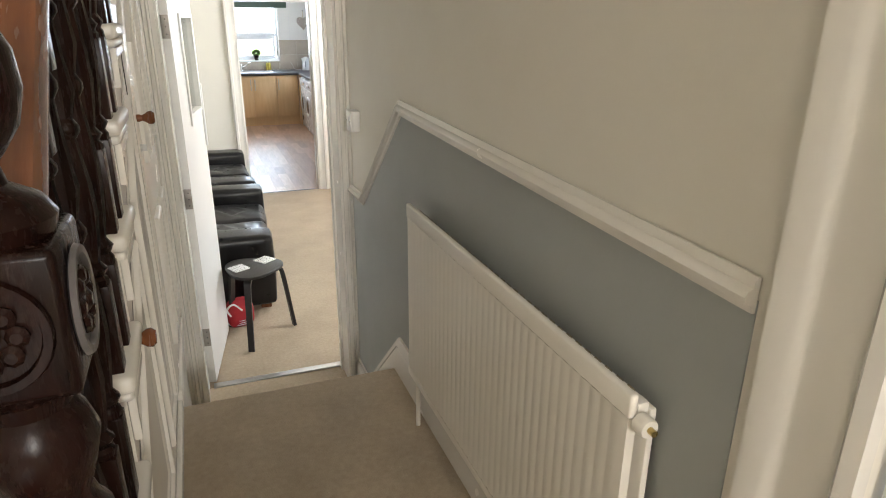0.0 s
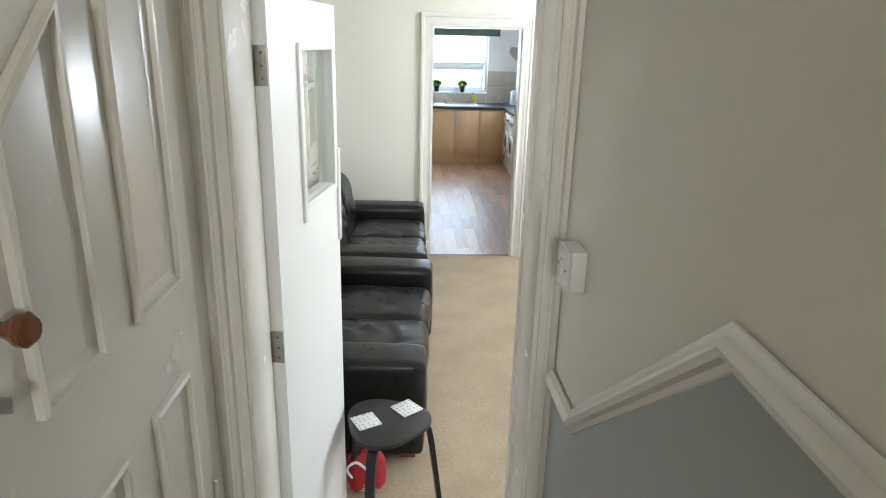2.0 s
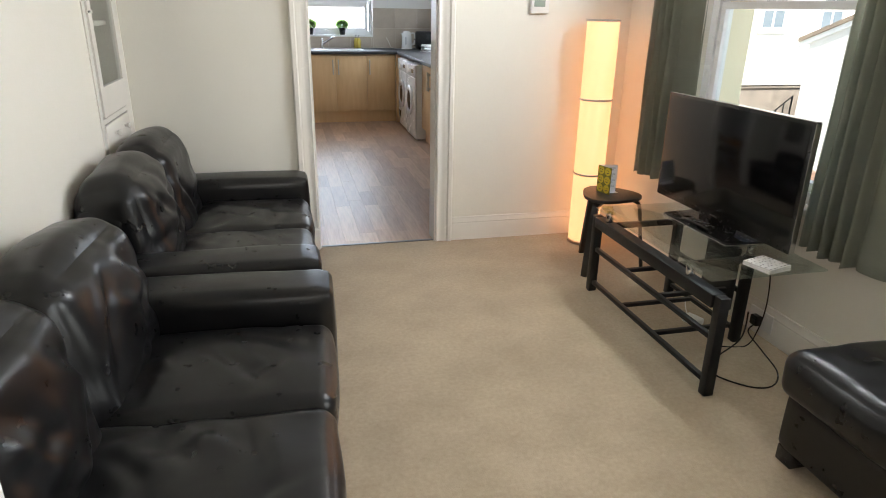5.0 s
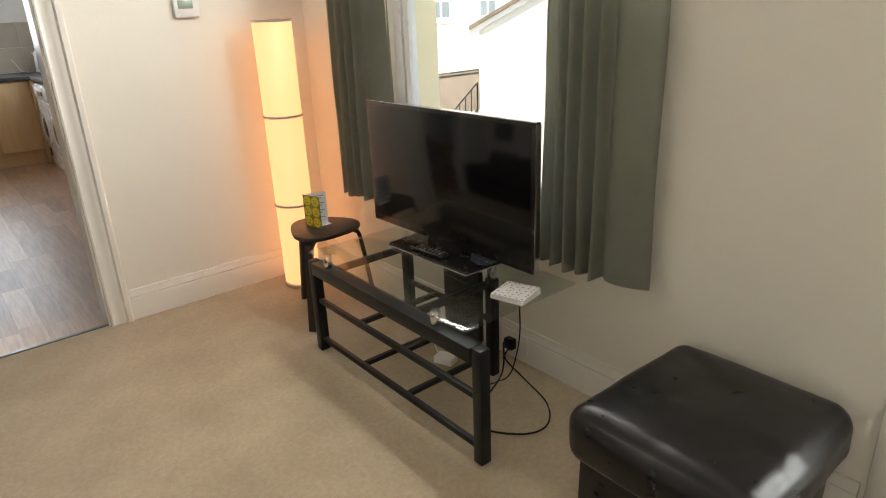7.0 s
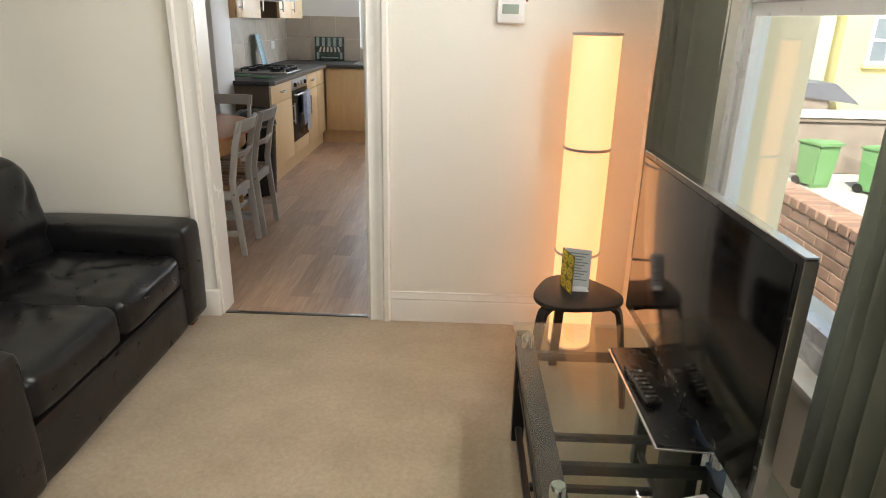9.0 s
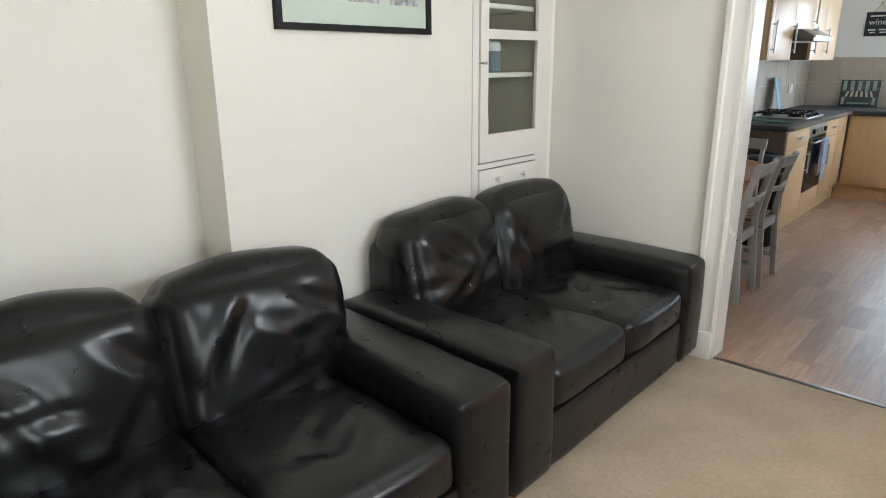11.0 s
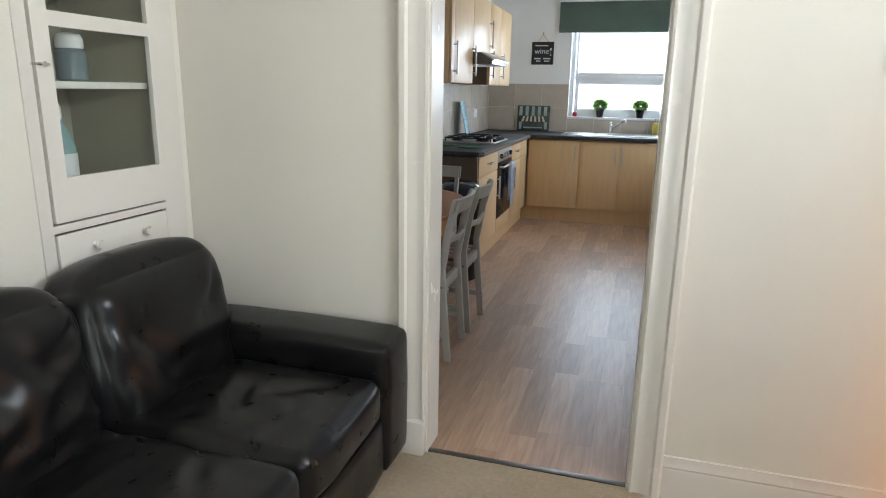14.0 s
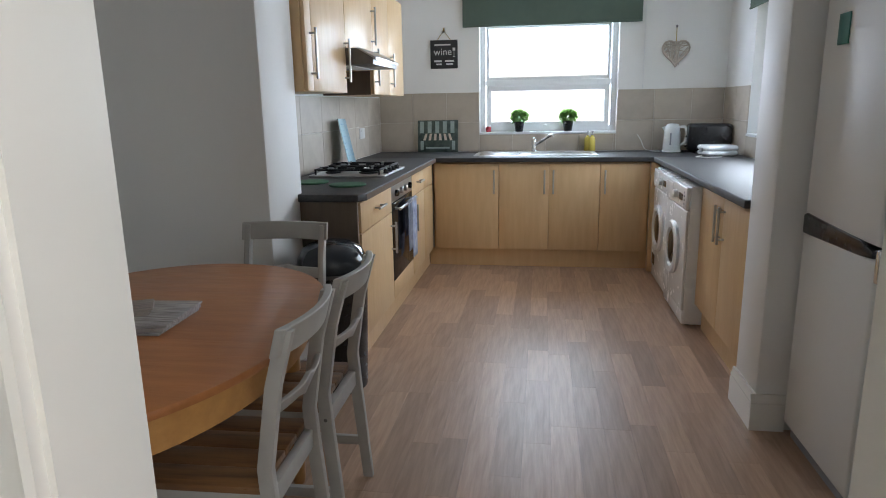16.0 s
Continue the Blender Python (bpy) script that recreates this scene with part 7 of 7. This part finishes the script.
def dining_chair(at, rz, label):
    """Grey painted chair with a waxed wood seat; its back is towards +x before turning."""
    c = thing("dining_chair", label, "chair", "grey dining chairs round the table", at, rz)
    w = 0.185
    for s in (-1, 1):
        line = [(0.185, 0.0), (0.175, 0.42), (0.18, 0.50), (0.215, 0.72), (0.255, 0.865)]
        out = [(x + 0.019, z) for x, z in line] + [(x - 0.019, z) for x, z in reversed(line)]
        out[0], out[-1] = (0.235, 0.0), (0.20, 0.0)
        out[1], out[-2] = (0.205, 0.40), (0.165, 0.40)
        part("back_post", prism(out, s * w - 0.014, s * w + 0.014, "y", 0.003), GREYPAINT, c, "grey painted splayed back post")
        part("front_leg", bx(-0.205, -0.17, s * w - 0.017, s * w + 0.017, 0.0, 0.435, 0.004), GREYPAINT, c)
        part("side_rail", bx(-0.18, 0.18, s * w - 0.011, s * w + 0.011, 0.375, 0.432, 0.003), GREYPAINT, c)
        part("side_stretcher", bx(-0.18, 0.20, s * w - 0.010, s * w + 0.010, 0.13, 0.165, 0.003), GREYPAINT, c)
        part("bolt", lathe([(0.006, 0.0), (0.006, 0.004)], 8, "y", (0.185, s * (w + 0.013) - (0.0 if s > 0 else 0.003), 0.41)), DARKSTEEL, c)
    # bowed top rail
    def bowed(z0, z1, bow, x0, th, waist=0.0):
        n = 14
        bm = bmesh.new()
        rings = []
        for i in range(n + 1):
            y = -0.212 + 0.424 * i / n
            k = 1 - (y / 0.212) ** 2
            x = x0 + bow * k
            dz = waist * math.exp(-(y / 0.035) ** 2)
            rings.append([bm.verts.new(p) for p in ((x - th, y, z0 - dz), (x + th, y, z0 - dz), (x + th + 0.02, y, z1 + dz), (x - th + 0.02, y, z1 + dz))])
        for a, b in zip(rings, rings[1:]):
            for i in range(4):
                bm.faces.new((a[i], a[(i + 1) % 4], b[(i + 1) % 4], b[i]))
        bm.faces.new(rings[0][::-1])
        bm.faces.new(rings[-1])
        bmesh.ops.recalc_face_normals(bm, faces=bm.faces[:])
        bmesh.ops.bevel(bm, geom=[e for e in bm.edges if len(e.link_faces) == 2 and e.calc_face_angle(0) > 0.6], offset=0.003, segments=1, affect="EDGES")
        return bm
    part("top_rail", bowed(0.80, 0.875, 0.035, 0.228, 0.011), GREYPAINT, c, "bowed grey top rail")
    slat = bowed(0.635, 0.675, 0.025, 0.198, 0.008, 0.012)
    bmesh.ops.scale(slat, vec=(1, 0.84, 1), verts=slat.verts[:])
    part("middle_rail", slat, GREYPAINT, c, "shaped grey middle rail")
    part("rear_rail", bx(0.165, 0.19, -w + 0.014, w - 0.014, 0.375, 0.432, 0.003), GREYPAINT, c)
    part("front_rail", bx(-0.20, -0.18, -w + 0.017, w - 0.017, 0.375, 0.432, 0.003), GREYPAINT, c)
    part("cross_stretcher", bx(-0.02, 0.015, -w + 0.01, w - 0.01, 0.135, 0.16, 0.003), GREYPAINT, c)
    for i in range(4):
        y = -0.20 + i * 0.10
        part("seat_board", bx(-0.225, 0.165, y + 0.001, y + 0.099, 0.433, 0.453, 0.003), SEATWOOD, c, "waxed brown seat board")
    c.scale = (1.0, 0.89, 0.966)
    return c


dining_chair((0.598, 8.36, 0), 2, "grey painted dining chair with a waxed seat pushed under the table")
dining_chair((0.60, 8.785, 0), 1, "grey painted dining chair tucked in near the bin")
dining_chair((0.345, 9.235, 0), 92, "grey painted dining chair at the end of the table")

def placemats():
    MATP = paint("grey_wood_print", (0.50, 0.46, 0.43), (0.13, 0.105, 0.10), 0.4, 14.0, 0.0, stretch=(1.0, 8.0, 1.0))
    for i in range(4):
        p = thing("placemat", "grey wood-print placemat in a stack on the table", "placemat", "stack of placemats", (0.300 + 0.004 * i, 8.455 + 0.006 * (i % 2), 0.7505 + i * 0.0065), 2 + i)
        part("board", bx(-0.14, 0.14, -0.11, 0.11, 0.0, 0.006, 0.001), MATP, p)
    COASTP = paint("brown_wood_print", (0.30, 0.24, 0.20), (0.14, 0.11, 0.10), 0.4, 12.0, 0.0, stretch=(1.0, 8.0, 1.0))
    for i in range(3):
        p = thing("coaster", "grey wood-print coaster on the placemats", "coaster", "wood-print coasters", (0.30 + 0.003 * i, 8.46, 0.777 + i * 0.0065), 24 + 3 * i)
        part("board", bx(-0.05, 0.05, -0.05, 0.05, 0.0, 0.006, 0.001), COASTP, p)


placemats()


def kitchen_bin():
    b = thing("kitchen_bin", "black kitchen bin with a glossy domed lid beside the worktop", "bin", at=(0.465, 9.70, 0))
    part("body", lathe([(0.13, 0.0), (0.14, 0.01), (0.160, 0.53), (0.162, 0.58)], 32), BLACKP, b, "black plastic body")
    part("lid", lathe([(0.166, 0.58), (0.169, 0.60), (0.160, 0.645), (0.134, 0.690), (0.085, 0.718), (0.03, 0.728)], 32), LIDB, b, "glossy dark domed lid")
    part("lid_band", lathe([(0.163, 0.575), (0.172, 0.578), (0.172, 0.592), (0.163, 0.595)], 32), DARKSTEEL, b)
    return b


LIDB = paint("glossy_dark_lid", (0.02, 0.024, 0.03), (0.025, 0.03, 0.036), 0.08, 5.0, 0.0, rough_var=0.02)
kitchen_bin()

# ---------- outside ----------
GROUND = paint("pale_concrete", (0.50, 0.48, 0.44), (0.42, 0.40, 0.37), 0.9, 0.8, 0.3, 30.0)
structure("ground_outside", bx(3.30, 400.0, -300.0, 400.0, -0.75, -0.62), GROUND, "pale concrete yard and ground outside the window", category="ground")
structure("ground_rear", bx(-300.0, 3.28, 13.05, 400.0, -0.75, -0.62), GROUND, "pale concrete yard behind the kitchen", category="ground")
structure("ground_rest", bx(-300.0, 400.0, -400.0, -1.6, -0.75, -0.64), GROUND, "pale ground around the house", category="ground")
structure("facade_reveal", join(bx(3.083, 3.262, 6.585, 6.602, 0.66, 2.08), bx(3.083, 3.262, 5.328, 5.345, 0.66, 2.08)), PEBBLE, "cream rendered outer window reveal", category="facade")


def house(name, x0, y0, w, d, h, colour, label, windows):
    b = thing(name, label, "house", at=(x0, y0, -0.62))
    part("wall", bx(0, w, 0, d, 0, h), colour, b)
    slate = paint("grey_slate", (0.16, 0.16, 0.18), (0.11, 0.11, 0.13), 0.7, 3.0, 0.3, 30.0)
    part("roof", prism([(-0.3, h), (w + 0.3, h), (w / 2, h + w * 0.33)], -0.2, d + 0.2, "y"), slate, b, "grey slate roof")
    for face, u, z, ww, hh in windows:
        if face == "-x":
            f = part("window", wall_mesh("x", -0.03, 0.02, u, u + ww, z, z + hh, [(u + 0.07, u + ww / 2 - 0.03, z + 0.07, z + hh / 2 - 0.03), (u + ww / 2 + 0.03, u + ww - 0.07, z + 0.07, z + hh / 2 - 0.03), (u + 0.07, u + ww / 2 - 0.03, z + hh / 2 + 0.03, z + hh - 0.07), (u + ww / 2 + 0.03, u + ww - 0.07, z + hh / 2 + 0.03, z + hh - 0.07)]), UPVC, b, "white window frame")
            part("pane", bx(-0.012, -0.002, u + 0.07, u + ww - 0.07, z + 0.07, z + hh - 0.07), DULLGLASS, f)
            part("sill", bx(-0.10, 0.0, u - 0.08, u + ww + 0.08, z - 0.10, z, 0.01), colour, f)
        else:
            f = part("window", wall_mesh("y", -0.03, 0.02, u, u + ww, z, z + hh, [(u + 0.07, u + ww / 2 - 0.03, z + 0.07, z + hh / 2 - 0.03), (u + ww / 2 + 0.03, u + ww - 0.07, z + 0.07, z + hh / 2 - 0.03), (u + 0.07, u + ww / 2 - 0.03, z + hh / 2 + 0.03, z + hh - 0.07), (u + ww / 2 + 0.03, u + ww - 0.07, z + hh / 2 + 0.03, z + hh - 0.07)]), UPVC, b, "white window frame")
            part("pane", bx(u + 0.07, u + ww - 0.07, -0.012, -0.002, z + 0.07, z + hh - 0.07), DULLGLASS, f)
            part("sill", bx(u - 0.08, u + ww + 0.08, -0.10, 0.0, z - 0.10, z, 0.01), colour, f)
    return b


DULLGLASS = paint("distant_window_glass", (0.14, 0.18, 0.22), (0.20, 0.24, 0.28), 0.1, 1.0, 0.0)
YHOUSE = paint("pale_yellow_render", (0.72, 0.64, 0.34), (0.66, 0.57, 0.24), 0.9, 0.6, 0.2, 20.0)
WHOUSE = paint("white_render", (0.78, 0.77, 0.74), (0.72, 0.71, 0.68), 0.9, 0.6, 0.2, 20.0)
GHOUSE = paint("sage_render", (0.40, 0.50, 0.42), (0.36, 0.46, 0.38), 0.9, 0.6, 0.2, 20.0)
house("yellow_house", 11.3, 21.0, 2.9, 8.0, 6.5, YHOUSE, "pale yellow rendered house across the yard", [("-y", 0.63, 1.24, 0.97, 1.11), ("-y", 0.63, 3.8, 1.0, 1.4)])
house("green_house", 6.9, 21.3, 4.3, 7.0, 6.0, GHOUSE, "sage green rendered house beside the yellow one", [("-y", 1.4, 2.4, 0.9, 1.2), ("-y", 1.4, 4.2, 0.9, 1.0)])
cot = thing("white_cottage", "white rendered cottage with a low tiled gable across the yard", "house", at=(8.5, 0, -0.62))
part("wall", prism([(3.0, 0.0), (11.95, 0.0), (11.95, 1.72), (7.475, 3.39), (3.0, 1.72)], 0.0, 7.5, "x"), WHOUSE, cot)
ROOFT = paint("weathered_roof_tile", (0.34, 0.26, 0.19), (0.24, 0.19, 0.15), 0.8, 4.0, 0.4, 30.0)
part("roof", prism([(12.10, 1.675), (12.10, 1.735), (7.475, 3.46), (7.475, 3.395)], -0.08, 7.6, "x"), ROOFT, cot, "brown tiled roof slope")
part("roof", prism([(2.85, 1.675), (7.475, 3.395), (7.475, 3.46), (2.85, 1.735)], -0.08, 7.6, "x"), ROOFT, cot, "brown tiled roof slope")
part("bargeboard", prism([(12.11, 1.60), (12.11, 1.672), (7.475, 3.392), (7.475, 3.32)], -0.045, -0.003, "x"), UPVC, cot)
house("far_white_house", 14.8, 22.0, 11.0, 9.0, 7.0, WHOUSE, "distant white rendered house", [("-y", 0.8, 1.6, 0.9, 1.2), ("-y", 3.0, 1.6, 0.9, 1.2), ("-y", 5.2, 1.6, 0.9, 1.2), ("-y", 0.8, 4.4, 0.9, 1.2), ("-y", 3.0, 4.4, 0.9, 1.2), ("-y", 5.2, 4.4, 0.9, 1.2)])
# made-up sunlit white house, added to keep the kitchen window's outlook bright
house("rear_bright_backdrop", -3.0, 19.0, 9.0, 8.0, 7.5, WHOUSE, "made-up white house as a bright backdrop behind the kitchen", [("-y", 1.6, 4.6, 1.0, 1.2)])

BRICK = paint("weathered_brick", (0.36, 0.22, 0.16), (0.26, 0.16, 0.12), 0.9, 8.0, 0.4, 60.0, per_piece=0.2)
MORTAR = paint("pale_mortar", (0.40, 0.36, 0.30), (0.33, 0.30, 0.25), 0.95, 10.0, 0.3, 60.0)
STONEW = paint("dark_rubble_stone", (0.30, 0.25, 0.21), (0.18, 0.15, 0.13), 0.95, 5.0, 0.8, 14.0)


def wheelie_bin(at, rz, label):
    b = thing("wheelie_bin", label, "wheelie bin", "green wheelie bins", at, rz)
    GREENP = BINGREEN
    bm = bmesh.new()
    quad_box(bm, -0.24, 0.24, -0.27, 0.27, 0.06, 0.96)
    for v in bm.verts:
        if v.co.z < 0.5:
            v.co.x *= 0.82
            v.co.y *= 0.82
    bmesh.ops.bevel(bm, geom=bm.edges[:], offset=0.02, segments=2, affect="EDGES")
    part("body", bm, GREENP, b)
    part("lid", prism([(-0.31, 0.97), (0.29, 0.97), (0.29, 1.0), (-0.1, 1.06), (-0.31, 1.03)], -0.26, 0.26, "x", 0.01), GREENP, b, "paler green lid")
    for s in (-0.2, 0.2):
        part("wheel", lathe([(0.10, s - 0.025), (0.10, s + 0.025)], 18, "x", (0, 0.20, 0.10)), BLACKP, b)
    part("foot", bx(-0.18, 0.18, -0.20, -0.12, 0.0, 0.07), GREENP, b)
    part("handle", tube([(-0.2, 0.30, 1.0), (0.2, 0.30, 1.0)], 0.015, 8), GREENP, b)
    b.scale = (0.72, 0.72, 0.6)
    return b


BINGREEN = paint("bin_green", (0.15, 0.33, 0.14), (0.12, 0.28, 0.11), 0.5, 4.0, 0.0)
wheelie_bin((7.0, 13.2, -0.62), 15, "green plastic wheelie bin against the stone wall")
wheelie_bin((7.62, 12.8, -0.62), 20, "green plastic wheelie bin in the yard")
solid("garden_wall", join(bx(4.8, 14.0, 14.0, 14.45, -0.62, 0.14, 0.03), bx(4.8, 14.0, 13.96, 14.50, 0.14, 0.20, 0.02)), STONEW, "dark rubble stone garden wall with a pale coping", "wall")
solid("wall_coping", bx(4.75, 14.05, 13.93, 14.53, 0.205, 0.26, 0.015), WHOUSE, "pale coping on the stone wall", "coping")
sh = thing("lean_to_shed", "low lean-to shed with a grey slate roof", "shed", at=(9.4, 20.0, -0.62))
part("wall", bx(0.0, 1.35, 0.02, 0.9, 0.0, 0.62), STONEW, sh)
part("roof", prism([(-0.05, 0.62), (2.05, 0.36), (1.40, 0.84), (-0.05, 0.84)], -0.05, 0.95, "y"), paint("shed_slate", (0.14, 0.15, 0.19), (0.10, 0.11, 0.14), 0.7, 3.0, 0.3, 30.0), sh, "grey slate slope")
rl = thing("handrail_outside", "dark metal handrail with upright bars by the yard steps", "railing", at=(0, 0, 0))
part("top_bar", tube([(6.5, 10.6, -0.09), (6.5, 9.83, 0.56), (6.5, 9.83, -0.62)], 0.014, 8), BLACKM, rl)
part("lower_bar", tube([(6.5, 10.6, -0.40), (6.5, 9.83, 0.25)], 0.010, 8), BLACKM, rl)
for i in range(6):
    y = 9.94 + i * 0.11
    z = 0.56 - (y - 9.83) * 0.844
    part("upright", tube([(6.5, y, -0.62), (6.5, y, z)], 0.008, 6), BLACKM, rl)

# ---------- kitchen floor planks ----------
plank_bed = bpy.data.objects["subfloor_kitchen"]
rng = random.Random(4)
lengths = (1.22, 0.61, 0.92)
plank_mesh = {}


def plank_piece(length, width=0.11):
    key = round(length, 3)
    if key not in plank_mesh:
        bm = bx(-width / 2 + 0.0002, width / 2 - 0.0002, -length / 2 + 0.0002, length / 2 - 0.0002, -0.006, 0.0, 0.0003, 1)
        plank_mesh[key] = mesh_of("plank", bm, PLANK)
    return plank_mesh[key]


def lay_planks():
    x, col = -0.72, 0
    while x < 2.94:
        y = Y2 + 0.035 - rng.choice((0.0, 0.2, 0.41, 0.55))
        while y < 12.2:
            ln = rng.choice((0.40, 0.60, 0.60, 0.80))
            a, b = max(y, Y2 + 0.034), min(y + ln, 12.2)
            if b - a > 0.05:
                q = round((b - a) / 0.05) * 0.05
                o = new("plank", plank_piece(b - a))
                o.parent = plank_bed
                o.location = (x + 0.055, (a + b) / 2, 0.0)
            y += ln
        x += 0.11


lay_planks()

# ---------- wall tiles ----------
tile_mesh = {}


def lay_tiles(host, cells, axis, at):
    for u0, u1, z0, z1 in cells:
        key = (axis, round(u1 - u0, 3), round(z1 - z0, 3))
        if key not in tile_mesh:
            w, h = (u1 - u0) / 2 - 0.0012, (z1 - z0) / 2 - 0.0012
            bm = bx(0.0, 0.008, -w, w, -h, h, 0.0015, 1) if axis == "x+" else (bx(-0.008, 0.0, -w, w, -h, h, 0.0015, 1) if axis == "x-" else bx(-w, w, -0.008, 0.0, -h, h, 0.0015, 1))
            tile_mesh[key] = mesh_of("tile", bm, TILE)
        o = new("tile", tile_mesh[key])
        o.parent = host
        c = (u0 + u1) / 2
        o.location = (at, c, (z0 + z1) / 2) if axis[0] == "x" else (c, at, (z0 + z1) / 2)


def grid_cells(u0, u1, z0, z1, w, h, holes=()):
    out = []
    z = z0
    while z < z1 - 0.01:
        zz = min(z + h, z1)
        u = u0
        while u < u1 - 0.01:
            uu = min(u + w, u1)
            if not any(u < b - 0.005 and uu > a + 0.005 and z < d - 0.005 and zz > c + 0.005 for a, b, c, d in holes):
                out.append((u, uu, z, zz))
            u = uu
        z = zz
    return out


lay_tiles(bpy.data.objects["wall_kitchen_left"], grid_cells(9.96, YK - 0.009, 0.912, 1.40, 0.40, 0.25), "x+", XKL + 0.0005)
back = bpy.data.objects["wall_kitchen_back"]
lay_tiles(back, grid_cells(XKL + 0.009, 0.868, 0.912, 1.435, 0.31, 0.2615), "y", YK - 0.0005)
lay_tiles(back, grid_cells(0.868, 2.070, 0.912, 1.06, 0.295, 0.148), "y", YK - 0.0005)
lay_tiles(back, grid_cells(2.070, XKR - 0.009, 0.912, 1.435, 0.31, 0.2615), "y", YK - 0.0005)
lay_tiles(bpy.data.objects["wall_kitchen_right"], grid_cells(9.77, 10.75, 0.912, 1.435, 0.3267, 0.2615) + grid_cells(10.75, 12.10, 0.912, 1.06, 0.3375, 0.148) + grid_cells(12.10, YK - 0.009, 0.912, 1.435, 0.3355, 0.2615), "x-", XKR - 0.0005)

# ---------- low brick wall outside ----------
structure("brick_wall_core", bx(4.42, 4.60, 7.3, 12.5, -0.75, 0.29), MORTAR, "pale mortar core of the low brick wall", category="brick wall")
core = bpy.data.objects["brick_wall_core"]
core_brick = mesh_of("brick", bx(-0.012, 0.012, -0.108, 0.108, -0.0325, 0.0325, 0.003, 1), BRICK)
for row in range(7):
    for i in range(20):
        o = new("brick", core_brick)
        o.parent = core
        o.location = (4.42, 7.42 + i * 0.228 + (0.114 if row % 2 else 0.0), 0.247 - row * 0.078)
cap_brick = mesh_of("brick", bx(-0.11, 0.11, -0.05, 0.05, -0.035, 0.035, 0.008, 1), BRICK)
for i in range(38):
    o = new("brick", cap_brick)
    o.parent = core
    o.location = (4.51, 7.36 + i * 0.118, 0.325)
